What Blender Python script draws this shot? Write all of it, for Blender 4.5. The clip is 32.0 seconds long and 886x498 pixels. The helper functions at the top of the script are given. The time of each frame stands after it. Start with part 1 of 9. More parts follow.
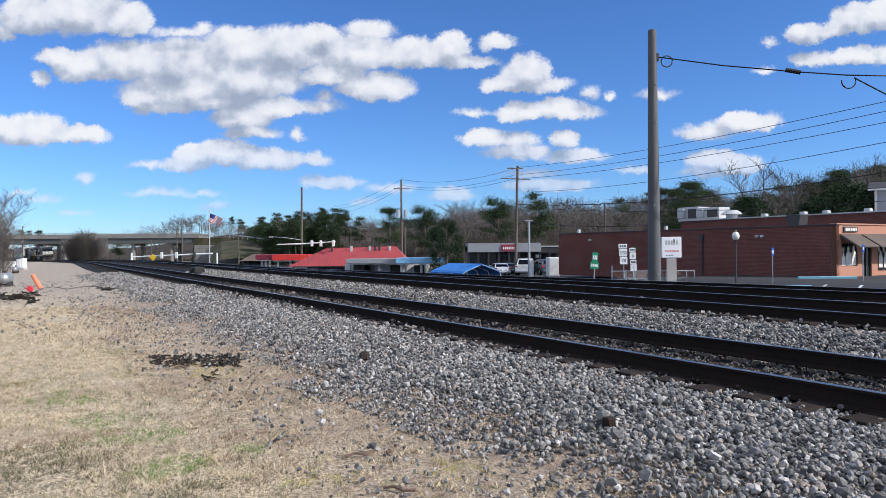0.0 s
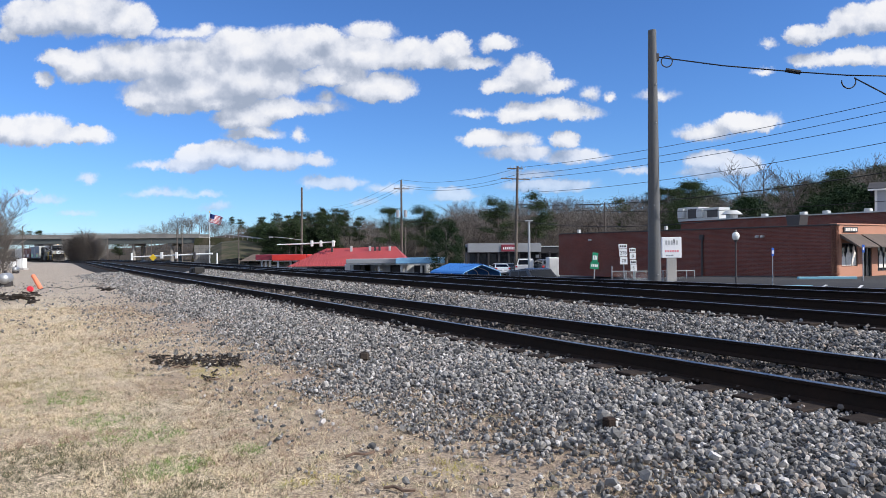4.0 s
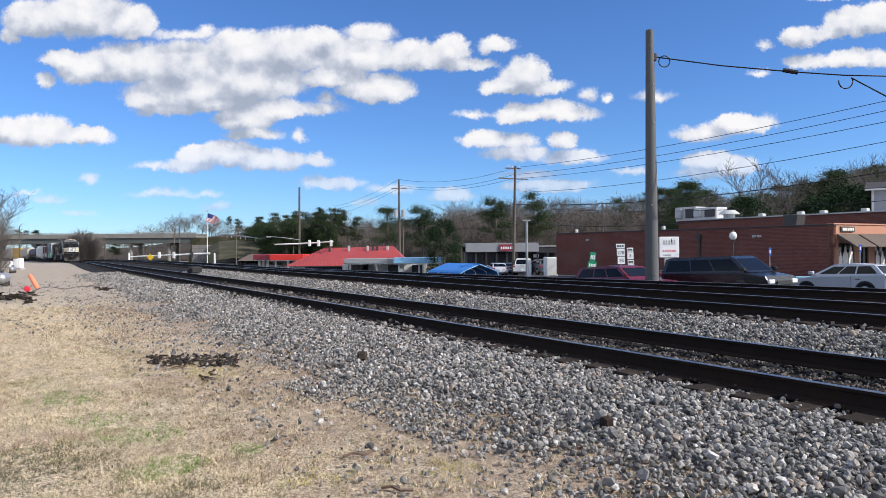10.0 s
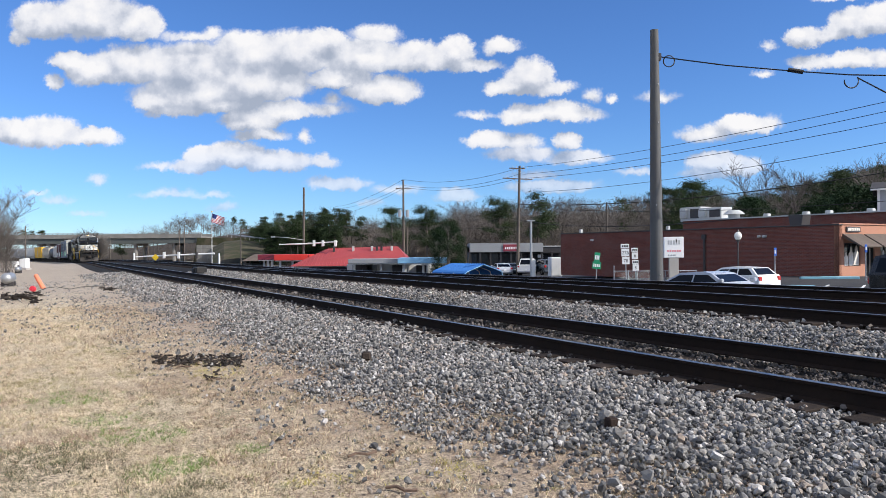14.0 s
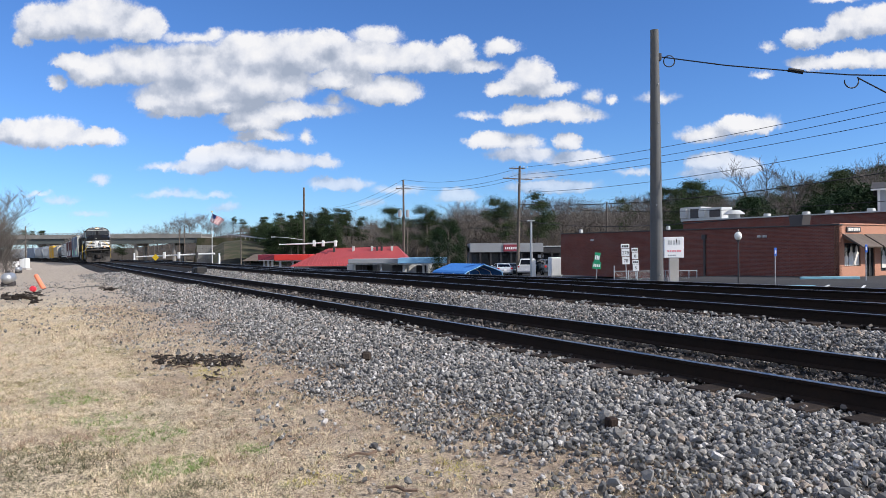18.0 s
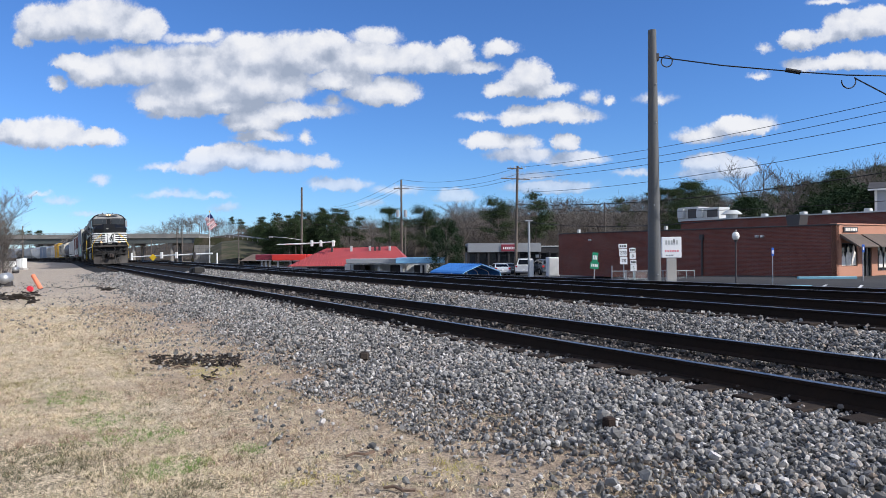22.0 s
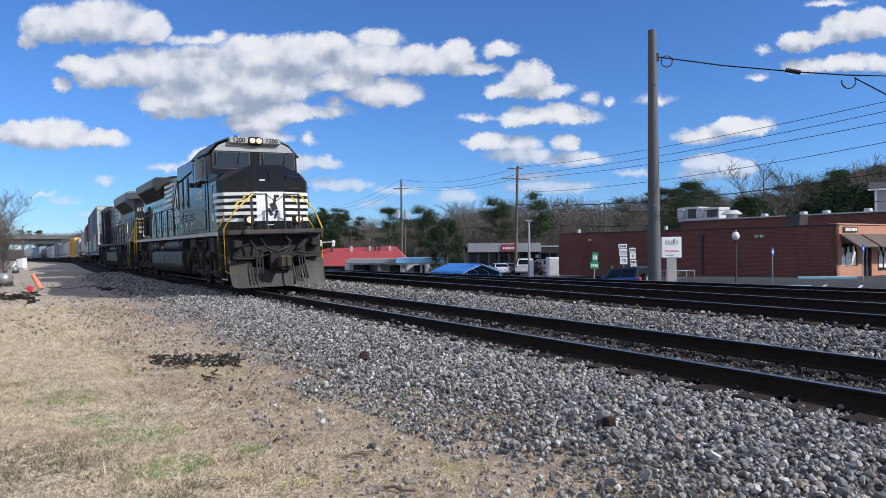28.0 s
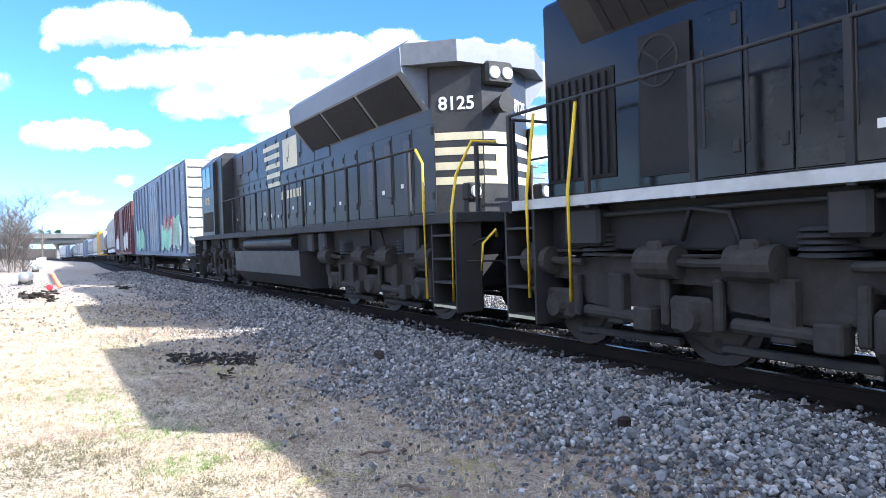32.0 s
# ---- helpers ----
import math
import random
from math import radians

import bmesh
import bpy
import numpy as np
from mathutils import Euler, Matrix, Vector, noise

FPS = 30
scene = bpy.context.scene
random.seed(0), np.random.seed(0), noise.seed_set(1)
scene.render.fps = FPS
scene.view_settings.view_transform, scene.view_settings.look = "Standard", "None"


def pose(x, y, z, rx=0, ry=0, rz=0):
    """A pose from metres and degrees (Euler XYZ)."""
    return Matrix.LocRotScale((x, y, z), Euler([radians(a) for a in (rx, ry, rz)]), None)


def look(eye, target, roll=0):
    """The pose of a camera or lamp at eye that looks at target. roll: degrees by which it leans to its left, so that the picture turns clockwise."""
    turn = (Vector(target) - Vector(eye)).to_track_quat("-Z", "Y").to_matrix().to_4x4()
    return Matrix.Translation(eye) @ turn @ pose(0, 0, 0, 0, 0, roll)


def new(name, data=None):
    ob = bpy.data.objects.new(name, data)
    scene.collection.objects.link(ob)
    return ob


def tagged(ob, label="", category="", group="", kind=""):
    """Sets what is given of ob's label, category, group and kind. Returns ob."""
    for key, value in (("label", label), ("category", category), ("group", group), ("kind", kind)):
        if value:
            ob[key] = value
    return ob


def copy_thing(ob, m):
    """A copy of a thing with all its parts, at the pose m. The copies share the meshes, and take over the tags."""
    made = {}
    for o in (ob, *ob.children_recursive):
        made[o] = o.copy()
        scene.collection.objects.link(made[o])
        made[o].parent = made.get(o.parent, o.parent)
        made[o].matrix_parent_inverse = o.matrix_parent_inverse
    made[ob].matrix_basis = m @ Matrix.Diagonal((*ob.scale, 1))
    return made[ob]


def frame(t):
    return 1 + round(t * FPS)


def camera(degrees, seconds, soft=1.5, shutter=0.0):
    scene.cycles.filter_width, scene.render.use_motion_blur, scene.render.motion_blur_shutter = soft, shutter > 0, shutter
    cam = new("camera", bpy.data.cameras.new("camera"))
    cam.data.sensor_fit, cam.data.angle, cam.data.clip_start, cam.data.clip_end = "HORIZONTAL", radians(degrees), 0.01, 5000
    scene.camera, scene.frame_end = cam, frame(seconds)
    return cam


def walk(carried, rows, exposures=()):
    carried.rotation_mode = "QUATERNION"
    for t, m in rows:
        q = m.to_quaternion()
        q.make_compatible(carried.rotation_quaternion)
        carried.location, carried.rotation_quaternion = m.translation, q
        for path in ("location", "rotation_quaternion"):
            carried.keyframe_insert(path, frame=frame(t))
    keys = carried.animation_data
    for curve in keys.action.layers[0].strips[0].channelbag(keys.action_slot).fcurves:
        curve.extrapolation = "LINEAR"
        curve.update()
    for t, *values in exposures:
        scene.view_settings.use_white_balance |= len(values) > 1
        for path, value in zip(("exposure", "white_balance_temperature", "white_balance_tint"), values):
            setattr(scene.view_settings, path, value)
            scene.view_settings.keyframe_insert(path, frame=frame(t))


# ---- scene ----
# Plan: x to the right, y ahead of the tripod, z = 0 at the top of the near rail.
EYE_Z = 1.22
FAR = 31.31                              # the tracks run off to the left by this angle
AL = Vector((-math.sin(radians(FAR)), math.cos(radians(FAR)), 0))   # along the tracks, away
AC = Vector((AL.y, -AL.x, 0))            # across the tracks, away


def at(s, off, z=0.0):
    """A place from its distance along the tracks, across them, and its height."""
    return AL * s + AC * off + Vector((0, 0, z))


def ahead(yaw, pitch, roll=-0.44):
    m = Matrix.Rotation(radians(-yaw), 4, "Z") @ Matrix.Rotation(radians(90 + pitch), 4, "X") @ Matrix.Rotation(radians(roll), 4, "Z")
    return Matrix.Translation((0, 0, EYE_Z)) @ m


cam = camera(65.24, 32.0, soft=0.3, shutter=0.0)
CAM_ROWS = [
    (0, 0, 0), (3.5, 0, 0), (5.5, -0.02, 0.07), (6.5, 0, 0.06), (7.5, 0.12, 0.06), (8.5, 0.22, 0.03), (9.5, 0.22, 0), (10.5, 0.09, -0.03),
    (11.5, -0.13, -0.05), (12.5, -0.19, -0.02), (13.5, -0.17, 0), (16.5, -0.16, 0), (18.5, -0.18, 0.01), (20, -0.1, 0.04), (21, -0.03, 0.01),
    (22, 0, 0), (30, 0, 0), (30.5, -0.06, -0.02), (31, -0.28, -0.06), (31.5, -0.70, -0.06), (32, -1.20, -0.06),
]
walk(cam, [(t, ahead(y, p)) for t, y, p in CAM_ROWS],
     exposures=[(0, 0.31, 6200, 10), (3, 0.33, 6250, 10), (6.5, 0.40, 6500, 10), (14, 0.40, 6500, 10), (20, 0.33, 6350, 10), (24, 0.27, 6200, 10), (28, 0.22, 6150, 10),
                (29.6, 0.32, 6150, 10), (30.2, 0.66, 6250, 10), (30.7, 1.1, 6000, 10), (31.2, 1.5, 5800, 10), (32, 1.6, 5750, 10)])
SUN_DIR = Vector((1.351, -0.489, 1.0)).normalized()
sun_ob = new("sun", bpy.data.lights.new("sun", "SUN"))
sun_ob.data.energy, sun_ob.data.angle, sun_ob.data.color = 4.25, radians(0.53), (1.0, 0.945, 0.875)
sun_ob.matrix_world = look(SUN_DIR * 80, (0, 0, 0))


def make_world():
    """Clear winter sky, with fair-weather clouds overhead and behind the tripod."""
    w = bpy.data.worlds.new("sky")
    scene.world = w
    w.use_nodes = True
    nt = w.node_tree
    bg = nt.nodes["Background"]
    sky = nt.nodes.new("ShaderNodeTexSky")
    sky.sky_type, sky.sun_disc = "NISHITA", False
    sky.sun_elevation = math.asin(SUN_DIR.z)
    sky.sun_rotation = math.atan2(SUN_DIR.x, SUN_DIR.y)
    sky.altitude, sky.air_density, sky.dust_density, sky.ozone_density = 300, 1.0, 0.0, 5.0
    tint = nt.nodes.new("ShaderNodeMix")
    tint.data_type, tint.blend_type = "RGBA", "MULTIPLY"
    tint.inputs[0].default_value = 1.0
    tint.inputs[7].default_value = (0.72, 0.99, 1.37, 1)
    nt.links.new(sky.outputs[0], tint.inputs[6])
    co = nt.nodes.new("ShaderNodeTexCoord")
    sep = nt.nodes.new("ShaderNodeSeparateXYZ")
    nt.links.new(co.outputs["Generated"], sep.inputs[0])
    behind = nt.nodes.new("ShaderNodeMapRange")
    behind.inputs["From Min"].default_value, behind.inputs["From Max"].default_value = 0.62, 0.3
    nt.links.new(sep.outputs["Y"], behind.inputs["Value"])
    n = nt.nodes.new("ShaderNodeTexNoise")
    n.inputs["Scale"].default_value, n.inputs["Detail"].default_value, n.inputs["Roughness"].default_value = 3.0, 7, 0.55
    stretch = nt.nodes.new("ShaderNodeVectorMath")
    stretch.operation = "MULTIPLY"
    stretch.inputs[1].default_value = (1, 1, 2.4)
    nt.links.new(co.outputs["Generated"], stretch.inputs[0])
    nt.links.new(stretch.outputs[0], n.inputs["Vector"])
    cover = nt.nodes.new("ShaderNodeMapRange")
    cover.inputs["From Min"].default_value, cover.inputs["From Max"].default_value = 0.45, 0.55
    nt.links.new(n.outputs["Fac"], cover.inputs["Value"])
    both = nt.nodes.new("ShaderNodeMath")
    both.operation = "MULTIPLY"
    nt.links.new(cover.outputs[0], both.inputs[0])
    nt.links.new(behind.outputs[0], both.inputs[1])
    out = nt.nodes.new("ShaderNodeMix")
    out.data_type = "RGBA"
    out.inputs[7].default_value = (9.4, 9.7, 10.3, 1)
    nt.links.new(both.outputs[0], out.inputs[0])
    nt.links.new(tint.outputs[2], out.inputs[6])
    nt.links.new(out.outputs[2], bg.inputs[0])
    bg.inputs[1].default_value = 0.085


make_world()
# Fair-weather cumulus far beyond the hills: one distant sheet of sky that drifts slowly away.
SKY_D = 3600.0
# puffs of each cloud: bearing and height of its middle, half width, half height, on a plate 1225 away
CLOUD_HIGH = [
    (-724, 426, 60, 34), (-634, 431, 92, 44), (-554, 416, 48, 30), (-769, 396, 20, 15), (-454, 391, 62, 9), (-422, 397, 14, 9),
]
CLOUD_WIDE = [
    (-674, 351, 42, 18), (-706, 311, 18, 14), (-624, 336, 62, 32), (-554, 344, 82, 38), (-454, 341, 100, 44), (-344, 363, 90, 38),
    (-264, 362, 82, 40), (-214, 382, 40, 22), (-144, 352, 92, 34), (-44, 348, 72, 30), (16, 358, 38, 28), (46, 331, 52, 12), (104, 366, 32, 14),
]
CLOUD_BELLY = [
    (-524, 278, 42, 20), (-434, 292, 130, 38), (-344, 311, 104, 44), (-114, 290, 70, 26), (-96, 290, 44, 28), (-194, 312, 64, 20),
    (-484, 260, 60, 13), (-354, 240, 54, 22), (-294, 256, 54, 22), (-224, 257, 52, 11), (-204, 274, 15, 11), (-334, 212, 48, 12), (-404, 270, 82, 20),
]
CLOUD_LEFT = [
    (-734, 224, 78, 31), (-654, 214, 60, 18), (-784, 226, 42, 27), (-612, 207, 22, 10), (-434, 174, 40, 22), (-384, 176, 62, 27),
    (-314, 165, 70, 21), (-224, 161, 27, 13), (-454, 157, 50, 12), (-520, 157, 32, 8), (-254, 209, 13, 11), (-124, 391, 42, 16), (-632, 134, 20, 9),
]
CLOUD_FAR = [
    (-199, 122, 52, 13), (-144, 86, 22, 6), (-500, 108, 52, 8), (-424, 104, 26, 6), (-704, 100, 30, 8), (-654, 73, 30, 6), (-404, 83, 26, 7),
    (-94, 108, 42, 7), (16, 98, 34, 12), (161, 133, 50, 8), (191, 110, 78, 12), (341, 134, 32, 7), (56, 241, 30, 7), (-745, 112, 22, 5),
]
CLOUD_MID = [
    (151, 312, 44, 32), (118, 290, 46, 18), (190, 289, 42, 14), (146, 241, 52, 19), (206, 246, 54, 20), (258, 238, 28, 11), (76, 196, 46, 19),
    (126, 193, 42, 14), (136, 171, 56, 14), (221, 193, 28, 18), (236, 161, 50, 13), (381, 269, 32, 10), (264, 271, 18, 11), (301, 266, 10, 7),
]
CLOUD_RIGHT = [
    (466, 201, 46, 15), (536, 216, 56, 20), (586, 219, 20, 11), (476, 151, 48, 19), (526, 143, 46, 21), (466, 131, 42, 12), (646, 373, 36, 20),
    (686, 376, 42, 12), (736, 396, 52, 27), (786, 404, 46, 30), (581, 357, 15, 9), (666, 326, 44, 13), (736, 331, 56, 18), (786, 330, 42, 16), (576, 309, 16, 7), (706, 441, 36, 7),
]
CLOUD_BEYOND = [(1000, 350, 120, 40), (1050, 190, 110, 30), (-1000, 330, 140, 40), (-1010, 150, 90, 22)]
CLOUDS = CLOUD_HIGH + CLOUD_WIDE + CLOUD_BELLY + CLOUD_LEFT + CLOUD_FAR + CLOUD_MID + CLOUD_RIGHT + CLOUD_BEYOND


def cloud_group():
    g = bpy.data.node_groups.new("cloud field", "ShaderNodeTree")
    g.interface.new_socket("P", in_out="INPUT", socket_type="NodeSocketVector")
    g.interface.new_socket("D", in_out="OUTPUT", socket_type="NodeSocketFloat")
    gi, go = g.nodes.new("NodeGroupInput"), g.nodes.new("NodeGroupOutput")

    def vm(op, a, b):
        n = g.nodes.new("ShaderNodeVectorMath")
        n.operation = op
        for sock, v in zip(n.inputs, (a, b)):
            if v is None:
                continue
            if isinstance(v, tuple):
                sock.default_value = v
            else:
                g.links.new(v, sock)
        return n.outputs["Value"] if op == "LENGTH" else n.outputs[0]

    # soft shapes are pushed about by turbulence at two sizes
    def wob(scale, amp, detail, up):
        n = g.nodes.new("ShaderNodeTexNoise")
        n.inputs["Scale"].default_value, n.inputs["Detail"].default_value, n.inputs["Roughness"].default_value = scale, detail, 0.52
        g.links.new(gi.outputs[0], n.inputs["Vector"])
        return vm("MULTIPLY", vm("SUBTRACT", n.outputs["Color"], (0.5, 0.5, 0.5)), (amp, 0, amp * up))
    p = vm("ADD", vm("ADD", vm("ADD", gi.outputs[0], wob(0.018, 30.0, 2, 0.6)), wob(0.05, 22.0, 4, 0.85)), wob(0.2, 9.0, 6, 0.9))
    last = None
    for cx, cz, rx, rz in CLOUDS:
        thin = 0.66 if rz < 12 else 0.4 if rz < 17 else 0.0
        k = 1 - 0.36 * thin
        v = vm("MULTIPLY", vm("SUBTRACT", p, (cx, 0, cz - rz * 0.2)), (0.85 * k / rx, 0, 0.76 * k / rz))
        v = vm("MAXIMUM", v, vm("MULTIPLY", v, (-1, -1, -1.45)))
        d = vm("LENGTH", v, None)
        if thin:
            n = g.nodes.new("ShaderNodeMath")
            n.operation = "MULTIPLY_ADD"
            g.links.new(d, n.inputs[0])
            n.inputs[1].default_value, n.inputs[2].default_value = 1 - thin, thin
            d = n.outputs[0]
        if last is None:
            last = d
        else:
            n = g.nodes.new("ShaderNodeMath")
            n.operation = "SMOOTH_MIN"
            g.links.new(last, n.inputs[0])
            g.links.new(d, n.inputs[1])
            n.inputs[2].default_value = 0.1
            last = n.outputs[0]
    n = g.nodes.new("ShaderNodeMath")
    n.operation = "SUBTRACT"
    n.inputs[0].default_value = 1.0
    g.links.new(last, n.inputs[1])
    g.links.new(n.outputs[0], go.inputs[0])
    return g


def make_clouds():
    m, nt, b = nodes_of("sunlit cumulus")
    nt.nodes.remove(b)
    g = cloud_group()
    co = nt.nodes.new("ShaderNodeTexCoord").outputs["Object"]

    def field(shift):
        a = nt.nodes.new("ShaderNodeVectorMath")
        a.inputs[1].default_value = shift
        nt.links.new(co, a.inputs[0])
        n = nt.nodes.new("ShaderNodeGroup")
        n.node_tree = g
        nt.links.new(a.outputs[0], n.inputs[0])
        return n.outputs[0]

    def math2(op, a, b_):
        n = nt.nodes.new("ShaderNodeMath")
        n.operation = op
        for sock, v in zip(n.inputs, (a, b_)):
            if isinstance(v, (int, float)):
                sock.default_value = v
            else:
                nt.links.new(v, sock)
        return n.outputs[0]
    here = field((0, 0, 0))
    wide = field((10, 0, 27))

    def billow(scale, detail):
        n = nt.nodes.new("ShaderNodeTexNoise")
        n.inputs["Scale"].default_value, n.inputs["Detail"].default_value, n.inputs["Roughness"].default_value = scale, detail, 0.5
        nt.links.new(co, n.inputs["Vector"])
        return math2("SUBTRACT", n.outputs["Fac"], 0.5)
    puff, broad = billow(0.032, 4), billow(0.012, 2)
    lit = math2("ADD", math2("MULTIPLY", math2("SUBTRACT", here, wide), 0.62), math2("ADD", math2("MULTIPLY", puff, 1.0), math2("MULTIPLY", broad, 1.0)))
    lit = math2("ADD", lit, 0.42)
    col = ramp(nt, lit, [(0.05, (0.30, 0.34, 0.42)), (0.34, (0.43, 0.46, 0.53)), (0.60, (0.62, 0.63, 0.67)), (0.9, (0.74, 0.73, 0.73))])
    em = nt.nodes.new("ShaderNodeEmission")
    nt.links.new(col, em.inputs[0])
    tr = nt.nodes.new("ShaderNodeBsdfTransparent")
    mx = nt.nodes.new("ShaderNodeMixShader")
    wisp = math2("ADD", here, math2("MULTIPLY", puff, 0.22))
    cover = nt.nodes.new("ShaderNodeMapRange")
    cover.interpolation_type = "SMOOTHSTEP"
    cover.inputs["From Min"].default_value, cover.inputs["From Max"].default_value, cover.inputs["To Max"].default_value = 0.0, 0.28, 0.97
    nt.links.new(wisp, cover.inputs["Value"])
    # haze thins the low clouds
    sep = nt.nodes.new("ShaderNodeSeparateXYZ")
    nt.links.new(co, sep.inputs[0])
    haze = nt.nodes.new("ShaderNodeMapRange")
    haze.inputs["From Min"].default_value, haze.inputs["From Max"].default_value, haze.inputs["To Min"].default_value = 70, 200, 0.42
    nt.links.new(sep.outputs["Z"], haze.inputs["Value"])
    nt.links.new(math2("MULTIPLY", cover.outputs[0], haze.outputs[0]), mx.inputs[0])
    nt.links.new(tr.outputs[0], mx.inputs[1])
    nt.links.new(em.outputs[0], mx.inputs[2])
    nt.links.new(mx.outputs[0], nt.nodes["Material Output"].inputs[0])
    k = SKY_D / 1225
    verts = [(-1200, 0, 20), (1200, 0, 20), (1200, 0, 620), (-1200, 0, 620)]
    ob = soup("backdrop", verts, [(0, 1, 2, 3)], m, "distant sky with white fair-weather cumulus clouds", "sky", "structure")
    ob.scale = (k, k, k)
    return ob


def nodes_of(name):
    m = bpy.data.materials.new(name)
    m.use_nodes = True
    nt = m.node_tree
    return m, nt, nt.nodes["Principled BSDF"]


def tex_noise(nt, scale, detail=4.0, rough=0.6, vec=None, kind="Object"):
    n = nt.nodes.new("ShaderNodeTexNoise")
    n.inputs["Scale"].default_value, n.inputs["Detail"].default_value, n.inputs["Roughness"].default_value = scale, detail, rough
    if vec is None:
        vec = nt.nodes.new("ShaderNodeTexCoord").outputs[kind]
    nt.links.new(vec, n.inputs["Vector"])
    return n.outputs["Fac"]


def ramp(nt, fac, stops):
    r = nt.nodes.new("ShaderNodeValToRGB")
    els = r.color_ramp.elements
    while len(els) < len(stops):
        els.new(0.5)
    for e, (p, c) in zip(els, stops):
        e.position, e.color = p, (c, c, c, 1) if isinstance(c, (int, float)) else (*c, 1)
    nt.links.new(fac, r.inputs[0])
    return r.outputs[0]


def mixc(nt, fac, a, b, mode="MIX"):
    x = nt.nodes.new("ShaderNodeMix")
    x.data_type, x.blend_type = "RGBA", mode
    for sock, v in ((x.inputs[0], fac), (x.inputs[6], a), (x.inputs[7], b)):
        if isinstance(v, (int, float)):
            sock.default_value = v
        elif isinstance(v, tuple):
            sock.default_value = (*v, 1)
        else:
            nt.links.new(v, sock)
    return x.outputs[2]


def shade(c, k):
    return tuple(max(0.0, min(1.0, v * k)) for v in c)


def mat(name, color, rough=0.6, metal=0.0, grain=20.0, amount=0.18, stain=1.2, stain_amount=0.25, bump=0.15, dirt=None, kind="Object", per=0.0, coat=0.0, spec=None):
    """A surface with fine grain, larger stains, uneven gloss and a little relief."""
    m, nt, b = nodes_of(name)
    fine = tex_noise(nt, grain, 5, 0.65, kind=kind)
    large = tex_noise(nt, stain, 3, 0.55, kind=kind)
    c = mixc(nt, ramp(nt, fine, [(0.25, 0.0), (0.75, 1.0)]), shade(color, 1 - amount), shade(color, 1 + amount))
    c = mixc(nt, ramp(nt, large, [(0.45, 0.0), (0.75, stain_amount)]), c, dirt or shade(color, 0.45))
    if per:
        info = nt.nodes.new("ShaderNodeObjectInfo")
        c = mixc(nt, 1.0, c, ramp(nt, info.outputs["Random"], [(0, 1 - per), (1, 1.0)]), "MULTIPLY")
    nt.links.new(c, b.inputs["Base Color"])
    nt.links.new(ramp(nt, fine, [(0.2, max(0, rough - 0.12)), (0.8, min(1, rough + 0.12))]), b.inputs["Roughness"])
    b.inputs["Metallic"].default_value = metal
    b.inputs["Coat Weight"].default_value = coat
    b.inputs["Specular IOR Level"].default_value = spec if spec is not None else 0.15 if rough > 0.8 else 0.5
    if bump:
        bp = nt.nodes.new("ShaderNodeBump")
        bp.inputs["Strength"].default_value, bp.inputs["Distance"].default_value = bump, 0.02
        nt.links.new(fine, bp.inputs["Height"])
        nt.links.new(bp.outputs[0], b.inputs["Normal"])
    return m


def glow(name, color, strength):
    m, nt, b = nodes_of(name)
    b.inputs["Base Color"].default_value = (*color, 1)
    b.inputs["Emission Color"].default_value = (*color, 1)
    b.inputs["Emission Strength"].default_value = strength
    return m


M_STEEL = mat("rail steel side", (0.020, 0.014, 0.011), 0.92, 0.0, 30, 0.3, 2, 0.4, 0.2, (0.035, 0.02, 0.014))
M_SHINE = mat("worn rail head", (0.36, 0.35, 0.34), 0.34, 1.0, 60, 0.08, 3, 0.1, 0.0)
M_TIE = mat("old creosoted tie", (0.032, 0.024, 0.02), 0.9, 0, 14, 0.4, 3, 0.5, 0.5, (0.065, 0.048, 0.038), per=0.4)
M_BLACK = mat("black loco paint", (0.007, 0.007, 0.0075), 0.15, 0, 12, 0.2, 0.8, 0.4, 0.012, (0.018, 0.017, 0.016), spec=0.3)
M_FRAME = mat("grimy black underframe", (0.017, 0.016, 0.0155), 0.7, 0, 9, 0.4, 1.5, 0.6, 0.25, (0.045, 0.037, 0.03))
M_WHITE = mat("white loco paint", (0.72, 0.72, 0.70), 0.45, 0, 15, 0.06, 1.5, 0.35, 0.03, (0.45, 0.43, 0.39))
M_YELLOW = mat("yellow grab iron", (0.75, 0.50, 0.02), 0.5, 0, 20, 0.1, 3, 0.3, 0.05)
M_GLASS = mat("dark cab glass", (0.02, 0.025, 0.03), 0.08, 0, 3, 0.1, 1, 0.1, 0.0)
M_REDROOF = mat("red metal roof", (0.34, 0.055, 0.052), 0.5, 0, 8, 0.15, 0.4, 0.4, 0.03)
M_CONC = mat("pale concrete", (0.42, 0.40, 0.37), 0.9, 0, 12, 0.15, 0.25, 0.5, 0.2, (0.26, 0.24, 0.22))
M_WOOD = mat("weathered pole wood", (0.135, 0.115, 0.098), 0.9, 0, 18, 0.3, 1.5, 0.4, 0.4)
M_ASPHALT = mat("asphalt", (0.055, 0.055, 0.057), 0.9, 0, 60, 0.3, 0.35, 0.4, 0.3, (0.08, 0.078, 0.075))
M_GALV = mat("galvanised steel", (0.42, 0.43, 0.44), 0.5, 0.7, 14, 0.1, 1, 0.2, 0.05)
M_DULLW = mat("dull white paint", (0.74, 0.74, 0.72), 0.6, 0, 12, 0.05, 0.8, 0.25, 0.04, (0.5, 0.48, 0.44))


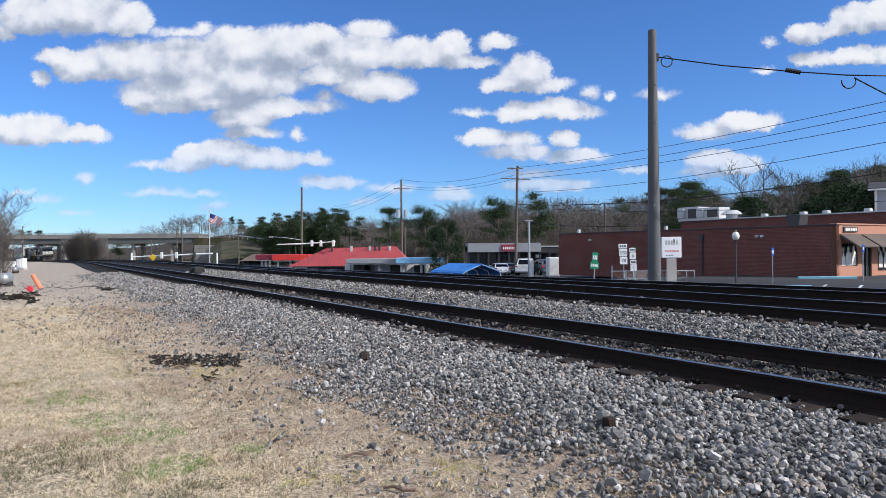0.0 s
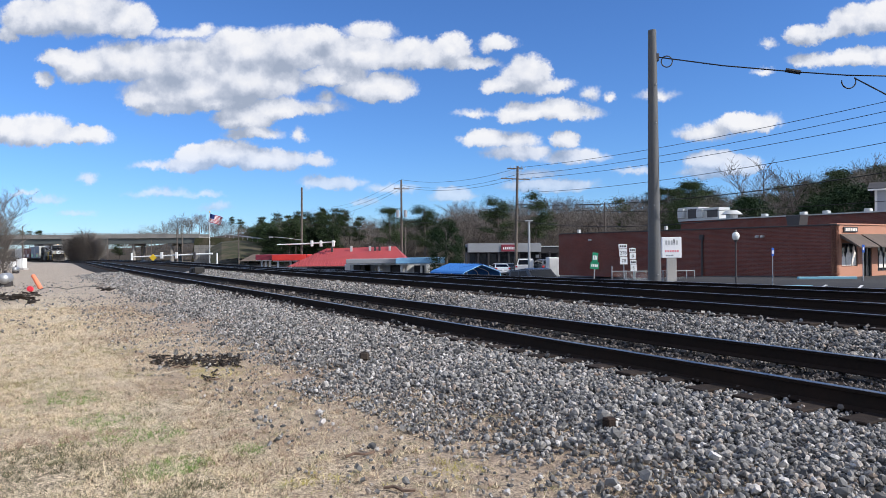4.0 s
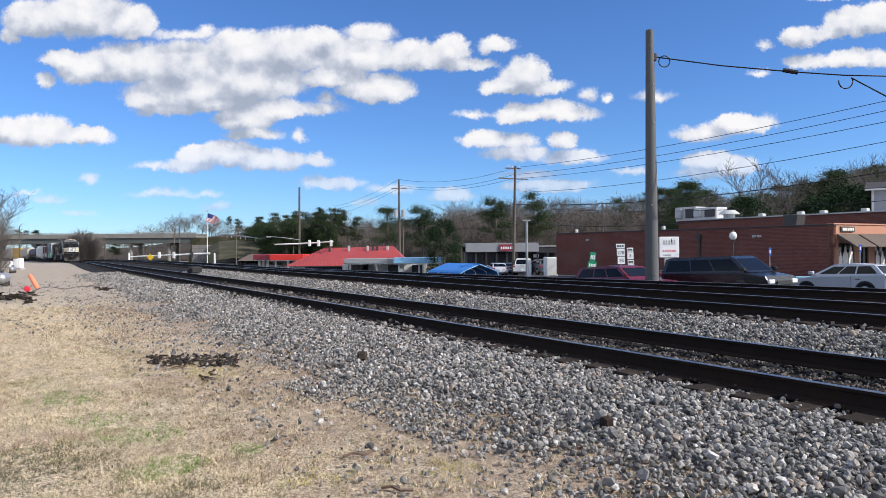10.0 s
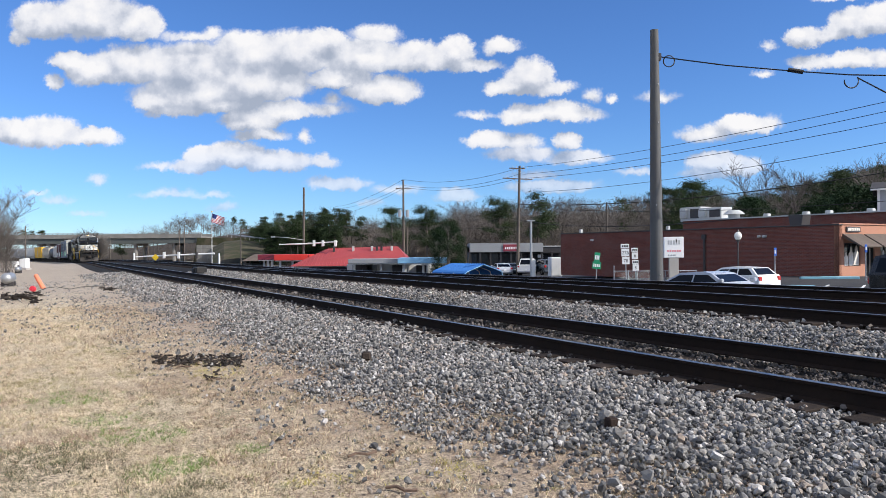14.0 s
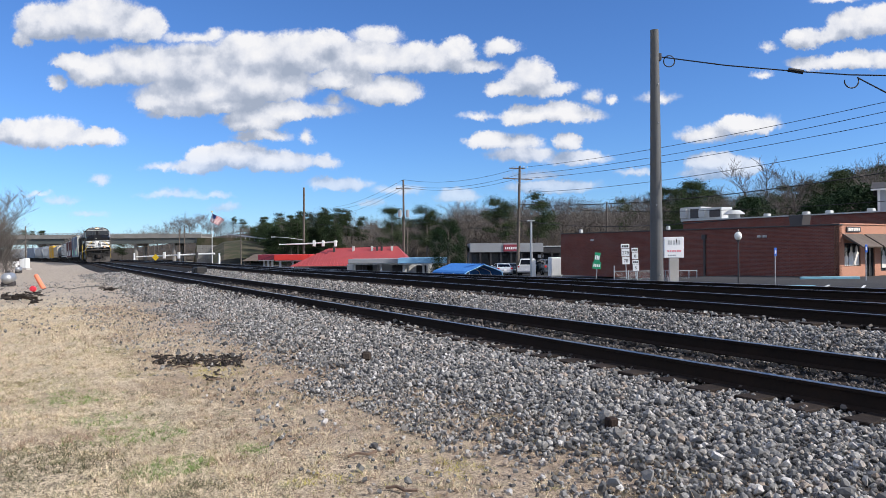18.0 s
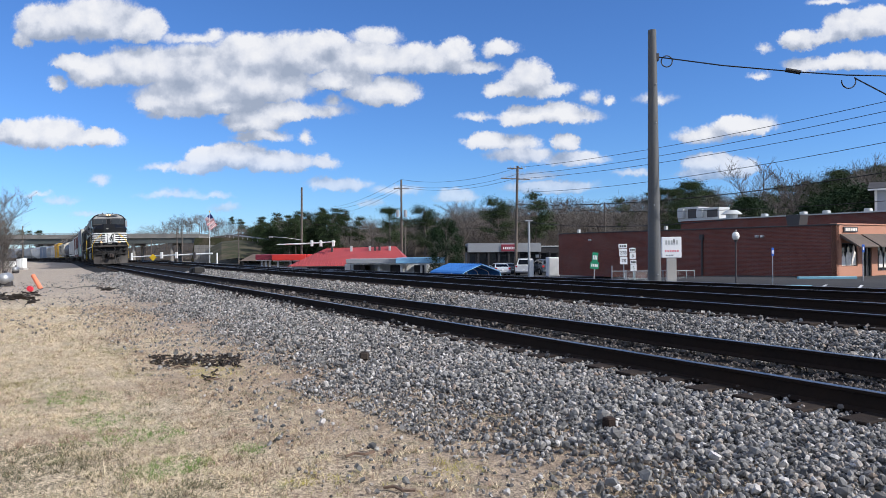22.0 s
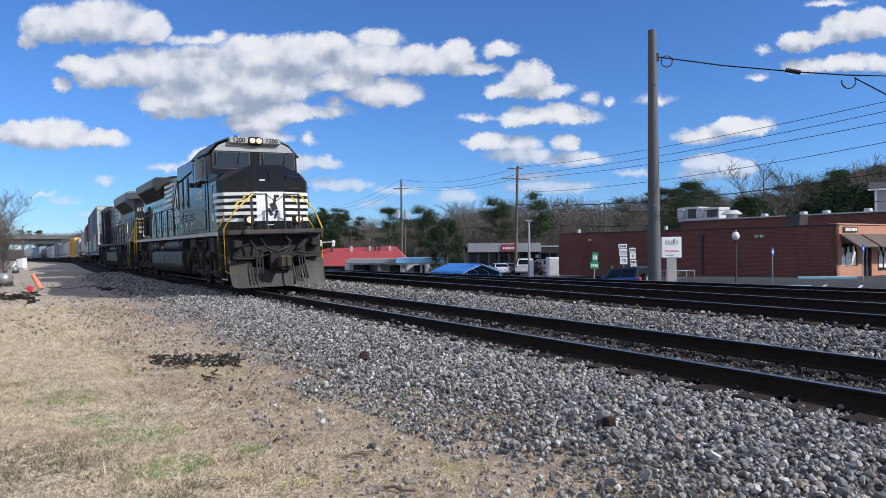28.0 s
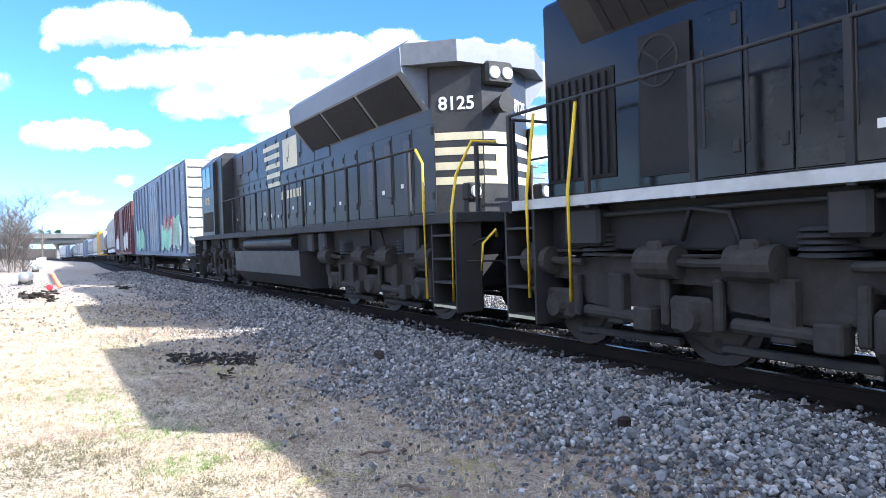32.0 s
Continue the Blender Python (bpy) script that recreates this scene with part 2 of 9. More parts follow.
def brick_mat(name, a, b_, mortar):
    """Running-bond brickwork on an upright wall that runs along x."""
    m, nt, b = nodes_of(name)
    co = nt.nodes.new("ShaderNodeTexCoord")
    sep = nt.nodes.new("ShaderNodeSeparateXYZ")
    com = nt.nodes.new("ShaderNodeCombineXYZ")
    add = nt.nodes.new("ShaderNodeMath")
    nt.links.new(co.outputs["Object"], sep.inputs[0])
    nt.links.new(sep.outputs["X"], add.inputs[0])
    nt.links.new(sep.outputs["Y"], add.inputs[1])
    nt.links.new(add.outputs[0], com.inputs["X"])
    nt.links.new(sep.outputs["Z"], com.inputs["Y"])
    br = nt.nodes.new("ShaderNodeTexBrick")
    br.inputs["Scale"].default_value = 1.0
    br.inputs["Brick Width"].default_value, br.inputs["Row Height"].default_value, br.inputs["Mortar Size"].default_value = 0.24, 0.085, 0.011
    br.inputs["Color1"].default_value, br.inputs["Color2"].default_value, br.inputs["Mortar"].default_value = (*a, 1), (*b_, 1), (*mortar, 1)
    nt.links.new(com.outputs[0], br.inputs["Vector"])
    c = mixc(nt, ramp(nt, tex_noise(nt, 0.5, 3, 0.6), [(0.4, 0.0), (0.75, 0.4)]), br.outputs["Color"], shade(a, 0.5))
    c = mixc(nt, ramp(nt, tex_noise(nt, 30, 4, 0.6), [(0.3, 0.0), (0.7, 0.3)]), c, shade(b_, 1.3))
    nt.links.new(c, b.inputs["Base Color"])
    b.inputs["Roughness"].default_value, b.inputs["Specular IOR Level"].default_value = 0.92, 0.15
    bp = nt.nodes.new("ShaderNodeBump")
    bp.inputs["Strength"].default_value, bp.inputs["Distance"].default_value = 0.5, 0.012
    nt.links.new(br.outputs["Fac"], bp.inputs["Height"])
    bp.invert = True
    nt.links.new(bp.outputs[0], b.inputs["Normal"])
    return m


M_BRICK = brick_mat("brown red brickwork", (0.23, 0.075, 0.055), (0.13, 0.045, 0.038), (0.20, 0.14, 0.12))
def part(name, bm, material, parent=None, label="", m=None, smooth=False):
    """Link a bmesh as one mesh object, under a thing or a part."""
    me = bpy.data.meshes.new(name)
    bm.to_mesh(me)
    bm.free()
    for mm in material if isinstance(material, (list, tuple)) else [material]:
        me.materials.append(mm)
    if smooth:
        me.polygons.foreach_set("use_smooth", [True] * len(me.polygons))
    ob = new(name, me)
    ob.parent = parent
    if m is not None:
        ob.matrix_basis = m
    if label:
        tagged(ob, label)
    return ob


def share(ob, m, parent=None):
    """Another part on the same mesh."""
    o = new(ob.name.split(".")[0], ob.data)
    o.parent = parent or ob.parent
    o.matrix_basis = m
    return o


def thing(name, label, category, m=None, group="", kind=""):
    e = new(name)
    if m is not None:
        e.matrix_basis = m
    return tagged(e, label, category, group, kind)


def box(bm, x0, x1, y0, y1, z0, z1, bev=0.0, m=None, mi=0):
    """A bevelled box between two corners."""
    r = bmesh.ops.create_cube(bm, size=1, matrix=Matrix.Translation(((x0 + x1) / 2, (y0 + y1) / 2, (z0 + z1) / 2)) @ Matrix.Diagonal((abs(x1 - x0), abs(y1 - y0), abs(z1 - z0), 1)))
    vs = r["verts"]
    fs = {f for v in vs for f in v.link_faces}
    if bev:
        es = list({e for v in vs for e in v.link_edges})
        g = bmesh.ops.bevel(bm, geom=es, offset=bev, segments=1, affect="EDGES", profile=0.5)
        vs = list({v for v in g["verts"]} | {v for v in vs if v.is_valid})
        fs = {f for v in vs for f in v.link_faces}
    if m is not None:
        bmesh.ops.transform(bm, matrix=m, verts=vs)
    for f in fs:
        f.material_index = mi
    return vs


def rod(bm, a, b, r0, r1=None, seg=8, mi=0):
    """A round bar from a to b."""
    a, b = Vector(a), Vector(b)
    d = b - a
    m = Matrix.Translation((a + b) / 2) @ d.to_track_quat("Z", "Y").to_matrix().to_4x4()
    r = bmesh.ops.create_cone(bm, cap_ends=True, segments=seg, radius1=r0, radius2=r0 if r1 is None else r1, depth=d.length, matrix=m)
    for v in r["verts"]:
        for f in v.link_faces:
            f.material_index = mi
    return r["verts"]


def tube(bm, pts, r, seg=6, mi=0):
    """A bent round bar through the points."""
    pts = [Vector(p) for p in pts]
    rings = []
    for i, p in enumerate(pts):
        d = (pts[min(i + 1, len(pts) - 1)] - pts[max(i - 1, 0)]).normalized()
        q = d.to_track_quat("Z", "Y")
        rings.append([bm.verts.new(p + q @ Vector((r * math.cos(k * math.tau / seg), r * math.sin(k * math.tau / seg), 0))) for k in range(seg)])
    for a, b in zip(rings, rings[1:]):
        for k in range(seg):
            bm.faces.new((a[k], a[(k + 1) % seg], b[(k + 1) % seg], b[k])).material_index = mi
    bm.faces.new(rings[0][::-1]).material_index = mi
    bm.faces.new(rings[-1]).material_index = mi


def prism(bm, outline, x0, x1, mi=0, axis="x"):
    """An outline in (y, z) drawn out along x (or in (x, z) along y, or in (x, y) along z)."""
    def p(k, u, v):
        return (k, u, v) if axis == "x" else (u, k, v) if axis == "y" else (u, v, k)
    a = [bm.verts.new(p(x0, u, v)) for u, v in outline]
    b = [bm.verts.new(p(x1, u, v)) for u, v in outline]
    fs = [bm.faces.new(a[::-1]), bm.faces.new(b)]
    for i in range(len(a)):
        j = (i + 1) % len(a)
        fs.append(bm.faces.new((a[i], a[j], b[j], b[i])))
    for f in fs:
        f.material_index = mi
    bmesh.ops.recalc_face_normals(bm, faces=fs)
    return a + b


def boxpart(name, mat_, parent, x0, x1, y0, y1, z0, z1, bev=0.01, label="", m=None):
    bm = bmesh.new()
    box(bm, x0, x1, y0, y1, z0, z1, bev)
    return part(name, bm, mat_, parent, label, m)


def rodpart(name, mat_, parent, a, b, r0, r1=None, seg=8, label=""):
    bm = bmesh.new()
    rod(bm, a, b, r0, r1, seg)
    return part(name, bm, mat_, parent, label)


def tubepart(name, mat_, parent, pts, r, seg=6, label=""):
    bm = bmesh.new()
    tube(bm, pts, r, seg)
    return part(name, bm, mat_, parent, label, smooth=True)


def soup(name, verts, faces, material, label="", category="", kind="", parent=None, smooth=False, mats=None):
    """Many small pieces as one mesh."""
    me = bpy.data.meshes.new(name)
    me.from_pydata(verts, [], faces)
    for mm in material if isinstance(material, (list, tuple)) else [material]:
        me.materials.append(mm)
    if smooth:
        me.polygons.foreach_set("use_smooth", [True] * len(me.polygons))
    ob = new(name, me)
    ob.parent = parent
    return tagged(ob, label, category, "", kind)
def smooth(a, b, v):
    k = min(1.0, max(0.0, (v - a) / (b - a)))
    return k * k * (3 - 2 * k)


def curve(points, v):
    """A smooth curve through (v, value) points."""
    if v <= points[0][0]:
        return points[0][1]
    if v >= points[-1][0]:
        (a, fa), (b, fb) = points[-2], points[-1]
        return fb + (fb - fa) / (b - a) * (v - b)
    for i in range(len(points) - 1):
        (a, fa), (b, fb) = points[i], points[i + 1]
        if a <= v <= b:
            pa = points[max(i - 1, 0)]
            pb = points[min(i + 2, len(points) - 1)]
            ma = (fb - pa[1]) / (b - pa[0])
            mb = (pb[1] - fa) / (pb[0] - a)
            k, w = (v - a) / (b - a), b - a
            return (2 * k**3 - 3 * k * k + 1) * fa + (k**3 - 2 * k * k + k) * w * ma + (3 * k * k - 2 * k**3) * fb + (k**3 - k * k) * w * mb


BEND = [(-80, 0), (0, 0), (30, 0), (62, 0.1), (98, 1.6), (150, 3.4), (210, 2.6), (262, 0.6), (330, -9.0), (420, -26.0), (560, -62.0)]
GRADE = [(-80, 0), (30, 0), (62, 0.0), (98, -0.25), (150, -0.7), (210, -1.3), (262, -1.7), (330, -2.0), (560, -2.6)]
MID1, MID2 = 6.85, 11.12
TOE = 3.1


def bend(s):
    return curve(BEND, s)


def grade(s):
    return curve(GRADE, s)


def mid3(s):
    """The middle of the siding, which leaves the second track."""
    k = 50.0 - s
    return MID2 + (0.0 if k < 0 else 0.0029 * k * k if k < 27.5 else 2.193 + 0.1595 * (k - 27.5)) + 0.0


def ground_z(s, off):
    """The height of the ground along and across the tracks."""
    o = off - bend(s)
    g = grade(s)
    wob = 0.05 * noise.noise(Vector((s * 0.15, off * 0.25, 0))) + 0.02 * noise.noise(Vector((s * 0.9, off * 0.9, 3)))
    lawn = -0.33 + wob + 0.25 * smooth(-4, -40, o)
    bed1, bed2 = -0.208, 0.01
    far3 = max(mid3(s) + 2.2, MID2 + 2.6)
    dip = max(0.0, min(s, 60) - 16)
    road = -1.05 - 1.2 * smooth(20, 90, s)
    road = min(road, road + (-1.15 - 0.03 * dip - 0.0012 * dip * dip - road) * smooth(18.5, 22, o) * smooth(37, 32, o))
    road += 0.42 * smooth(32, 36, o) * smooth(42, 28, s) * smooth(-60, -30, s)
    if o < TOE + 1.8:
        z = lawn + (bed1 - lawn) * smooth(TOE - 0.5, TOE + 1.6, o)
    elif o < 8.3:
        z = bed1
    elif o < 9.9:
        z = bed1 + (bed2 - bed1) * smooth(8.3, 9.6, o)
    elif o < far3:
        z = bed2
    else:
        z = bed2 + (road - bed2) * smooth(far3, far3 + 3.0, o)
    return z + g


def steps(stops):
    out = []
    for (a, b, d) in stops:
        n = max(1, round((b - a) / d))
        out += [a + (b - a) * i / n for i in range(n)]
    return out + [stops[-1][1]]


M_LAWN, nt, b = nodes_of("dormant lawn and dirt")
pos = nt.nodes.new("ShaderNodeTexCoord").outputs["Object"]
fine = tex_noise(nt, 48, 8, 0.75, pos)
midn = tex_noise(nt, 3.0, 4, 0.6, pos)
big = tex_noise(nt, 0.45, 3, 0.6, pos)
across = nt.nodes.new("ShaderNodeVectorMath")
across.operation = "DOT_PRODUCT"
across.inputs[1].default_value = AC
nt.links.new(pos, across.inputs[0])
edge = nt.nodes.new("ShaderNodeMath")
edge.operation = "MULTIPLY_ADD"
nt.links.new(big, edge.inputs[0])
edge.inputs[1].default_value = 3.2
nt.links.new(across.outputs["Value"], edge.inputs[2])
bare = nt.nodes.new("ShaderNodeMapRange")
bare.inputs["From Min"].default_value, bare.inputs["From Max"].default_value = 2.7, 4.7
nt.links.new(edge.outputs[0], bare.inputs["Value"])
c = mixc(nt, ramp(nt, fine, [(0.42, 0.0), (0.56, 1.0)]), (0.09, 0.065, 0.04), (0.70, 0.575, 0.40))
c = mixc(nt, bare.outputs[0], c, mixc(nt, ramp(nt, fine, [(0.32, 0.0), (0.68, 1.0)]), (0.085, 0.062, 0.045), (0.52, 0.40, 0.29)))
c = mixc(nt, ramp(nt, midn, [(0.58, 0.0), (0.72, 0.55)]), c, (0.10, 0.13, 0.035))
c = mixc(nt, ramp(nt, big, [(0.52, 0.0), (0.66, 0.45)]), c, (0.26, 0.175, 0.11))
# grey cinders beyond the mown lawn
along_ = nt.nodes.new("ShaderNodeVectorMath")
along_.operation = "DOT_PRODUCT"
along_.inputs[1].default_value = AL + AC * 0.9
nt.links.new(pos, along_.inputs[0])
reach = nt.nodes.new("ShaderNodeMath")
reach.operation = "MULTIPLY_ADD"
nt.links.new(big, reach.inputs[0])
reach.inputs[1].default_value = 14.0
nt.links.new(along_.outputs["Value"], reach.inputs[2])
cinder = nt.nodes.new("ShaderNodeMapRange")
cinder.inputs["From Min"].default_value, cinder.inputs["From Max"].default_value = 30.0, 40.0
nt.links.new(reach.outputs[0], cinder.inputs["Value"])
c = mixc(nt, cinder.outputs[0], c, mixc(nt, ramp(nt, fine, [(0.3, 0.0), (0.66, 1.0)]), (0.15, 0.12, 0.09), (0.50, 0.42, 0.33)))
c = mixc(nt, 1.0, c, ramp(nt, tex_noise(nt, 6.5, 6, 0.75, pos), [(0.3, 0.62), (0.5, 1.0), (0.7, 1.25)]), "MULTIPLY")
nt.links.new(c, b.inputs["Base Color"])
b.inputs["Roughness"].default_value = 0.95
bp = nt.nodes.new("ShaderNodeBump")
bp.inputs["Strength"].default_value, bp.inputs["Distance"].default_value = 0.6, 0.03
nt.links.new(fine, bp.inputs["Height"])
nt.links.new(bp.outputs[0], b.inputs["Normal"])

# Nearly black bed: the shade in the gaps between stones is painted in.
M_BALLAST_GAPS = mat("crushed granite", (0.018, 0.017, 0.016), 0.9, 0, 26, 0.75, 0.8, 0.3, 1.0, (0.03, 0.026, 0.023))


def make_ground():
    ss = steps([(-3000, -300, 300), (-300, -40, 26), (-40, -6, 2), (-6, 30, 0.6), (30, 80, 2), (80, 420, 10), (420, 4400, 300)])
    os_ = steps([(-3000, -300, 300), (-300, -40, 26), (-40, -8, 3), (-8, 12, 0.35), (12, 40, 1), (40, 120, 8), (120, 300, 30), (300, 3600, 300)])
    verts = [at(s, o + bend(min(s, 560)), ground_z(min(s, 560), o + bend(min(s, 560)))) for s in ss for o in os_]
    n = len(os_)
    faces = [(i * n + j, (i + 1) * n + j, (i + 1) * n + j + 1, i * n + j + 1) for i in range(len(ss) - 1) for j in range(n - 1)]
    ob = soup("ground", verts, faces, [M_LAWN, M_BALLAST_GAPS, M_ASPHALT], "dormant winter lawn with ballast and asphalt beyond", "ground", "structure", smooth=True)
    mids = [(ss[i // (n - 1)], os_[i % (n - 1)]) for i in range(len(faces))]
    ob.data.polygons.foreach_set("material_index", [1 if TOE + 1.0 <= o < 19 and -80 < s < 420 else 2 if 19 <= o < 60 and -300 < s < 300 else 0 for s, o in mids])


make_ground()


def rail_line(parent, middle, side, z, s0, s1, step):
    """One rail: foot, web, head; its running surface is worn bright."""
    prof = [(-0.075, -0.19), (0.075, -0.19), (0.075, -0.175), (0.012, -0.15), (0.012, -0.04), (0.036, -0.03), (0.036, -0.004), (0.03, 0), (-0.03, 0), (-0.036, -0.004), (-0.036, -0.03), (-0.012, -0.04), (-0.012, -0.15), (-0.075, -0.175)]
    verts, faces, idx = [], [], []
    n = len(prof)
    ss = steps([(s0, s1, step)])
    for s in ss:
        for u, v in prof:
            verts.append(at(s, middle(s) + side * 0.7535 + u, z + grade(s) + v))
    for i in range(len(ss) - 1):
        for k in range(n):
            faces.append((i * n + k, i * n + (k + 1) % n, (i + 1) * n + (k + 1) % n, (i + 1) * n + k))
            idx.append(1 if k in (6, 7, 8) else 0)
    ob = soup("rail", verts, faces, [M_STEEL, M_SHINE], parent=parent)
    ob.data.polygons.foreach_set("material_index", idx)
    return ob


def make_track(label, middle, z, cant, s0, s1, near0, near1):
    tr = thing("railway_track", label, "track", kind="structure")
    rail_line(tr, middle, -1, z, s0, s1, 4)
    rail_line(tr, middle, 1, z + cant, s0, s1, 4)
    bm = bmesh.new()
    box(bm, -0.115, 0.115, -1.24, 1.24, -0.18, 0, 0.008)
    base = None
    s = near0
    verts, faces = [], []
    while s < s1:
        w = random.uniform(-0.04, 0.04)
        a = math.atan2(middle(s + 0.5) - middle(s - 0.5), 1.0)
        m = Matrix.Translation(at(s, middle(s) + random.uniform(-0.05, 0.05), z + grade(s) - 0.192)) @ Matrix.Rotation(radians(FAR + 90) - a + w * 0.3, 4, "Z") @ Matrix.Rotation(math.atan2(cant, 1.5), 4, "X")
        if s < near1:
            if base is None:
                base = part("tie", bm, M_TIE, tr, m=m)
            else:
                share(base, m)
        else:
            k = len(verts)
            verts += [m @ Vector((x, y, zz)) for x in (-0.115, 0.115) for y in (-1.3, 1.3) for zz in (-0.18, 0)]
            faces += [tuple(k + i for i in f) for f in ((1, 5, 7, 3), (0, 1, 3, 2), (4, 6, 7, 5), (0, 4, 5, 1), (2, 3, 7, 6))]
        s += 0.5
    if verts:
        soup("far_ties", verts, faces, M_TIE, parent=tr, kind="stuff")
    return tr


make_track("rusty canted main track with bright worn rail heads", lambda s: MID1 + bend(s), 0.0, 0.046, -60, 520, -14, 50)
make_track("second canted main track on grey ballast", lambda s: MID2 + bend(s), 0.243, 0.047, -60, 520, -14, 40)
make_track("siding track diverging from the second main track", lambda s: mid3(s), 0.265, 0.0, -60, 49, -14, 40)
def make_ballast():
    """Crushed stone on the shoulders and between the tracks, thickest near the tripod."""
    rng = np.random.default_rng(5)
    cube = np.array([(x, y, z) for x in (-1, 1) for y in (-1, 1) for z in (-1, 1)], float) * 0.72
    tri = np.array([(0, 1, 3), (0, 3, 2), (4, 6, 7), (4, 7, 5), (0, 4, 5), (0, 5, 1), (2, 3, 7), (2, 7, 6), (0, 2, 6), (0, 6, 4), (1, 5, 7), (1, 7, 3)])
    m, nt, b = nodes_of("crushed granite stone")
    info = nt.nodes.new("ShaderNodeNewGeometry")
    col = ramp(nt, info.outputs["Random Per Island"], [(0, (0.04, 0.04, 0.042)), (0.25, (0.12, 0.118, 0.115)), (0.55, (0.25, 0.242, 0.23)), (0.76, (0.40, 0.38, 0.35)), (0.86, (0.31, 0.235, 0.175)), (0.93, (0.48, 0.45, 0.42)), (1.0, (0.60, 0.58, 0.56))])
    col = mixc(nt, ramp(nt, tex_noise(nt, 60, 4, 0.7), [(0.35, 0.0), (0.7, 0.55)]), col, (0.11, 0.105, 0.10))
    # brake dust and rust between the rails
    put = nt.nodes.new("ShaderNodeVectorMath")
    put.operation = "DOT_PRODUCT"
    put.inputs[1].default_value = AC
    nt.links.new(nt.nodes.new("ShaderNodeTexCoord").outputs["Object"], put.inputs[0])
    far = nt.nodes.new("ShaderNodeMath")
    far.operation = "COMPARE"
    nt.links.new(put.outputs["Value"], far.inputs[0])
    far.inputs[1].default_value, far.inputs[2].default_value = MID1, 0.9
    col = mixc(nt, far.outputs[0], col, mixc(nt, 0.68, col, (0.06, 0.042, 0.032)))
    nt.links.new(col, b.inputs["Base Color"])
    b.inputs["Roughness"].default_value = 0.85
    # strips: along from, to, across from, to, stones per square metre, size
    strips = [(0.8, 8, 1.7, 5.78, 1750, 0.0165), (8, 20, 2.0, 5.75, 1250, 0.0175), (20, 50, 2.2, 5.5, 330, 0.023), (1.5, 10, 5.6, 8.2, 600, 0.0165), (10, 30, 5.5, 8.2, 140, 0.03), (3, 14, 8.3, 9.9, 1350, 0.017), (14, 45, 8.3, 9.9, 420, 0.022), (4, 16, 10.0, 13.5, 190, 0.025), (15, 40, -5, 2.4, 9, 0.02), (9, 26, 1.2, 3.8, 34, 0.016), (-18, 0.8, 3.0, 5.7, 110, 0.045), (-18, 3, 8.3, 9.9, 110, 0.045), (3, 9, 1.6, 3.3, 40, 0.013), (6.6, 7.7, 2.55, 3.3, 900, 0.012), (4.6, 6.4, 2.75, 3.35, 900, 0.012)]
    # nearer stones have twenty faces
    g_ = (1 + math.sqrt(5)) / 2
    ico = np.array([(-1, g_, 0), (1, g_, 0), (-1, -g_, 0), (1, -g_, 0), (0, -1, g_), (0, 1, g_), (0, -1, -g_), (0, 1, -g_), (g_, 0, -1), (g_, 0, 1), (-g_, 0, -1), (-g_, 0, 1)]) / math.hypot(1, g_) * 1.12
    ico_tri = np.array([(0, 11, 5), (0, 5, 1), (0, 1, 7), (0, 7, 10), (0, 10, 11), (1, 5, 9), (5, 11, 4), (11, 10, 2), (10, 7, 6), (7, 1, 8)] + [(3, 9, 4), (3, 4, 2), (3, 2, 6), (3, 6, 8), (3, 8, 9), (4, 9, 5), (2, 4, 11), (6, 2, 10), (8, 6, 7), (9, 8, 1)])
    V_, F_ = [], []
    base = 0
    for s0, s1, o0, o1, dens, size in strips:
        n = int((s1 - s0) * (o1 - o0) * dens)
        s = rng.uniform(s0, s1, n)
        o = rng.uniform(o0, o1, n)
        keep = []
        for i in range(n):
            # the shoulder frays out into the lawn
            edge = TOE - 0.5 + 0.75 * noise.noise(Vector((s[i] * 0.45, 0, 7))) + 0.55 * noise.noise(Vector((s[i] * 1.5, o[i], 2)))
            k = (o[i] - edge) / 1.25
            if 5.58 < o[i] < 8.12 and -14 < s[i] < 50 and abs(s[i] * 2 - round(s[i] * 2)) < 0.25 and rng.random() < 0.88:
                keep.append(False)
                continue
            keep.append(k > 1 or dens < 50 or size < 0.0125 or rng.random() < max(0.08, k) ** 1.9)
        s, o = s[keep], o[keep]
        n = len(s)
        z = np.array([ground_z(a, c) for a, c in zip(s, o + 0.0)])
        r = size * rng.lognormal(0, 0.28, n)
        r = np.where(np.abs(o - MID1) < 1.35, r * 0.85, r)
        near = s0 < 4 and dens > 300
        seed, facets = (ico, ico_tri) if near else (cube, tri)
        nv = len(seed)
        sh = (seed[None] * rng.uniform(0.7, 1.15, (n, nv, 1)) + rng.uniform(-0.16, 0.16, (n, nv, 3))) * rng.uniform(0.62, 1.25, (n, 1, 3))
        q = rng.normal(size=(n, 4))
        q /= np.linalg.norm(q, axis=1, keepdims=True)
        w, x, y, zz = q.T
        R = np.stack([1 - 2 * (y * y + zz * zz), 2 * (x * y - w * zz), 2 * (x * zz + w * y), 2 * (x * y + w * zz), 1 - 2 * (x * x + zz * zz), 2 * (y * zz - w * x), 2 * (x * zz - w * y), 2 * (y * zz + w * x), 1 - 2 * (x * x + y * y)], 1).reshape(n, 3, 3)
        pts = np.einsum("nij,nkj->nki", R, sh) * r[:, None, None]
        ctr = np.array(AL)[None] * s[:, None] + np.array(AC)[None] * o[:, None]
        lift = rng.uniform(-0.1, 2.1, n) * r
        ctr[:, 2] = z + lift
        V_.append((pts + ctr[:, None]).reshape(-1, 3))
        F_.append((facets[None] + (np.arange(n) * nv)[:, None, None] + base).reshape(-1, 3))
        base += n * nv
    verts, faces = np.concatenate(V_), np.concatenate(F_)
    me = bpy.data.meshes.new("ballast")
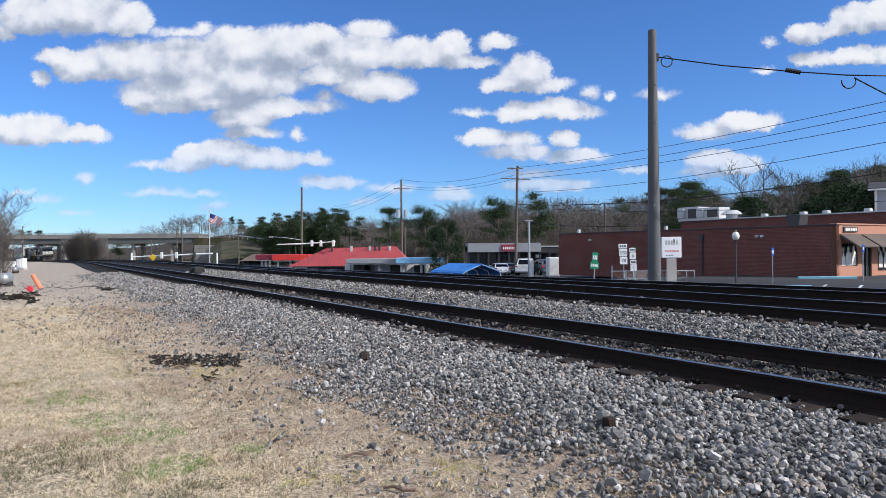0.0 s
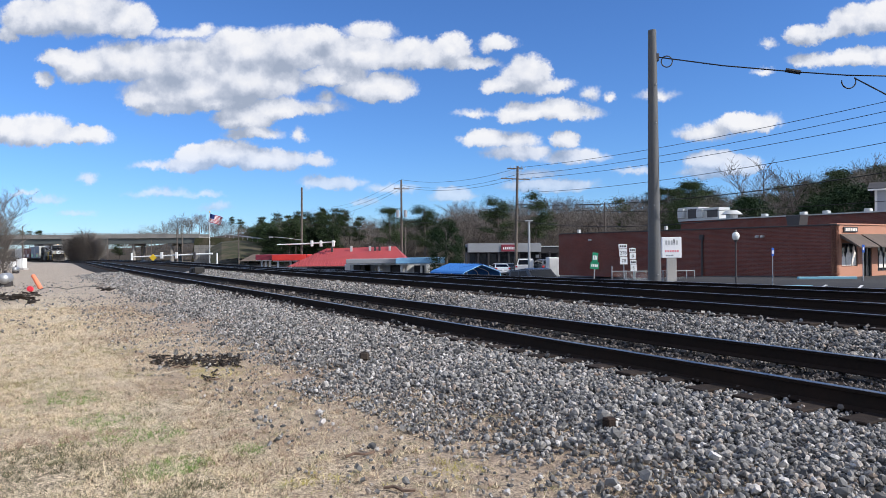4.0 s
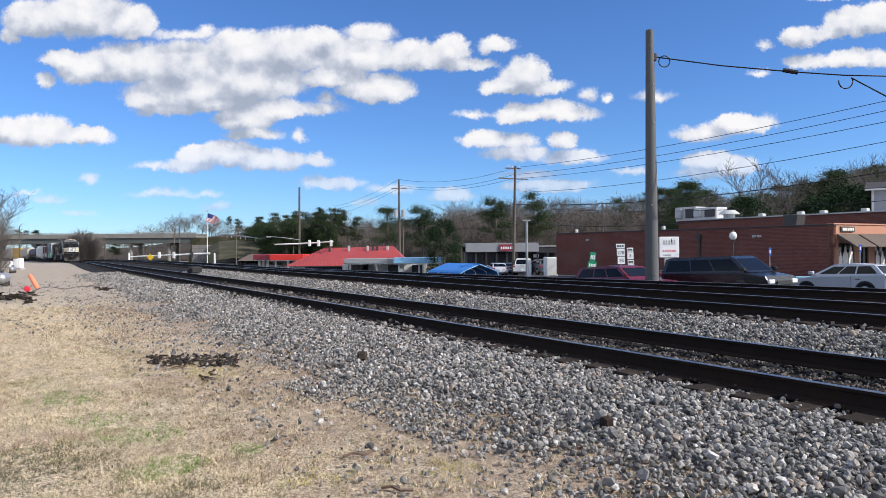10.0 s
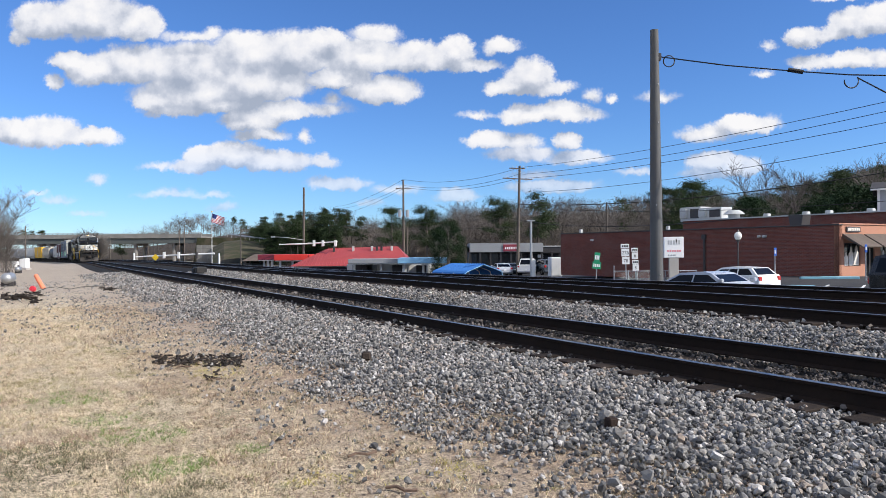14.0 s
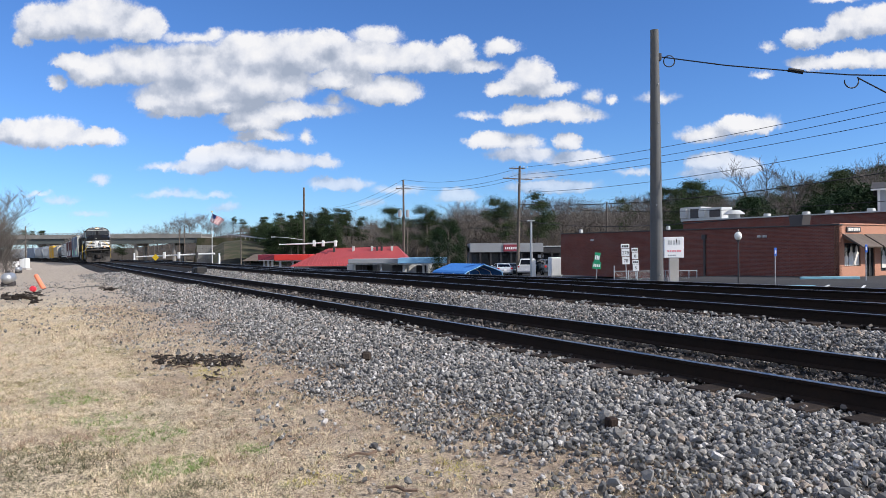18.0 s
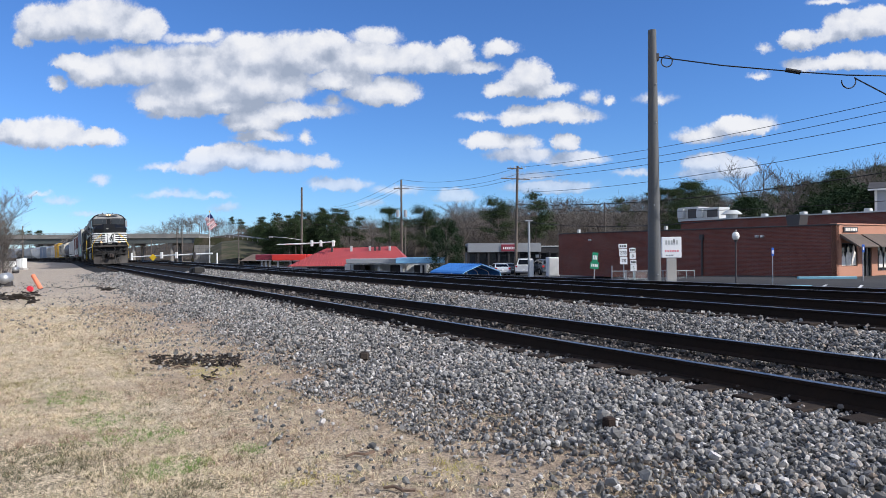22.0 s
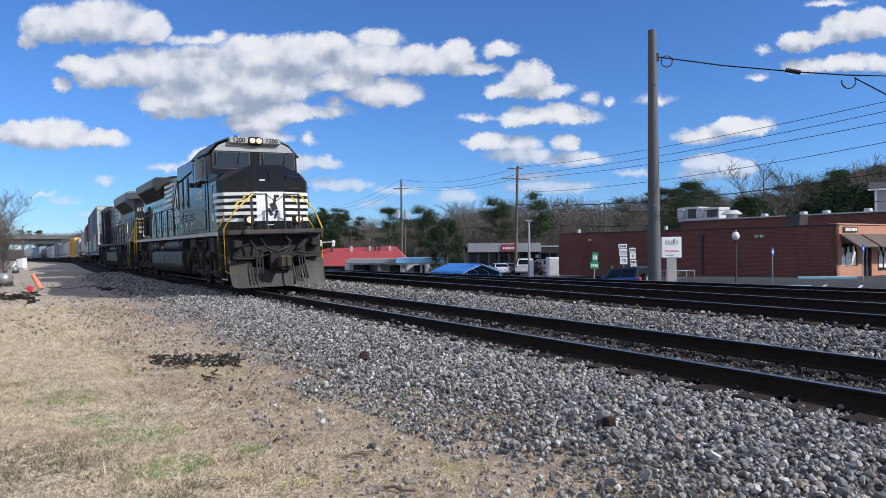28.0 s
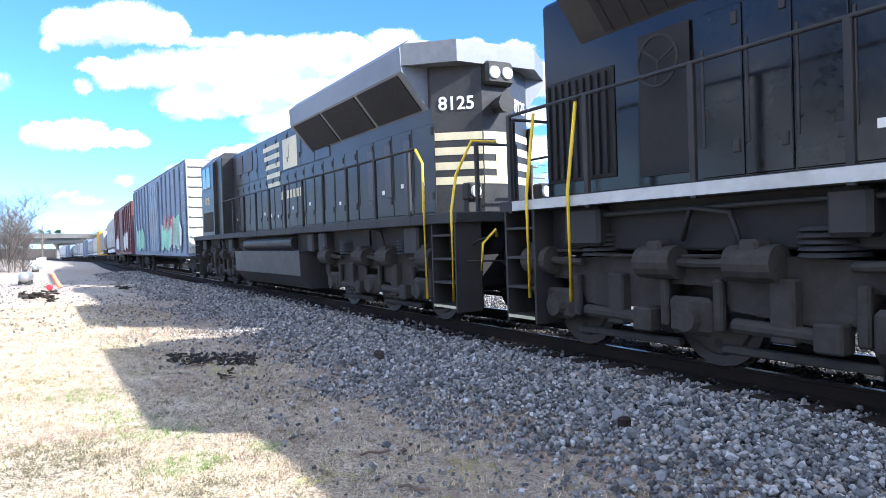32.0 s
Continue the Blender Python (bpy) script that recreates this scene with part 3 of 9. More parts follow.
    me.vertices.add(len(verts))
    me.vertices.foreach_set("co", verts.ravel())
    me.loops.add(faces.size)
    me.loops.foreach_set("vertex_index", faces.ravel())
    me.polygons.add(len(faces))
    me.polygons.foreach_set("loop_start", np.arange(0, faces.size, 3))
    me.update(calc_edges=True)
    me.shade_flat()
    me.materials.append(m)
    tagged(new("ballast", me), "loose grey crushed granite ballast stones", "gravel", "", "stuff")


def make_grass():
    """Short straw-coloured turf with a few green tufts."""
    rng = np.random.default_rng(9)
    mats, shares = [], []
    for name, c in (("straw blades", (0.68, 0.56, 0.38)), ("brown dead blades", (0.30, 0.205, 0.14)), ("green blades", (0.15, 0.25, 0.05)), ("olive blades", (0.27, 0.25, 0.09)), ("dark olive blades", (0.11, 0.105, 0.05)), ("yellow moss blades", (0.42, 0.36, 0.08))):
        mats.append(mat(name, c, 0.8, 0, 3, 0.3, 0.7, 0.3, 0.0, shade(c, 0.6)))
    # clumps of a kind: along, across, radius along and across, kind
    patches = [(8.35, 0.38, 0.6, 0.5, 2), (7.15, 0.67, 0.55, 0.45, 2), (6.5, 0.62, 0.4, 0.35, 2), (6.3, 0.95, 0.35, 0.25, 2), (5.2, 0.85, 0.35, 0.35, 2), (5.36, 1.5, 0.2, 0.16, 2), (9.6, 0.2, 0.5, 0.7, 3), (12.0, 1.2, 0.7, 0.35, 3), (9.6, 1.1, 0.35, 0.4, 3),
               (5.6, 0.0, 0.75, 0.75, 4), (4.6, 0.9, 0.35, 0.3, 4), (7.2, 1.15, 0.5, 0.3, 4), (6.6, 0.1, 0.22, 0.75, 1), (4.1, 2.4, 0.3, 0.4, 5), (3.6, 2.0, 0.3, 0.3, 5), (9.3, 2.1, 0.6, 0.4, 5), (4.4, 1.75, 0.25, 0.25, 5)]
    V_, F_, I_ = [], [], []
    base = 0
    # unevenness of the turf and height of the ground, on a fine grid
    S0, O0, G = -6.0, -11.0, 0.07
    rows, cols = int(29 / G), int(16 / G)
    thin_, wild_, z_ = (np.zeros((rows, cols)) for _ in range(3))
    for i in range(rows):
        for j in range(cols):
            a, c = S0 + i * G, O0 + j * G
            p = Vector((a, c, 0))
            thin_[i, j] = noise.noise(p * 0.7 + Vector((3, 0, 0))) + 0.7 * noise.noise(p * 2.9)
            wild_[i, j] = 0.8 * noise.noise(Vector((a * 0.9, c * 1.4, 11))) + 0.6 * noise.noise(Vector((a * 2.6, c * 3.4, 5)))
            z_[i, j] = ground_z(a, c)

    def ease(a, c, v):
        k = np.clip((v - a) / (c - a), 0, 1)
        return k * k * (3 - 2 * k)

    # along from, to, across from, to, tufts a square metre, blades a tuft, height
    for s0, s1, o0, o1, dens, blades, h in ((0.5, 6, -3.5, 3.9, 1050, 12, 0.019), (6, 12, -7, 3.7, 820, 9, 0.021), (12, 22, -10, 2.6, 240, 7, 0.032), (-5, 0.5, -6, 3.9, 80, 8, 0.05), (0.5, 6, -8, -3.5, 80, 8, 0.05)):
        n = int((s1 - s0) * (o1 - o0) * dens)
        s, o = rng.uniform(s0, s1, n), rng.uniform(o0, o1, n)
        i, j = ((s - S0) / G).astype(int), ((o - O0) / G).astype(int)
        thin, wild = thin_[i, j], wild_[i, j]
        keep = rng.random(n) < (0.72 + 0.75 * thin) * (1 - 0.4 * ease(1.4, 3.6, o))
        s, o, wild = s[keep], o[keep], wild[keep]
        n = len(s)
        x = rng.random(n)
        brown = ease(0.9, 1.5, o + 0.35 * wild) * (1 - 0.45 * ease(6.2, 4.6, s))
        up = np.maximum(0, wild)
        kind = np.where(x < 0.12 + 0.44 * brown, 1, np.where(x < 0.2 + 0.52 * brown + 0.25 * up, 4, np.where(x < 0.32 + 0.42 * brown + 0.3 * up, 3, 0)))
        for a, c, ra, rc, k in patches:
            q = np.hypot((s - a) / ra, (o - c) / rc) - 0.5 * wild
            kind = np.where(rng.random(n) < 0.85 * ease(1.15, 0.35, q), k, kind)
        size = rng.lognormal(0, 0.3, n)
        count = np.maximum(3, (blades * size * rng.uniform(0.6, 1.4, n)).astype(int))
        who = np.repeat(np.arange(n), count)
        n = len(who)
        s, o = s[who] + rng.normal(0, h * 0.75, n) * size[who], o[who] + rng.normal(0, h * 0.75, n) * size[who]
        z = z_[((s - S0) / G).astype(int), ((o - O0) / G).astype(int)]
        kind = np.where(rng.random(n) < 0.78, kind[who], rng.integers(0, 2, n))
        a = rng.uniform(0, math.tau, n)
        hh = h * 0.8 * rng.lognormal(0, 0.4, n) * size[who]
        lean = rng.uniform(0.3, 2.2, n) * hh
        w = h * 0.14 * rng.uniform(0.6, 1.4, (n, 1))
        ctr = np.array(AL)[None] * s[:, None] + np.array(AC)[None] * o[:, None]
        ctr[:, 2] = z - 0.006
        side = np.stack([-np.sin(a), np.cos(a), np.zeros(n)], 1) * w
        tip = np.stack([np.cos(a) * lean, np.sin(a) * lean, hh], 1)
        V_.append(np.stack([ctr - side, ctr + side, ctr + tip], 1).reshape(-1, 3))
        F_.append(np.arange(n * 3).reshape(-1, 3) + base)
        I_.append(kind)
        base += n * 3
    verts, faces, idx = np.concatenate(V_), np.concatenate(F_), np.concatenate(I_)
    me = bpy.data.meshes.new("grass")
    me.vertices.add(len(verts))
    me.vertices.foreach_set("co", verts.ravel())
    me.loops.add(faces.size)
    me.loops.foreach_set("vertex_index", faces.ravel())
    me.polygons.add(len(faces))
    me.polygons.foreach_set("loop_start", np.arange(0, faces.size, 3))
    me.update(calc_edges=True)
    for mm in mats:
        me.materials.append(mm)
    me.polygons.foreach_set("material_index", idx)
    tagged(new("grass", me), "short dormant straw-coloured grass with green patches", "grass", "", "stuff")


make_ballast()
make_grass()
def plan(x, y):
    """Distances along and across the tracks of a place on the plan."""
    return -x * math.sin(radians(FAR)) + y * math.cos(radians(FAR)), x * math.cos(radians(FAR)) + y * math.sin(radians(FAR))


def gz(x, y):
    s, o = plan(x, y)
    return ground_z(max(-80, min(s, 560)), o)


def sight(u, v, d):
    """A place d metres ahead, from its bearing and height on a sighting plate at the eye."""
    a, c = (u - 784) / 1225, (441 - v) / 1225
    r = radians(0.44)
    return Vector(((a * math.cos(r) + c * math.sin(r)) * d, d, EYE_Z + (c * math.cos(r) - a * math.sin(r)) * d))


M_BARK = mat("grey winter bark", (0.13, 0.112, 0.098), 0.95, 0, 20, 0.25, 0.6, 0.3, 0.3, per=0.35)
M_TWIG = mat("bare brown twigs", (0.155, 0.138, 0.124), 0.95, 0, 6, 0.4, 0.2, 0.6, 0.0, (0.24, 0.21, 0.19), per=0.4)
M_PINE = mat("pine needles", (0.042, 0.066, 0.028), 0.85, 0, 4, 0.45, 0.5, 0.4, 0.0, (0.055, 0.065, 0.03), per=0.4)
M_EVER = mat("dark evergreen leaves", (0.022, 0.042, 0.018), 0.9, 0, 5, 0.5, 0.8, 0.4, 0.0, (0.04, 0.065, 0.025), per=0.2)


def limb_mesh(rng, height, spread, depth, first, r0, twig):
    """Trunk and limbs as tapered sticks, and the twigs at their ends."""
    wood, fine = [], []

    def grow(p, d, length, r, level):
        n = 3 if level < 2 else 2
        for _ in range(n):
            q = p + d * (length / n)
            (wood if level < 3 else fine).append((p, q, r, r * 0.82))
            p, r = q, r * 0.82
            d = (d + Vector((rng.uniform(-1, 1), rng.uniform(-1, 1), rng.uniform(-0.2, 0.6))) * 0.16).normalized()
            if level < depth and (level > 0 or p.z > height * first):
                for _ in range(2 if level < 2 else 3):
                    out = Vector((rng.gauss(0, 1), rng.gauss(0, 1), 0)).normalized()
                    nd = (d * 0.75 + out * spread * rng.uniform(0.6, 1.2) + Vector((0, 0, 0.18))).normalized()
                    grow(p.copy(), nd, length * rng.uniform(0.48, 0.72), max(r * 0.62, twig), level + 1)
    grow(Vector((0, 0, -0.4)), Vector((0, 0, 1)), height * 0.62, r0, 0)
    k = height / max(q.z for _, q, _, _ in wood + fine)
    return [(a * k, q * k, r, e) for a, q, r, e in wood], [(a * k, q * k, r, e) for a, q, r, e in fine]


def sticks(name, rods, seg, material, parent):
    verts, faces = [], []
    for a, b, r0, r1 in rods:
        q = (b - a).to_track_quat("Z", "Y")
        k = len(verts)
        for p, r in ((a, r0), (b, r1)):
            for i in range(seg):
                verts.append(p + q @ Vector((r * math.cos(i * math.tau / seg), r * math.sin(i * math.tau / seg), 0)))
        faces += [(k + i, k + (i + 1) % seg, k + seg + (i + 1) % seg, k + seg + i) for i in range(seg)]
    return soup(name, verts, faces, material, parent=parent)


def clumps(name, rng, centers, count, size, leaf, material, parent, flat=0.75):
    """Many small leaf blades round the centres."""
    verts, faces = [], []
    for c, w in centers:
        for _ in range(int(count * w)):
            p = c + Vector((rng.gauss(0, size), rng.gauss(0, size), rng.gauss(0, size * flat))) * w
            u = Vector((rng.gauss(0, 1), rng.gauss(0, 1), rng.gauss(0, 0.7))).normalized() * leaf
            v = Vector((rng.gauss(0, 1), rng.gauss(0, 1), rng.gauss(0, 1))).normalized() * leaf * 0.6
            k = len(verts)
            verts += [p - u, p + v, p + u, p - v]
            faces.append((k, k + 1, k + 2, k + 3))
    return soup(name, verts, faces, material, parent=parent)


def bare_tree(seed, height, label, spread=0.75, depth=4, first=0.3, twig=0.015):
    rng = random.Random(seed)
    t = thing("tree", label, "tree")
    wood, fine = limb_mesh(rng, height, spread, depth, first, height * 0.016, twig)
    sticks("trunk", wood, 5, M_BARK, t)
    sticks("crown", fine, 3, M_TWIG, t)
    return t


def pine_tree(seed, height, label):
    rng = random.Random(seed)
    t = thing("pine_tree", label, "tree")
    rods = [(Vector((0, 0, -0.4)), Vector((0.1, 0, height * 0.5)), height * 0.014, height * 0.011), (Vector((0.1, 0, height * 0.5)), Vector((0, 0.1, height * 0.96)), height * 0.011, 0.04)]
    cs = []
    for i in range(30):
        z = height * rng.uniform(0.5, 0.98)
        reach = height * 0.19 * (1.12 - (z / height - 0.48) * 1.4) * rng.uniform(0.5, 1.15)
        a = rng.uniform(0, math.tau)
        tip = Vector((math.cos(a) * reach, math.sin(a) * reach, z + reach * 0.25))
        rods.append((Vector((0, 0, z)), tip, 0.06, 0.03))
        cs.append((tip, rng.uniform(0.7, 1.2)))
        cs.append((tip * 0.6 + Vector((0, 0, z * 0.4)), rng.uniform(0.5, 0.9)))
    sticks("trunk", rods, 5, M_BARK, t)
    clumps("crown", rng, cs, 210, height * 0.042, height * 0.0075, M_PINE, t, 0.6)
    return t


def evergreen(seed, height, width, label, name="tree", count=15000):
    rng = random.Random(seed)
    t = thing(name, label, "tree")
    sticks("trunk", [(Vector((0, 0, -0.3)), Vector((0, 0, height * 0.8)), 0.22, 0.06)], 6, M_BARK, t)
    cs = []
    for i in range(90):
        z = height * (0.04 + 0.94 * rng.random() ** 0.9)
        r = width * 0.5 * min(1, 2.2 * (1 - z / height) ** 0.62) * math.sqrt(rng.uniform(0.45, 1.05))
        a = rng.uniform(0, math.tau)
        cs.append((Vector((math.cos(a) * r, math.sin(a) * r, z)), rng.uniform(0.7, 1.2)))
    clumps("crown", rng, cs, count / 90, width * 0.075, width * 0.02, M_EVER, t, 0.8)
    return t


def make_trees():
    rng = random.Random(7)
    bares = [bare_tree(11 + i, 15, lab, sp, 4, fi) for i, (lab, sp, fi) in enumerate((("tall bare grey-brown hardwood in winter", 0.7, 0.3), ("bare spreading hardwood with fine twigs", 0.95, 0.25), ("slender bare hardwood with pale trunk", 0.55, 0.4), ("bare oak with a broad twiggy crown", 1.1, 0.3)))]
    pines = [pine_tree(31 + i, 17, lab) for i, lab in enumerate(("tall loblolly pine with dark green crown", "pine with an uneven tufted green crown", "slender pine with sparse green needles"))]
    used = set()

    def put(proto, p, h, z, group):
        base = 15.0 if proto in bares else 17.0
        k = h / base
        m = Matrix.Translation((p.x, p.y, z)) @ Matrix.Rotation(rng.uniform(0, math.tau), 4, "Z")
        if proto not in used:
            used.add(proto)
            o = proto
            o.matrix_basis = m
        else:
            o = copy_thing(proto, m)
        o.scale = (k * rng.uniform(0.9, 1.2), k * rng.uniform(0.9, 1.2), k)
        tagged(o, group=group)

    # skyline of the wooded hill: bearing, crest, distance, share of pines
    crest = [(60, 408, 380, 0.5), (180, 412, 380, 0.3), (240, 404, 370, 0.1), (330, 376, 360, 0.1), (400, 380, 350, 0.15), (450, 388, 290, 0.6), (500, 380, 220, 0.65), (560, 370, 210, 0.75), (640, 376, 200, 0.2),
             (700, 380, 190, 0.08), (760, 376, 180, 0.04), (815, 354, 170, 0.02), (870, 358, 160, 0.04), (940, 346, 155, 0.08), (1010, 346, 150, 0.03), (1060, 350, 145, 0.03), (1110, 340, 140, 0.35), (1200, 332, 130, 0.4), (1270, 332, 125, 0.15), (1400, 326, 118, 0.3), (1500, 306, 105, 0.45), (1640, 285, 100, 0.4)]
    tops = [(c[0], c[1]) for c in crest]
    dists = [(c[0], c[2]) for c in crest]
    share = [(c[0], c[3]) for c in crest]
    u = 45.0
    while u < 1660:
        for row in range(3):
            uu = u + rng.uniform(-8, 8)
            d = curve(dists, uu) * (1.0 + 0.13 * row) + rng.uniform(-6, 6)
            top = sight(uu, curve(tops, uu) + rng.uniform(-3, 9) + (9 if row == 0 else 0), d)
            h = rng.uniform(11, 17)
            green = rng.random() < curve(share, uu)
            put(rng.choice(pines) if green else rng.choice(bares), top, h, top.z - h, "trees on the wooded hill")
        u += 21
    # the conifer slope fills down to the road
    for uu in range(448, 612, 11):
        for drop in (14, 30, 46):
            d = curve(dists, uu) * rng.uniform(0.9, 1.0)
            top = sight(uu + rng.uniform(-5, 5), curve(tops, uu) + drop + rng.uniform(-4, 6), d)
            if rng.random() < (0.85 if uu < 600 else 0.5):
                put(rng.choice(pines), top, 14, top.z - 14, "trees on the wooded hill")
    # trees behind the tripod, seen in the gloss of the train
    for i in range(13):
        x, y = -64 + i * 9.5 + rng.uniform(-2, 2), -52 + rng.uniform(-6, 6)
        put(rng.choice(bares if i % 3 else pines), Vector((x, y, 0)), rng.uniform(9, 14), gz(x, y) - 0.2, "trees behind the lawn")
    # unseen row left of the lawn, added to darken the gloss of the train
    for i in range(27):
        p = at(-30 + i * 6.6 + rng.uniform(-2, 2), -31 + rng.uniform(-4, 4))
        put(rng.choice(bares if i % 2 else pines), p, rng.uniform(10, 15), gz(p.x, p.y) - 0.2, "trees behind the lawn")
    # single trees that stand out
    for uu, vv, d, kind in ((1335, 276, 92, 2), (1406, 283, 88, 2), (1375, 312, 95, 0), (1541, 262, 84, 2), (1500, 290, 90, 1), (881, 351, 125, 6), (949, 345, 120, 4), (1221, 326, 110, 5), (1472, 308, 86, 4), (1565, 280, 82, 0), (751, 366, 130, 6), (690, 371, 150, 5), (1100, 341, 118, 3), (820, 351, 130, 0), (335, 374, 340, 3), (258, 394, 350, 3)):
        top = sight(uu, vv, d)
        z = gz(top.x, top.y) if d < 100 else top.z - 15
        put((bares + pines)[kind], top, top.z - z, z, "trees behind the shops")
    # dark shrubs and evergreens
    for uu, vv, d, w, lab in ((789, 389, 78, 3.7, "dark dense magnolia tree beside the road"), (1325, 350, 80, 5.2, "dark evergreen behind the brick shops"), (1508, 334, 72, 7.4, "large dark evergreen behind the brick shops"), (1450, 352, 78, 5.0, "dark evergreen behind the brick shops"), (1265, 372, 90, 5, "low dark evergreen on the slope")):
        top = sight(uu, vv, d)
        z = gz(top.x, top.y)
        e = evergreen(int(uu), top.z - z, w, lab, "magnolia_tree" if uu < 800 else "evergreen_tree")
        e.matrix_basis = Matrix.Translation((top.x, top.y, z))
    # twiggy bushes beside the tracks
    for uu, vv, d, w, n, lab in ((-16, 345, 50, 2.2, 1100, "dense leafless roadside thicket of brown twigs"), (150, 404, 172, 5.6, 4200, "dense grey-brown leafless bush by the tracks")):
        top = sight(uu, vv, d)
        z = gz(top.x, top.y) - 0.2
        h = (top.z - z) * 1.12
        t = thing("bush", lab, "bush", Matrix.Translation((top.x, top.y, z)))
        br = random.Random(int(uu))
        rods = []
        for i in range(n):
            a, f, e = br.uniform(0, math.tau), math.sqrt(br.random()), br.random()
            p = Vector((math.cos(a) * f * w * 0.5, math.sin(a) * f * w * 0.5, h * e * 0.75 * (1 - 0.55 * f)))
            q = p + Vector((math.cos(a) * (0.15 + f) * w * 0.45, math.sin(a) * (0.15 + f) * w * 0.45, h * 0.24)) * br.uniform(0.5, 1.15) + Vector((br.gauss(0, 1), br.gauss(0, 1), br.gauss(0, 0.5))) * w * 0.08
            k = d * (0.00014 if d < 100 else 0.00022)
            rods.append((p, p.lerp(q, 0.5) + Vector((0, 0, h * 0.03)), k, k * 0.8))
            rods.append((p.lerp(q, 0.5) + Vector((0, 0, h * 0.03)), q, k * 0.8, k * 0.4))
        sticks("crown", rods, 3, M_TWIG, t)
    for uu, vv, d, lab in ((4, 330, 52, "bare twiggy roadside tree with brown buds"), (-22, 330, 49, "bare twiggy roadside tree with brown buds"), (-10, 372, 56, "bare twiggy roadside tree with brown buds")):
        top = sight(uu, vv, d)
        z = gz(top.x, top.y) - 0.2
        t = bare_tree(900 + int(uu), 6.0, lab, 0.9, 4, 0.02, 0.007)
        k = (top.z - z) / 6.0
        t.matrix_basis = Matrix.Translation((top.x, top.y, z))
        t.scale = (k * 0.8, k * 0.8, k)
    # understory that fills the slope
    verts, faces = [], []
    u = 45.0
    while u < 1660:
        d0 = curve(dists, u)
        for _ in range(48):
            d = d0 * rng.uniform(0.97, 1.45)
            uu = u + rng.uniform(-10, 10)
            top = curve(tops, uu)
            p = sight(uu, rng.uniform(top + 22, 470), d)
            for _ in range(7):
                q = p + Vector((rng.gauss(0, 0.8), rng.gauss(0, 0.8), rng.gauss(0, 0.9)))
                a = Vector((rng.gauss(0, 0.7), rng.gauss(0, 0.5), rng.gauss(0.3, 0.7))) * 1.0
                b_ = Vector((rng.gauss(0, 0.1), rng.gauss(0, 0.1), rng.gauss(0, 0.08)))
                k = len(verts)
                verts += [q - b_ * 0.5, q + b_ * 0.5, q + a]
                faces.append((k, k + 1, k + 2))
        u += 7
    soup("brushwood", verts, faces, M_TWIG, "tangled leafless undergrowth covering the wooded slope", "undergrowth", "stuff")


def make_hill():
    """The wooded slope that rises behind the town."""
    verts, faces = [], []
    cols = [i * 40 for i in range(-8, 52)]
    prof = [(60, 412, 390), (240, 408, 390), (400, 386, 370), (500, 380, 220), (640, 376, 200), (815, 362, 170), (940, 352, 155), (1110, 346, 140), (1270, 342, 125), (1500, 310, 105), (1700, 300, 100)]
    for u in cols:
        d = curve([(a, c) for a, b_, c in prof], max(40, u))
        v = curve([(a, b_) for a, b_, c in prof], max(40, min(u, 1700))) + 30
        for k, (dd, f) in enumerate(((0.95, 0.0), (1.05, 0.45), (1.25, 0.85), (1.5, 1.0), (2.2, 1.0))):
            top = sight(u, v, d * dd)
            low = -3.5
            top.z = low + (top.z - low) * f
            verts.append(top)
    n = 5
    faces = [(i * n + j, (i + 1) * n + j, (i + 1) * n + j + 1, i * n + j + 1) for i in range(len(cols) - 1) for j in range(n - 1)]
    soup("hillside", verts, faces, mat("leaf litter", (0.06, 0.048, 0.035), 0.95, 0, 0.8, 0.4, 0.05, 0.4, 0.0), "wooded hillside covered in brown leaf litter", "hill", "structure", smooth=True)


make_hill()
make_trees()
M_ALU = mat("white roof unit metal", (0.50, 0.51, 0.50), 0.5, 0, 10, 0.06, 1, 0.3, 0.04)
M_COPING = mat("dark metal coping", (0.05, 0.045, 0.045), 0.5, 0, 12, 0.2, 1, 0.2, 0.05)
# Brick of the sunny end: sunlight is put into this lighter orange colour.
M_LITBRICK = mat("painted orange stucco brick", (0.47, 0.24, 0.165), 0.9, 0, 20, 0.2, 0.8, 0.3, 0.3, (0.38, 0.18, 0.11))
M_AWN = mat("brown shingle awning", (0.13, 0.105, 0.09), 0.9, 0, 16, 0.3, 2, 0.3, 0.3)
M_SHOPGLASS = mat("dark shop glass", (0.03, 0.035, 0.04), 0.1, 0, 3, 0.2, 1, 0.2, 0.0)
M_POSTER = mat("pale window poster", (0.82, 0.76, 0.68), 0.7, 0, 9, 0.2, 4, 0.3, 0.0)
M_GREYF = mat("grey metal fascia", (0.28, 0.29, 0.30), 0.6, 0, 8, 0.1, 0.5, 0.2, 0.04)
M_DARKW = mat("dark shop front", (0.035, 0.032, 0.033), 0.5, 0, 5, 0.3, 0.7, 0.3, 0.05)
M_SIGNRED = mat("maroon sign face", (0.25, 0.03, 0.05), 0.5, 0, 10, 0.1, 1, 0.1, 0.0)
M_SIGNW = mat("white sign face", (0.85, 0.85, 0.84), 0.45, 0, 10, 0.04, 1, 0.1, 0.0)
M_SIGNG = mat("green road sign", (0.01, 0.27, 0.13), 0.5, 0, 10, 0.08, 1, 0.1, 0.0)
M_SIGNB = mat("blue sign face", (0.03, 0.13, 0.55), 0.5, 0, 10, 0.08, 1, 0.1, 0.0)
M_INK = mat("black sign ink", (0.012, 0.012, 0.012), 0.6, 0, 10, 0.1, 1, 0.1, 0.0)
M_PINK = mat("faded red sign print", (0.75, 0.25, 0.28), 0.5, 0, 10, 0.1, 1, 0.1, 0.0)
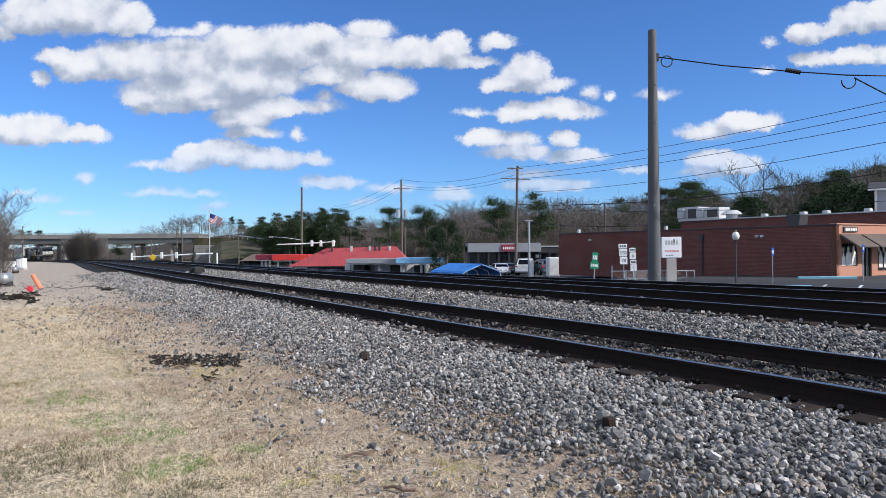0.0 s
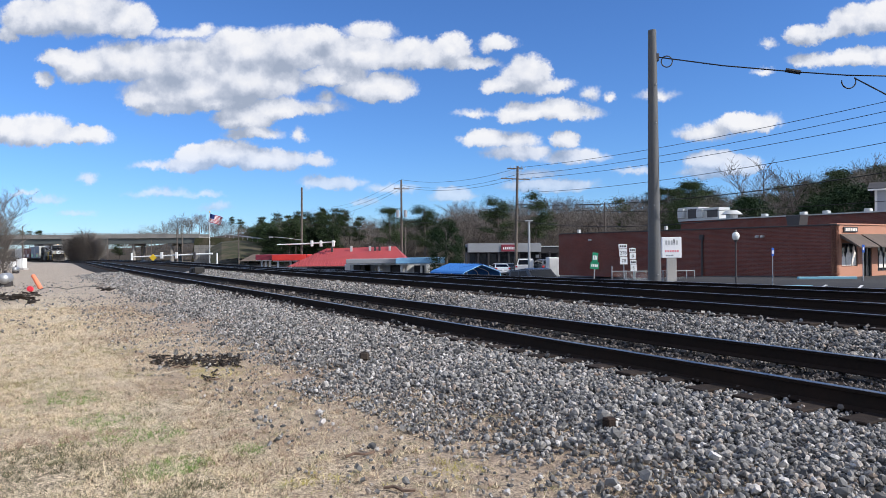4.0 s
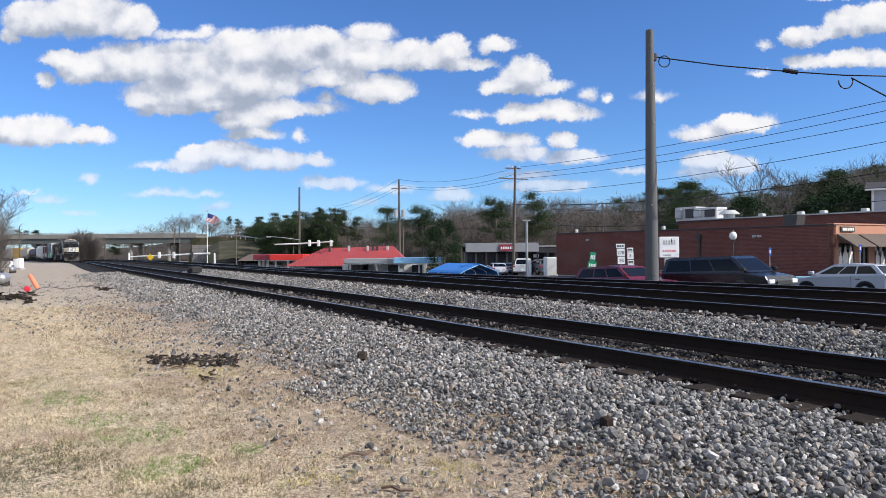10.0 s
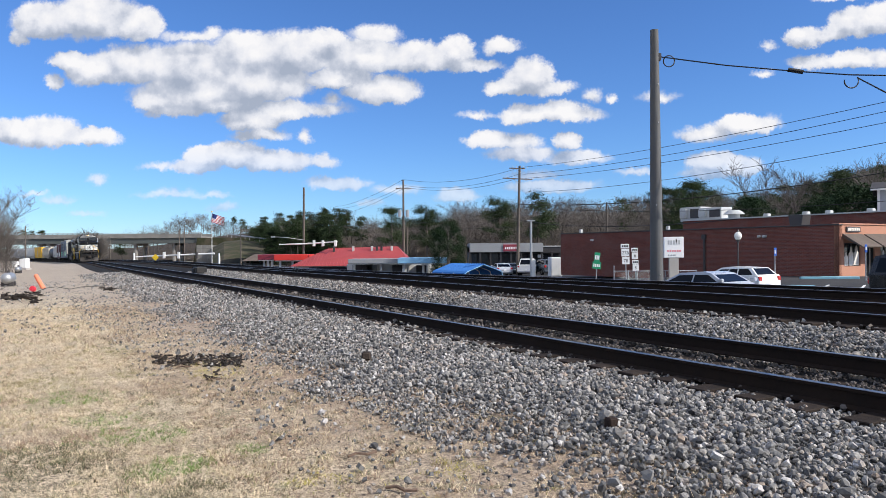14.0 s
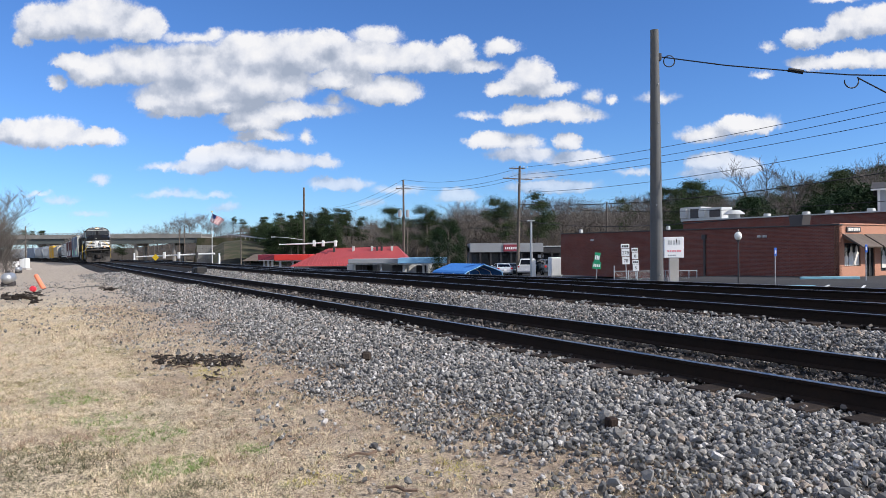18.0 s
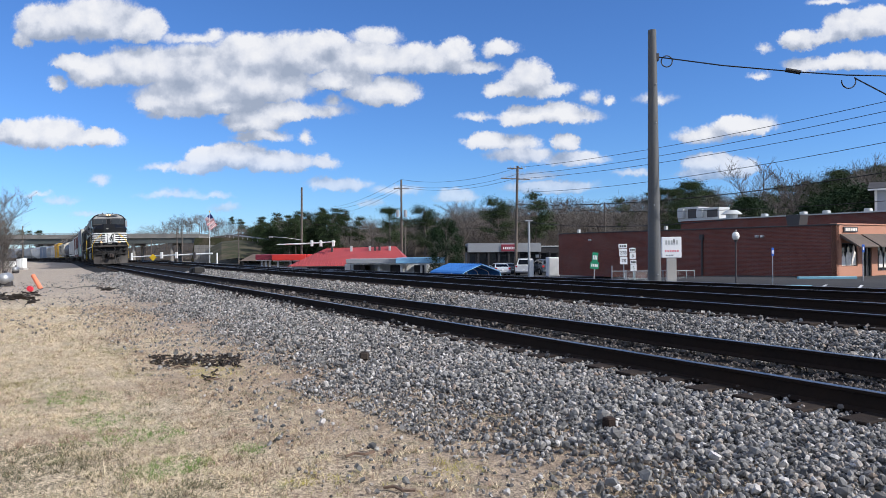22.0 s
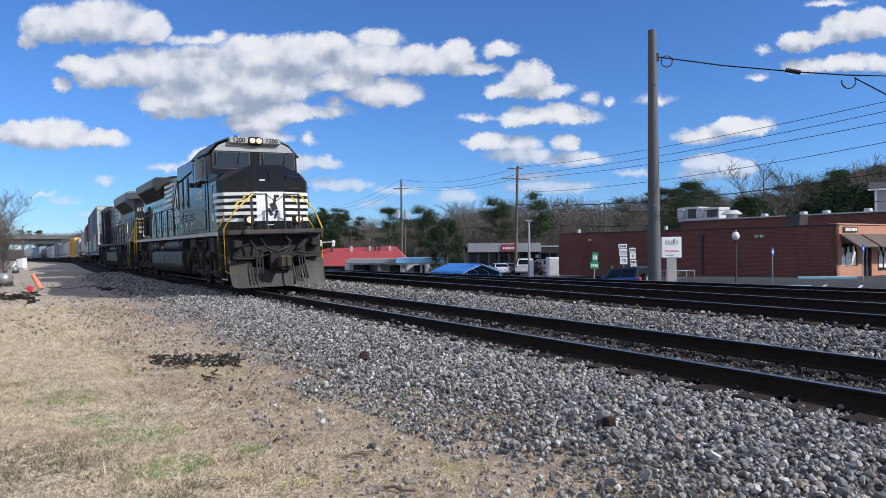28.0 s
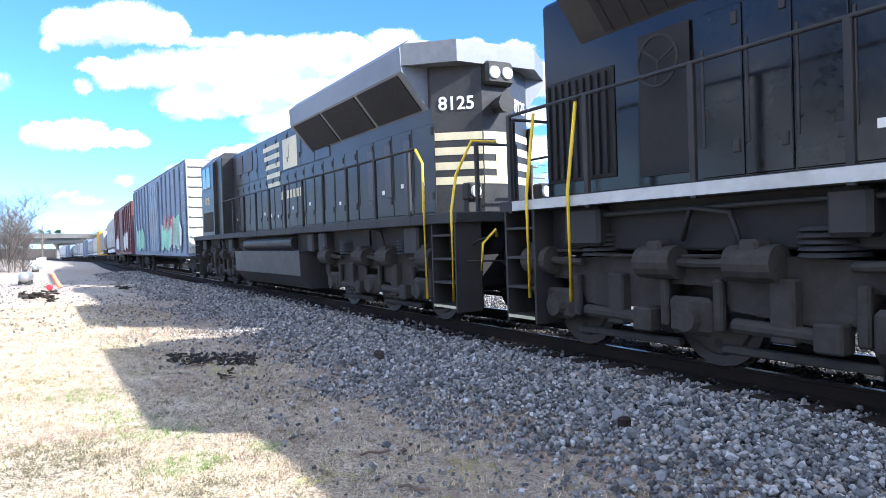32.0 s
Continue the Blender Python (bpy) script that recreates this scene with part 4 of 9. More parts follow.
M_BLUE = mat("blue tarp roof", (0.045, 0.17, 0.46), 0.85, 0, 8, 0.1, 0.8, 0.2, 0.05)
M_BLUEK = mat("sky blue canopy edge", (0.22, 0.45, 0.66), 0.5, 0, 8, 0.08, 0.6, 0.2, 0.03)
M_REDC = mat("red canopy paint", (0.62, 0.04, 0.03), 0.45, 0, 8, 0.08, 0.5, 0.2, 0.03)
M_SIDING = mat("grey lap siding", (0.36, 0.38, 0.42), 0.75, 0, 10, 0.08, 0.7, 0.2, 0.05)
M_SHINGLE = mat("dark roof shingle", (0.06, 0.058, 0.06), 0.9, 0, 14, 0.3, 0.7, 0.3, 0.2)
M_POLEGREY = mat("weathered grey pole", (0.10, 0.103, 0.105), 0.75, 0, 16, 0.15, 0.7, 0.35, 0.12, (0.09, 0.085, 0.08))
M_WIRE = mat("black cable", (0.012, 0.012, 0.012), 0.6, 0, 10, 0.1, 1, 0.1, 0.0)
M_STOPB = mat("faded blue wheel stop", (0.20, 0.42, 0.52), 0.8, 0, 12, 0.15, 2, 0.3, 0.1)
M_STOPY = mat("faded yellow wheel stop", (0.60, 0.52, 0.16), 0.8, 0, 12, 0.15, 2, 0.3, 0.1)
M_LINE = mat("white parking paint", (0.65, 0.65, 0.63), 0.8, 0, 20, 0.15, 1, 0.4, 0.0)
M_GLOBE = mat("milky lamp globe", (0.85, 0.83, 0.78), 0.3, 0, 6, 0.04, 1, 0.1, 0.0)
M_SLOPE = mat("green embankment", (0.05, 0.052, 0.028), 0.95, 0, 3, 0.5, 0.2, 0.9, 0.2, (0.13, 0.10, 0.075))
RIGHT = math.atan2(-AL.y, -AL.x)


def along(s, off, z=None):
    """The pose of a thing that lies along the tracks: x towards the tripod's right, y away."""
    p = at(s, off, ground_z(s, off) if z is None else z)
    return Matrix.Translation(p) @ Matrix.Rotation(RIGHT, 4, "Z")


def bars(parent, material, x0, x1, y, z0, z1, n, rows=1):
    """Writing too small to read: short bars."""
    rng = random.Random(int(abs(x0 * 97 + z0 * 31)) + n)
    h = (z1 - z0) / rows
    for r in range(rows):
        x = x0
        for i in range(n):
            w = (x1 - x0) / n
            boxpart("lettering", material, parent, x + w * 0.12, x + w * rng.uniform(0.7, 0.92), y - 0.012, y, z0 + h * (r + 0.15), z0 + h * (r + 0.85), 0)
            x += w


def wall_open(bm, x0, x1, z0, z1, holes, y0, y1):
    """A wall with openings that go right through it."""
    xs = sorted({x0, x1, *[h[0] for h in holes], *[h[1] for h in holes]})
    zs = sorted({z0, z1, *[h[2] for h in holes], *[h[3] for h in holes]})
    for a, b_ in zip(xs, xs[1:]):
        for c_, d in zip(zs, zs[1:]):
            if not any(h[0] <= a and b_ <= h[1] and h[2] <= c_ and d <= h[3] for h in holes):
                box(bm, a, b_, y0, y1, c_, d)


def brick_shop():
    t = thing("brick_shop", "long low brown brick shop with flat roof", "shop", along(47.5, 41, -1.15))
    L, D = 24.7, 13.0
    # courses laid proud and set back by a few millimetres
    bm = bmesh.new()
    box(bm, 0, L, 0, 0.3, 0, 3.6)
    part("long_wall", bm, M_BRICK, t)
    for nm, x0, x1, y0, y1 in (("back_wall", 0, L, D - 0.3, D), ("end_wall", 0, 0.3, 0.3, D - 0.3)):
        boxpart(nm, M_BRICK, t, x0, x1, y0, y1, 0, 3.6, 0)
    boxpart("flat_roof", M_COPING, t, 0.3, L - 0.3, 0.3, D - 0.3, 3.2, 3.35, 0)
    boxpart("coping", M_COPING, t, -0.06, L + 0.06, -0.06, 0.36, 3.6, 3.68, 0.01, "dark metal coping")
    # shop front on the end, turned to the sun
    fr = new("shop_front")
    fr.parent = t
    fr.matrix_basis = Matrix.Translation((L, 0, 0)) @ Matrix.Rotation(radians(90), 4, "Z")
    holes = [(0.55, 2.3, 1.15, 2.55), (2.9, 3.9, 0.1, 2.3), (4.6, 6.0, 0.8, 2.5), (6.4, 7.4, 0.1, 2.3)]
    bm = bmesh.new()
    wall_open(bm, 0, D, 0, 3.62, holes, 0.0, 0.3)
    part("front_wall", bm, M_LITBRICK, t, "orange-brown sunlit brick front", m=fr.matrix_basis.copy())
    for i, (a, b_, c_, d) in enumerate(holes):
        w = boxpart("shop_window" if c_ > 0.5 else "shop_door", M_SHOPGLASS, t, a, b_, 0.12, 0.16, c_, d, 0, "", fr.matrix_basis.copy())
        bm = bmesh.new()
        for x in (a, (a + b_) / 2 - 0.03, b_ - 0.06):
            box(bm, x, x + 0.06, 0.06, 0.12, c_, d)
        box(bm, a, b_, 0.06, 0.12, d - 0.06, d)
        part("window_frame", bm, M_COPING, w)
    for x, w, z, h in ((0.62, 0.4, 1.2, 0.8), (1.08, 0.52, 1.2, 1.15), (1.68, 0.5, 1.2, 1.2), (4.8, 0.45, 1.0, 1.1), (5.4, 0.45, 1.0, 1.0)):
        bm = bmesh.new()
        prism(bm, [(x, z), (x + w, z), (x + w, z + h * 0.62), (x + w * 0.72, z + h * 0.72), (x + w * 0.7, z + h * 0.92), (x + w * 0.5, z + h), (x + w * 0.3, z + h * 0.92), (x + w * 0.28, z + h * 0.72), (x, z + h * 0.62)], 0.03, 0.045, axis="y")
        part("poster", bm, M_POSTER, t, "pale cut-out poster in the shop window", fr.matrix_basis.copy())
    for a, b_ in ((0.35, 2.5), (2.75, 6.6), (7.0, 9.5)):
        bm = bmesh.new()
        prism(bm, [(0, 3.1), (-1.15, 2.35), (-1.15, 2.28), (0, 2.9)], a, b_)
        aw = part("awning", bm, M_AWN, t, "brown shingled awning", fr.matrix_basis.copy())
    sg = boxpart("shop_sign", M_COPING, t, 0.7, 2.2, -0.08, 0, 3.2, 3.52, 0.01, "dark sign board with raised pale letters", fr.matrix_basis.copy())
    bars(sg, M_POSTER, 0.8, 2.1, -0.085, 3.24, 3.48, 7)
    boxpart("cap_course", M_LITBRICK, t, -0.04, D, -0.06, 0.36, 3.63, 3.72, 0.01, "", fr.matrix_basis.copy())
    bpy.data.objects.remove(fr)
    # drain, lights, meter on the long wall
    dx = L * 0.62
    bm = bmesh.new()
    box(bm, dx - 0.06, dx + 0.06, -0.12, 0, 0, 2.9, 0.01)
    box(bm, dx - 0.16, dx + 0.16, -0.2, 0, 2.9, 3.25, 0.02)
    part("downspout", bm, M_COPING, t, "dark metal downspout with leader head")
    for x in (4.0, 12.6, L * 0.79, L * 0.805):
        boxpart("wall_light", M_ALU, t, x, x + 0.2, -0.22, 0, 2.95, 3.1, 0.02)
    for x in (1.3, 11.0):
        boxpart("roof_vent", M_ALU, t, x, x + 0.22, 1, 1.25, 3.3, 4.0, 0.03)
    # taller wing behind
    w = thing("brick_wing", "taller brick shop wing behind the parapet", "shop", along(46, 54.2, -1.15))
    boxpart("wing_wall", M_BRICK, w, 1, 26, 0, 8, 0, 4.85, 0)
    boxpart("parapet_cap", M_ALU, w, 0.9, 26.1, -0.1, 8.1, 4.85, 4.95, 0.01, "pale metal parapet cap")
    for x in (9.0, 12.5, 14.4, 17.6, 22.0):
        boxpart("roof_vent", M_ALU, w, x, x + 0.45, 0.6, 1.1, 4.95, 5.22, 0.05)
    for x0, x1, h, y in ((5.4, 7.8, 1.4, 1.5), (8.0, 10.5, 1.2, 1.0)):
        u_ = thing("rooftop_unit", "white rooftop air conditioning unit", "air conditioner", along(52 - x0, 54.2 + y, 3.72), "rooftop units")
        boxpart("cabinet", M_ALU, u_, 0, x1 - x0, 0, 1.6, 0.0, h, 0.03)
        boxpart("duct_hood", M_ALU, u_, 0.2, 0.9, -0.35, 0, 0.35, h - 0.15, 0.03)
        boxpart("grille", M_COPING, u_, 1.2, x1 - x0 - 0.15, -0.02, 0, 0.3, h - 0.2, 0)
        boxpart("kerb", M_COPING, u_, 0.1, x1 - x0 - 0.1, 0.1, 1.5, -0.25, 0, 0)
    v = thing("exhaust_fan", "white domed roof exhaust fan", "fan", along(40.0, 55.0, 3.72), "rooftop units")
    bm = bmesh.new()
    rod(bm, (0, 0, 0), (0, 0, 0.45), 0.5, 0.5, 16)
    part("curb", bm, M_ALU, v)
    bm = bmesh.new()
    rod(bm, (0, 0, 0.45), (0, 0, 0.8), 0.95, 0.5, 16)
    part("hood", bm, M_ALU, v)
    k = thing("kitchen_flue", "black flared roof ventilation box", "vent", along(29.2, 47, 2.2))
    bm = bmesh.new()
    prism(bm, [(-0.55, 1.25), (0.55, 1.25), (0.34, 0), (-0.34, 0)], 0, 1.0, axis="y")
    part("flue_box", bm, M_COPING, k)


def house():
    p = sight(1548, 385, 62)
    t = thing("house", "grey sided house with dark shingle roof", "house", Matrix.Translation((p.x, p.y, gz(p.x, p.y))) @ Matrix.Rotation(radians(-33), 4, "Z"))
    h = p.z + 2.5 - gz(p.x, p.y)
    boxpart("wall", M_SIDING, t, 0.1, 9, 0, 8, 0, h, 0)
    for i in range(int(h / 0.22)):
        boxpart("siding_board", M_SIDING, t, 0.08, 9, -0.025, 0, i * 0.22, i * 0.22 + 0.205, 0.006)
    bm = bmesh.new()
    prism(bm, [(-0.5, h - 0.1), (4, h + 0.7), (8.5, h - 0.1), (8.5, h + 0.1), (4, h + 0.95), (-0.5, h + 0.1)], -0.5, 9.5)
    part("roof", bm, M_SHINGLE, t)
    boxpart("gutter", M_DULLW, t, -0.5, 9.5, -0.62, -0.5, h - 0.12, h + 0.02, 0.01, "white eaves gutter")
    boxpart("corner_board", M_DULLW, t, 0.0, 0.2, -0.05, 0.0, 0, h, 0.01)


def strip_mall():
    z0 = gz(sight(890, 440, 88).x, 88)
    p = sight(828, 431, 88)
    q = sight(992, 431, 88)
    W = q.x - p.x
    t = thing("strip_mall", "low grey strip mall with dark shop fronts", "shop", Matrix.Translation((p.x, 88, z0)))
    h = p.z - z0
    boxpart("body", M_DARKW, t, 0, W, 1.5, 12, 0, h - 0.4, 0)
    boxpart("fascia", M_GREYF, t, 0, W * 0.79, 0, 12, h - 1.15, h, 0.02)
    boxpart("low_fascia", M_DARKW, t, W * 0.79, W, 0.4, 12, h - 1.3, h - 0.5, 0.02)
    boxpart("roof_cap", M_ALU, t, W * 0.79, W, 0.3, 12, h - 0.5, h - 0.38, 0.01)
    n = 9
    for i in range(n + 1):
        boxpart("column", M_DARKW, t, W * i / n - 0.1, W * i / n + 0.1, 0.1, 0.35, 0, h - 1.1, 0.01)
    for i in range(n):
        a = W * i / n
        boxpart("shop_window", M_SHOPGLASS, t, a + 0.3, a + W / n - 0.3, 1.4, 1.5, 0.4, h - 1.4, 0)
    s = boxpart("shop_sign", M_SIGNRED, t, W * 0.36, W * 0.53, -0.12, 0, h - 1.05, h - 0.18, 0.02, "maroon sign board with white letters")
    bars(s, M_SIGNW, W * 0.375, W * 0.515, -0.125, h - 0.85, h - 0.42, 7)
    boxpart("shop_sign", M_SIGNW, t, W * 0.74, W * 0.8, 0.9, 1.0, h - 1.9, h - 1.5, 0.02)


def red_roof():
    """Restaurant under a hipped roof of red metal."""
    d = 92
    e0, e1 = sight(508, 472, d), sight(726, 470, d)
    r0, r1 = sight(577, 440, d + 6), sight(700, 436, d + 6)
    z0 = gz(e0.x, d) - 0.3
    t = thing("restaurant", "low white restaurant with red standing-seam hip roof", "restaurant")
    bm = bmesh.new()
    a = [bm.verts.new(p) for p in ((e0.x, d, e0.z), (e1.x, d, e1.z), (e1.x, d + 12, e1.z), (e0.x, d + 12, e0.z))]
    b_ = [bm.verts.new(p) for p in ((r0.x, d + 6, r0.z), (r1.x, d + 6, r1.z))]
    for f in ((a[0], a[1], b_[1], b_[0]), (a[1], a[2], b_[1]), (a[2], a[3], b_[0], b_[1]), (a[3], a[0], b_[0]), (a[3], a[2], a[1], a[0])):
        bm.faces.new(f)
    part("roof", bm, M_REDROOF, t)
    n = 34
    for i in range(n + 1):
        k = i / n
        lo = Vector((e0.x + (e1.x - e0.x) * k, d, e0.z + (e1.z - e0.z) * k))
        x = lo.x
        if x < r0.x:
            f = (x - e0.x) / (r0.x - e0.x)
        elif x > r1.x:
            f = (e1.x - x) / (e1.x - r1.x)
        else:
            f = 1.0
        hi = Vector((x, d + 6 * f, lo.z + (r0.z - e0.z) * f))
        if f > 0.05:
            bm = bmesh.new()
            rod(bm, lo + Vector((0, 0, 0.03)), hi + Vector((0, 0, 0.03)), 0.045, None, 4)
            part("seam", bm, M_REDROOF, t)
    boxpart("wall", M_DULLW, t, e0.x + 0.8, e1.x - 0.8, d + 0.9, d + 11, z0, e0.z + 0.1, 0)
    boxpart("dark_glazing", M_SHOPGLASS, t, e0.x + 2.5, e1.x - 6, d + 0.82, d + 0.9, z0 + 0.9, e0.z - 0.15, 0)
    boxpart("ridge_cap", M_REDROOF, t, r0.x, r1.x, d + 5.85, d + 6.15, r0.z - 0.03, r0.z + 0.08, 0.02)
    for u in (588, 622, 655, 664, 672, 690):
        p = sight(u, 440, d + 5)
        boxpart("roof_vent", M_ALU if u % 4 else M_COPING, t, p.x - 0.15, p.x + 0.15, d + 4.6, d + 4.9, p.z - 0.6, p.z + 0.35, 0.03)
    # canopies beside it
    for u0, u1, v0, v1, d2, m_, nm, lab in ((481, 541, 451, 461, 96, M_REDC, "canopy", "flat bright red canopy on steel posts"), (612, 726, 459, 466, 80, M_GREYF, "canopy", "flat grey-blue canopy on posts"), (700, 790, 457, 466, 78, M_BLUEK, "canopy", "flat sky-blue canopy on posts"), (452, 482, 451, 460, 97, M_SIGNRED, "canopy", "flat dark red canopy on posts")):
        a, b2 = sight(u0, v0, d2), sight(u1, v1, d2)
        c = thing(nm, lab, "canopy", group="canopies beside the restaurant")
        g = gz(a.x, d2)
        boxpart("deck", m_, c, a.x, b2.x, d2, d2 + 5, b2.z, a.z, 0.03)
        boxpart("underside", M_DULLW, c, a.x + 0.1, b2.x - 0.1, d2 + 0.1, d2 + 4.9, b2.z - 0.12, b2.z, 0.01)
        for x in (a.x + 0.6, (a.x + b2.x) / 2, b2.x - 0.6):
            boxpart("post", M_DULLW, c, x - 0.12, x + 0.12, d2 + 1, d2 + 1.25, g, b2.z - 0.1, 0.01)
    a, b2 = sight(610, 468, 84), sight(760, 486, 84)
    boxpart("low_wall", M_DULLW, t, a.x, b2.x, 84, 84.3, gz(a.x, 84), a.z, 0.02)
    for u in (630, 648, 655, 742, 700):
        p = sight(u, 468, 83.9)
        boxpart("service_box", M_GREYF if u % 2 else M_COPING, t, p.x - 0.6, p.x + 0.6, 83.4, 84, gz(p.x, 84), p.z - 0.1 * (u % 3), 0.03)


def carport():
    d = 62
    a = sight(818, 484, d)
    g = gz(a.x, d)
    W, L = 4.9, 4.6
    t = thing("carport", "blue arched metal carport with open end", "carport", Matrix.Translation((a.x, d, g)) @ Matrix.Rotation(radians(41), 4, "Z"))
    top = sight(849, 467, 64).z - g
    prof = [(0, top - 1.05), (0.1, top - 0.78), (0.35, top - 0.62), (W / 2, top), (W - 0.35, top - 0.62), (W - 0.1, top - 0.78), (W, top - 1.05)]
    bm = bmesh.new()
    prism(bm, prof + [(x, z - 0.04) for x, z in reversed(prof)], -0.05, L, axis="y")
    bmesh.ops.recalc_face_normals(bm, faces=bm.faces)
    part("roof", bm, M_BLUE, t)
    for k in range(14):
        y = 0.15 + k * (L - 0.3) / 13
        for x0, x1 in ((0.35, W / 2), (W / 2, W - 0.35)):
            z0, z1 = (top - 0.62, top) if x0 < 1 else (top, top - 0.62)
            rodpart("roof_rib", M_BLUE, t, (x0, y, z0 + 0.01), (x1, y, z1 + 0.01), 0.02, None, 4)
    for y in (0, L / 3, 2 * L / 3, L):
        tubepart("hoop", M_BLUEK if y == 0 else M_DULLW, t, [(0, y, 0)] + [(x, y, z - 0.07) for x, z in prof] + [(W, y, 0)], 0.05)


def sign_plate(parent, p, w, h, face, ink=None, text="", n=3, tilt=0.0, name="plate"):
    m = Matrix.Translation(p) @ Matrix.Rotation(radians(tilt), 4, "Y")
    o = boxpart(name, face, parent, -w / 2, w / 2, -0.02, 0, -h / 2, h / 2, 0.004, "", m)
    if text:
        cu = bpy.data.curves.new("lettering", "FONT")
        cu.body, cu.size, cu.align_x, cu.align_y, cu.extrude = text, h * 0.62, "CENTER", "CENTER", 0.002
        tmp = bpy.data.objects.new("lettering", cu)
        me = bpy.data.meshes.new_from_object(tmp)
        bpy.data.objects.remove(tmp)
        d = new("lettering", me)
        me.materials.append(ink)
        d.parent = o
        d.matrix_basis = Matrix.Translation((0, -0.026, -h * 0.04)) @ Matrix.Rotation(radians(90), 4, "X")
    elif ink:
        bars(o, ink, -w * 0.4, w * 0.4, -0.022, -h * 0.3, h * 0.3, n, 1)
    return o


def signs():
    d = 50
    for u, v0, rows, lab in ((1102, 436, ((436, 8, None, "", 15), (447.5, 13, M_INK, "278", 14), (461.5, 13, M_INK, "78", 13)), "pair of white route shields on a steel post"), (1119, 442, ((442.5, 7, None, "", 11), (453, 12, M_INK, "8", 11), (464, 7, None, "", 11), (474, 12, M_INK, "5", 11)), "white state route markers on a steel post")):
        t = thing("route_sign", lab, "road sign", group="route signs")
        top, low = sight(u, v0 - 4, d), sight(u + 3, 497, d)
        rodpart("post", M_GALV, t, (low.x, d + 0.03, gz(low.x, d)), (top.x, d + 0.03, top.z), 0.035)
        for v, hh, ink, txt, ww in rows:
            p = sight(u + (v - v0) * 0.07, v, d)
            sign_plate(t, p, ww * d / 1225, hh * d / 1225, M_SIGNW, ink or M_INK, txt, 3)
    t = thing("direction_sign", "tilted green direction sign on a post", "road sign")
    p = sight(1053, 456, d)
    q = sight(1052, 470, d)
    g = gz(p.x, d)
    rodpart("post", M_GALV, t, (p.x - 0.1, d + 0.03, g), (p.x + 0.05, d + 0.03, p.z + 0.3), 0.04)
    a = sign_plate(t, p, 0.42, 0.72, M_SIGNG, M_SIGNW, "", 3, 6)
    b_ = sign_plate(t, q, 0.62, 0.5, M_SIGNG, M_SIGNW, "", 4, 6)
    # board of the local agency
    d = 44
    c = sight(1188, 438, d)
    g = gz(c.x, d)
    t = thing("notice_board", "white notice board with faded print on a pale pedestal", "sign")
    bd = boxpart("board", M_SIGNW, t, c.x - 0.62, c.x + 0.62, d - 0.1, d + 0.1, c.z - 0.66, c.z + 0.66, 0.02)
    bars(bd, M_ALU, c.x - 0.42, c.x + 0.42, d - 0.1, c.z + 0.12, c.z + 0.5, 5)
    bars(bd, M_PINK, c.x - 0.45, c.x + 0.45, d - 0.1, c.z - 0.32, c.z - 0.14, 6)
    bars(bd, M_GREYF, c.x - 0.4, c.x + 0.1, d - 0.1, c.z - 0.55, c.z - 0.45, 5)
    boxpart("dark_mark", M_INK, bd, c.x + 0.1, c.x + 0.17, d - 0.118, d - 0.113, c.z + 0.3, c.z + 0.52, 0)
    boxpart("pedestal", M_CONC, t, c.x - 0.3, c.x + 0.3, d - 0.08, d + 0.08, g, c.z - 0.66, 0.01)
    # globe lamp
    d = 38
    c = sight(1302, 418, d)
    t = thing("street_lamp", "black lamp post with milky acorn globe", "street lamp")
    g = gz(c.x, d)
    rodpart("post", M_COPING, t, (c.x, d, g), (c.x, d, c.z - 0.2), 0.055, 0.04)
    bm = bmesh.new()
    bmesh.ops.create_uvsphere(bm, u_segments=14, v_segments=9, radius=0.2, matrix=Matrix.Translation((c.x, d, c.z)) @ Matrix.Diagonal((1, 1, 1.2, 1)))
    part("globe", bm, M_GLOBE, t, smooth=True)
    rodpart("collar", M_COPING, t, (c.x, d, c.z - 0.34), (c.x, d, c.z - 0.2), 0.07, 0.12)
    rodpart("finial", M_COPING, t, (c.x, d, c.z + 0.22), (c.x, d, c.z + 0.36), 0.07, 0.015)
    # accessible parking signs
    for u, v, d in ((1367, 446, 36), (1527, 440, 37)):
        c = sight(u, v, d)
        t = thing("parking_sign", "small blue parking sign on a thin post", "sign", group="parking signs")
        rodpart("post", M_GALV, t, (c.x, d, gz(c.x, d)), (c.x, d, c.z + 0.2), 0.025)
        sign_plate(t, c + Vector((0, -0.03, 0)), 0.13, 0.42, M_SIGNB, M_SIGNW, "", 1)
    # kerb, wheel stops and bay lines of the car park
    for i, (u, v, m_, lab, ln) in enumerate(((1342, 501, M_CONC, "pale concrete kerb island at the car park", 3.4), (1372, 503, M_STOPY, "faded yellow concrete wheel stop", 1.5), (1408, 499, M_STOPB, "faded blue concrete wheel stop", 2.2), (1500, 493, M_STOPB, "faded blue concrete wheel stop", 2.0), (1540, 494, M_STOPB, "faded blue concrete wheel stop", 2.0))):
        p = sight(u, v, 36)
        t = thing("kerb_island" if i == 0 else "wheel_stop", lab, "kerb", Matrix.Translation((p.x, 36 if i < 3 else 39, gz(p.x, 36 if i < 3 else 39))) @ Matrix.Rotation(RIGHT + radians(50 if i > 1 else 62), 4, "Z"), "wheel stops")
        boxpart("block", m_, t, -ln / 2, ln / 2, -0.12, 0.12, -0.02, 0.14 if i else 0.16, 0.03)
    for i in range(9):
        p = at(20 - i * 1.7, 35 + i * 0.1)
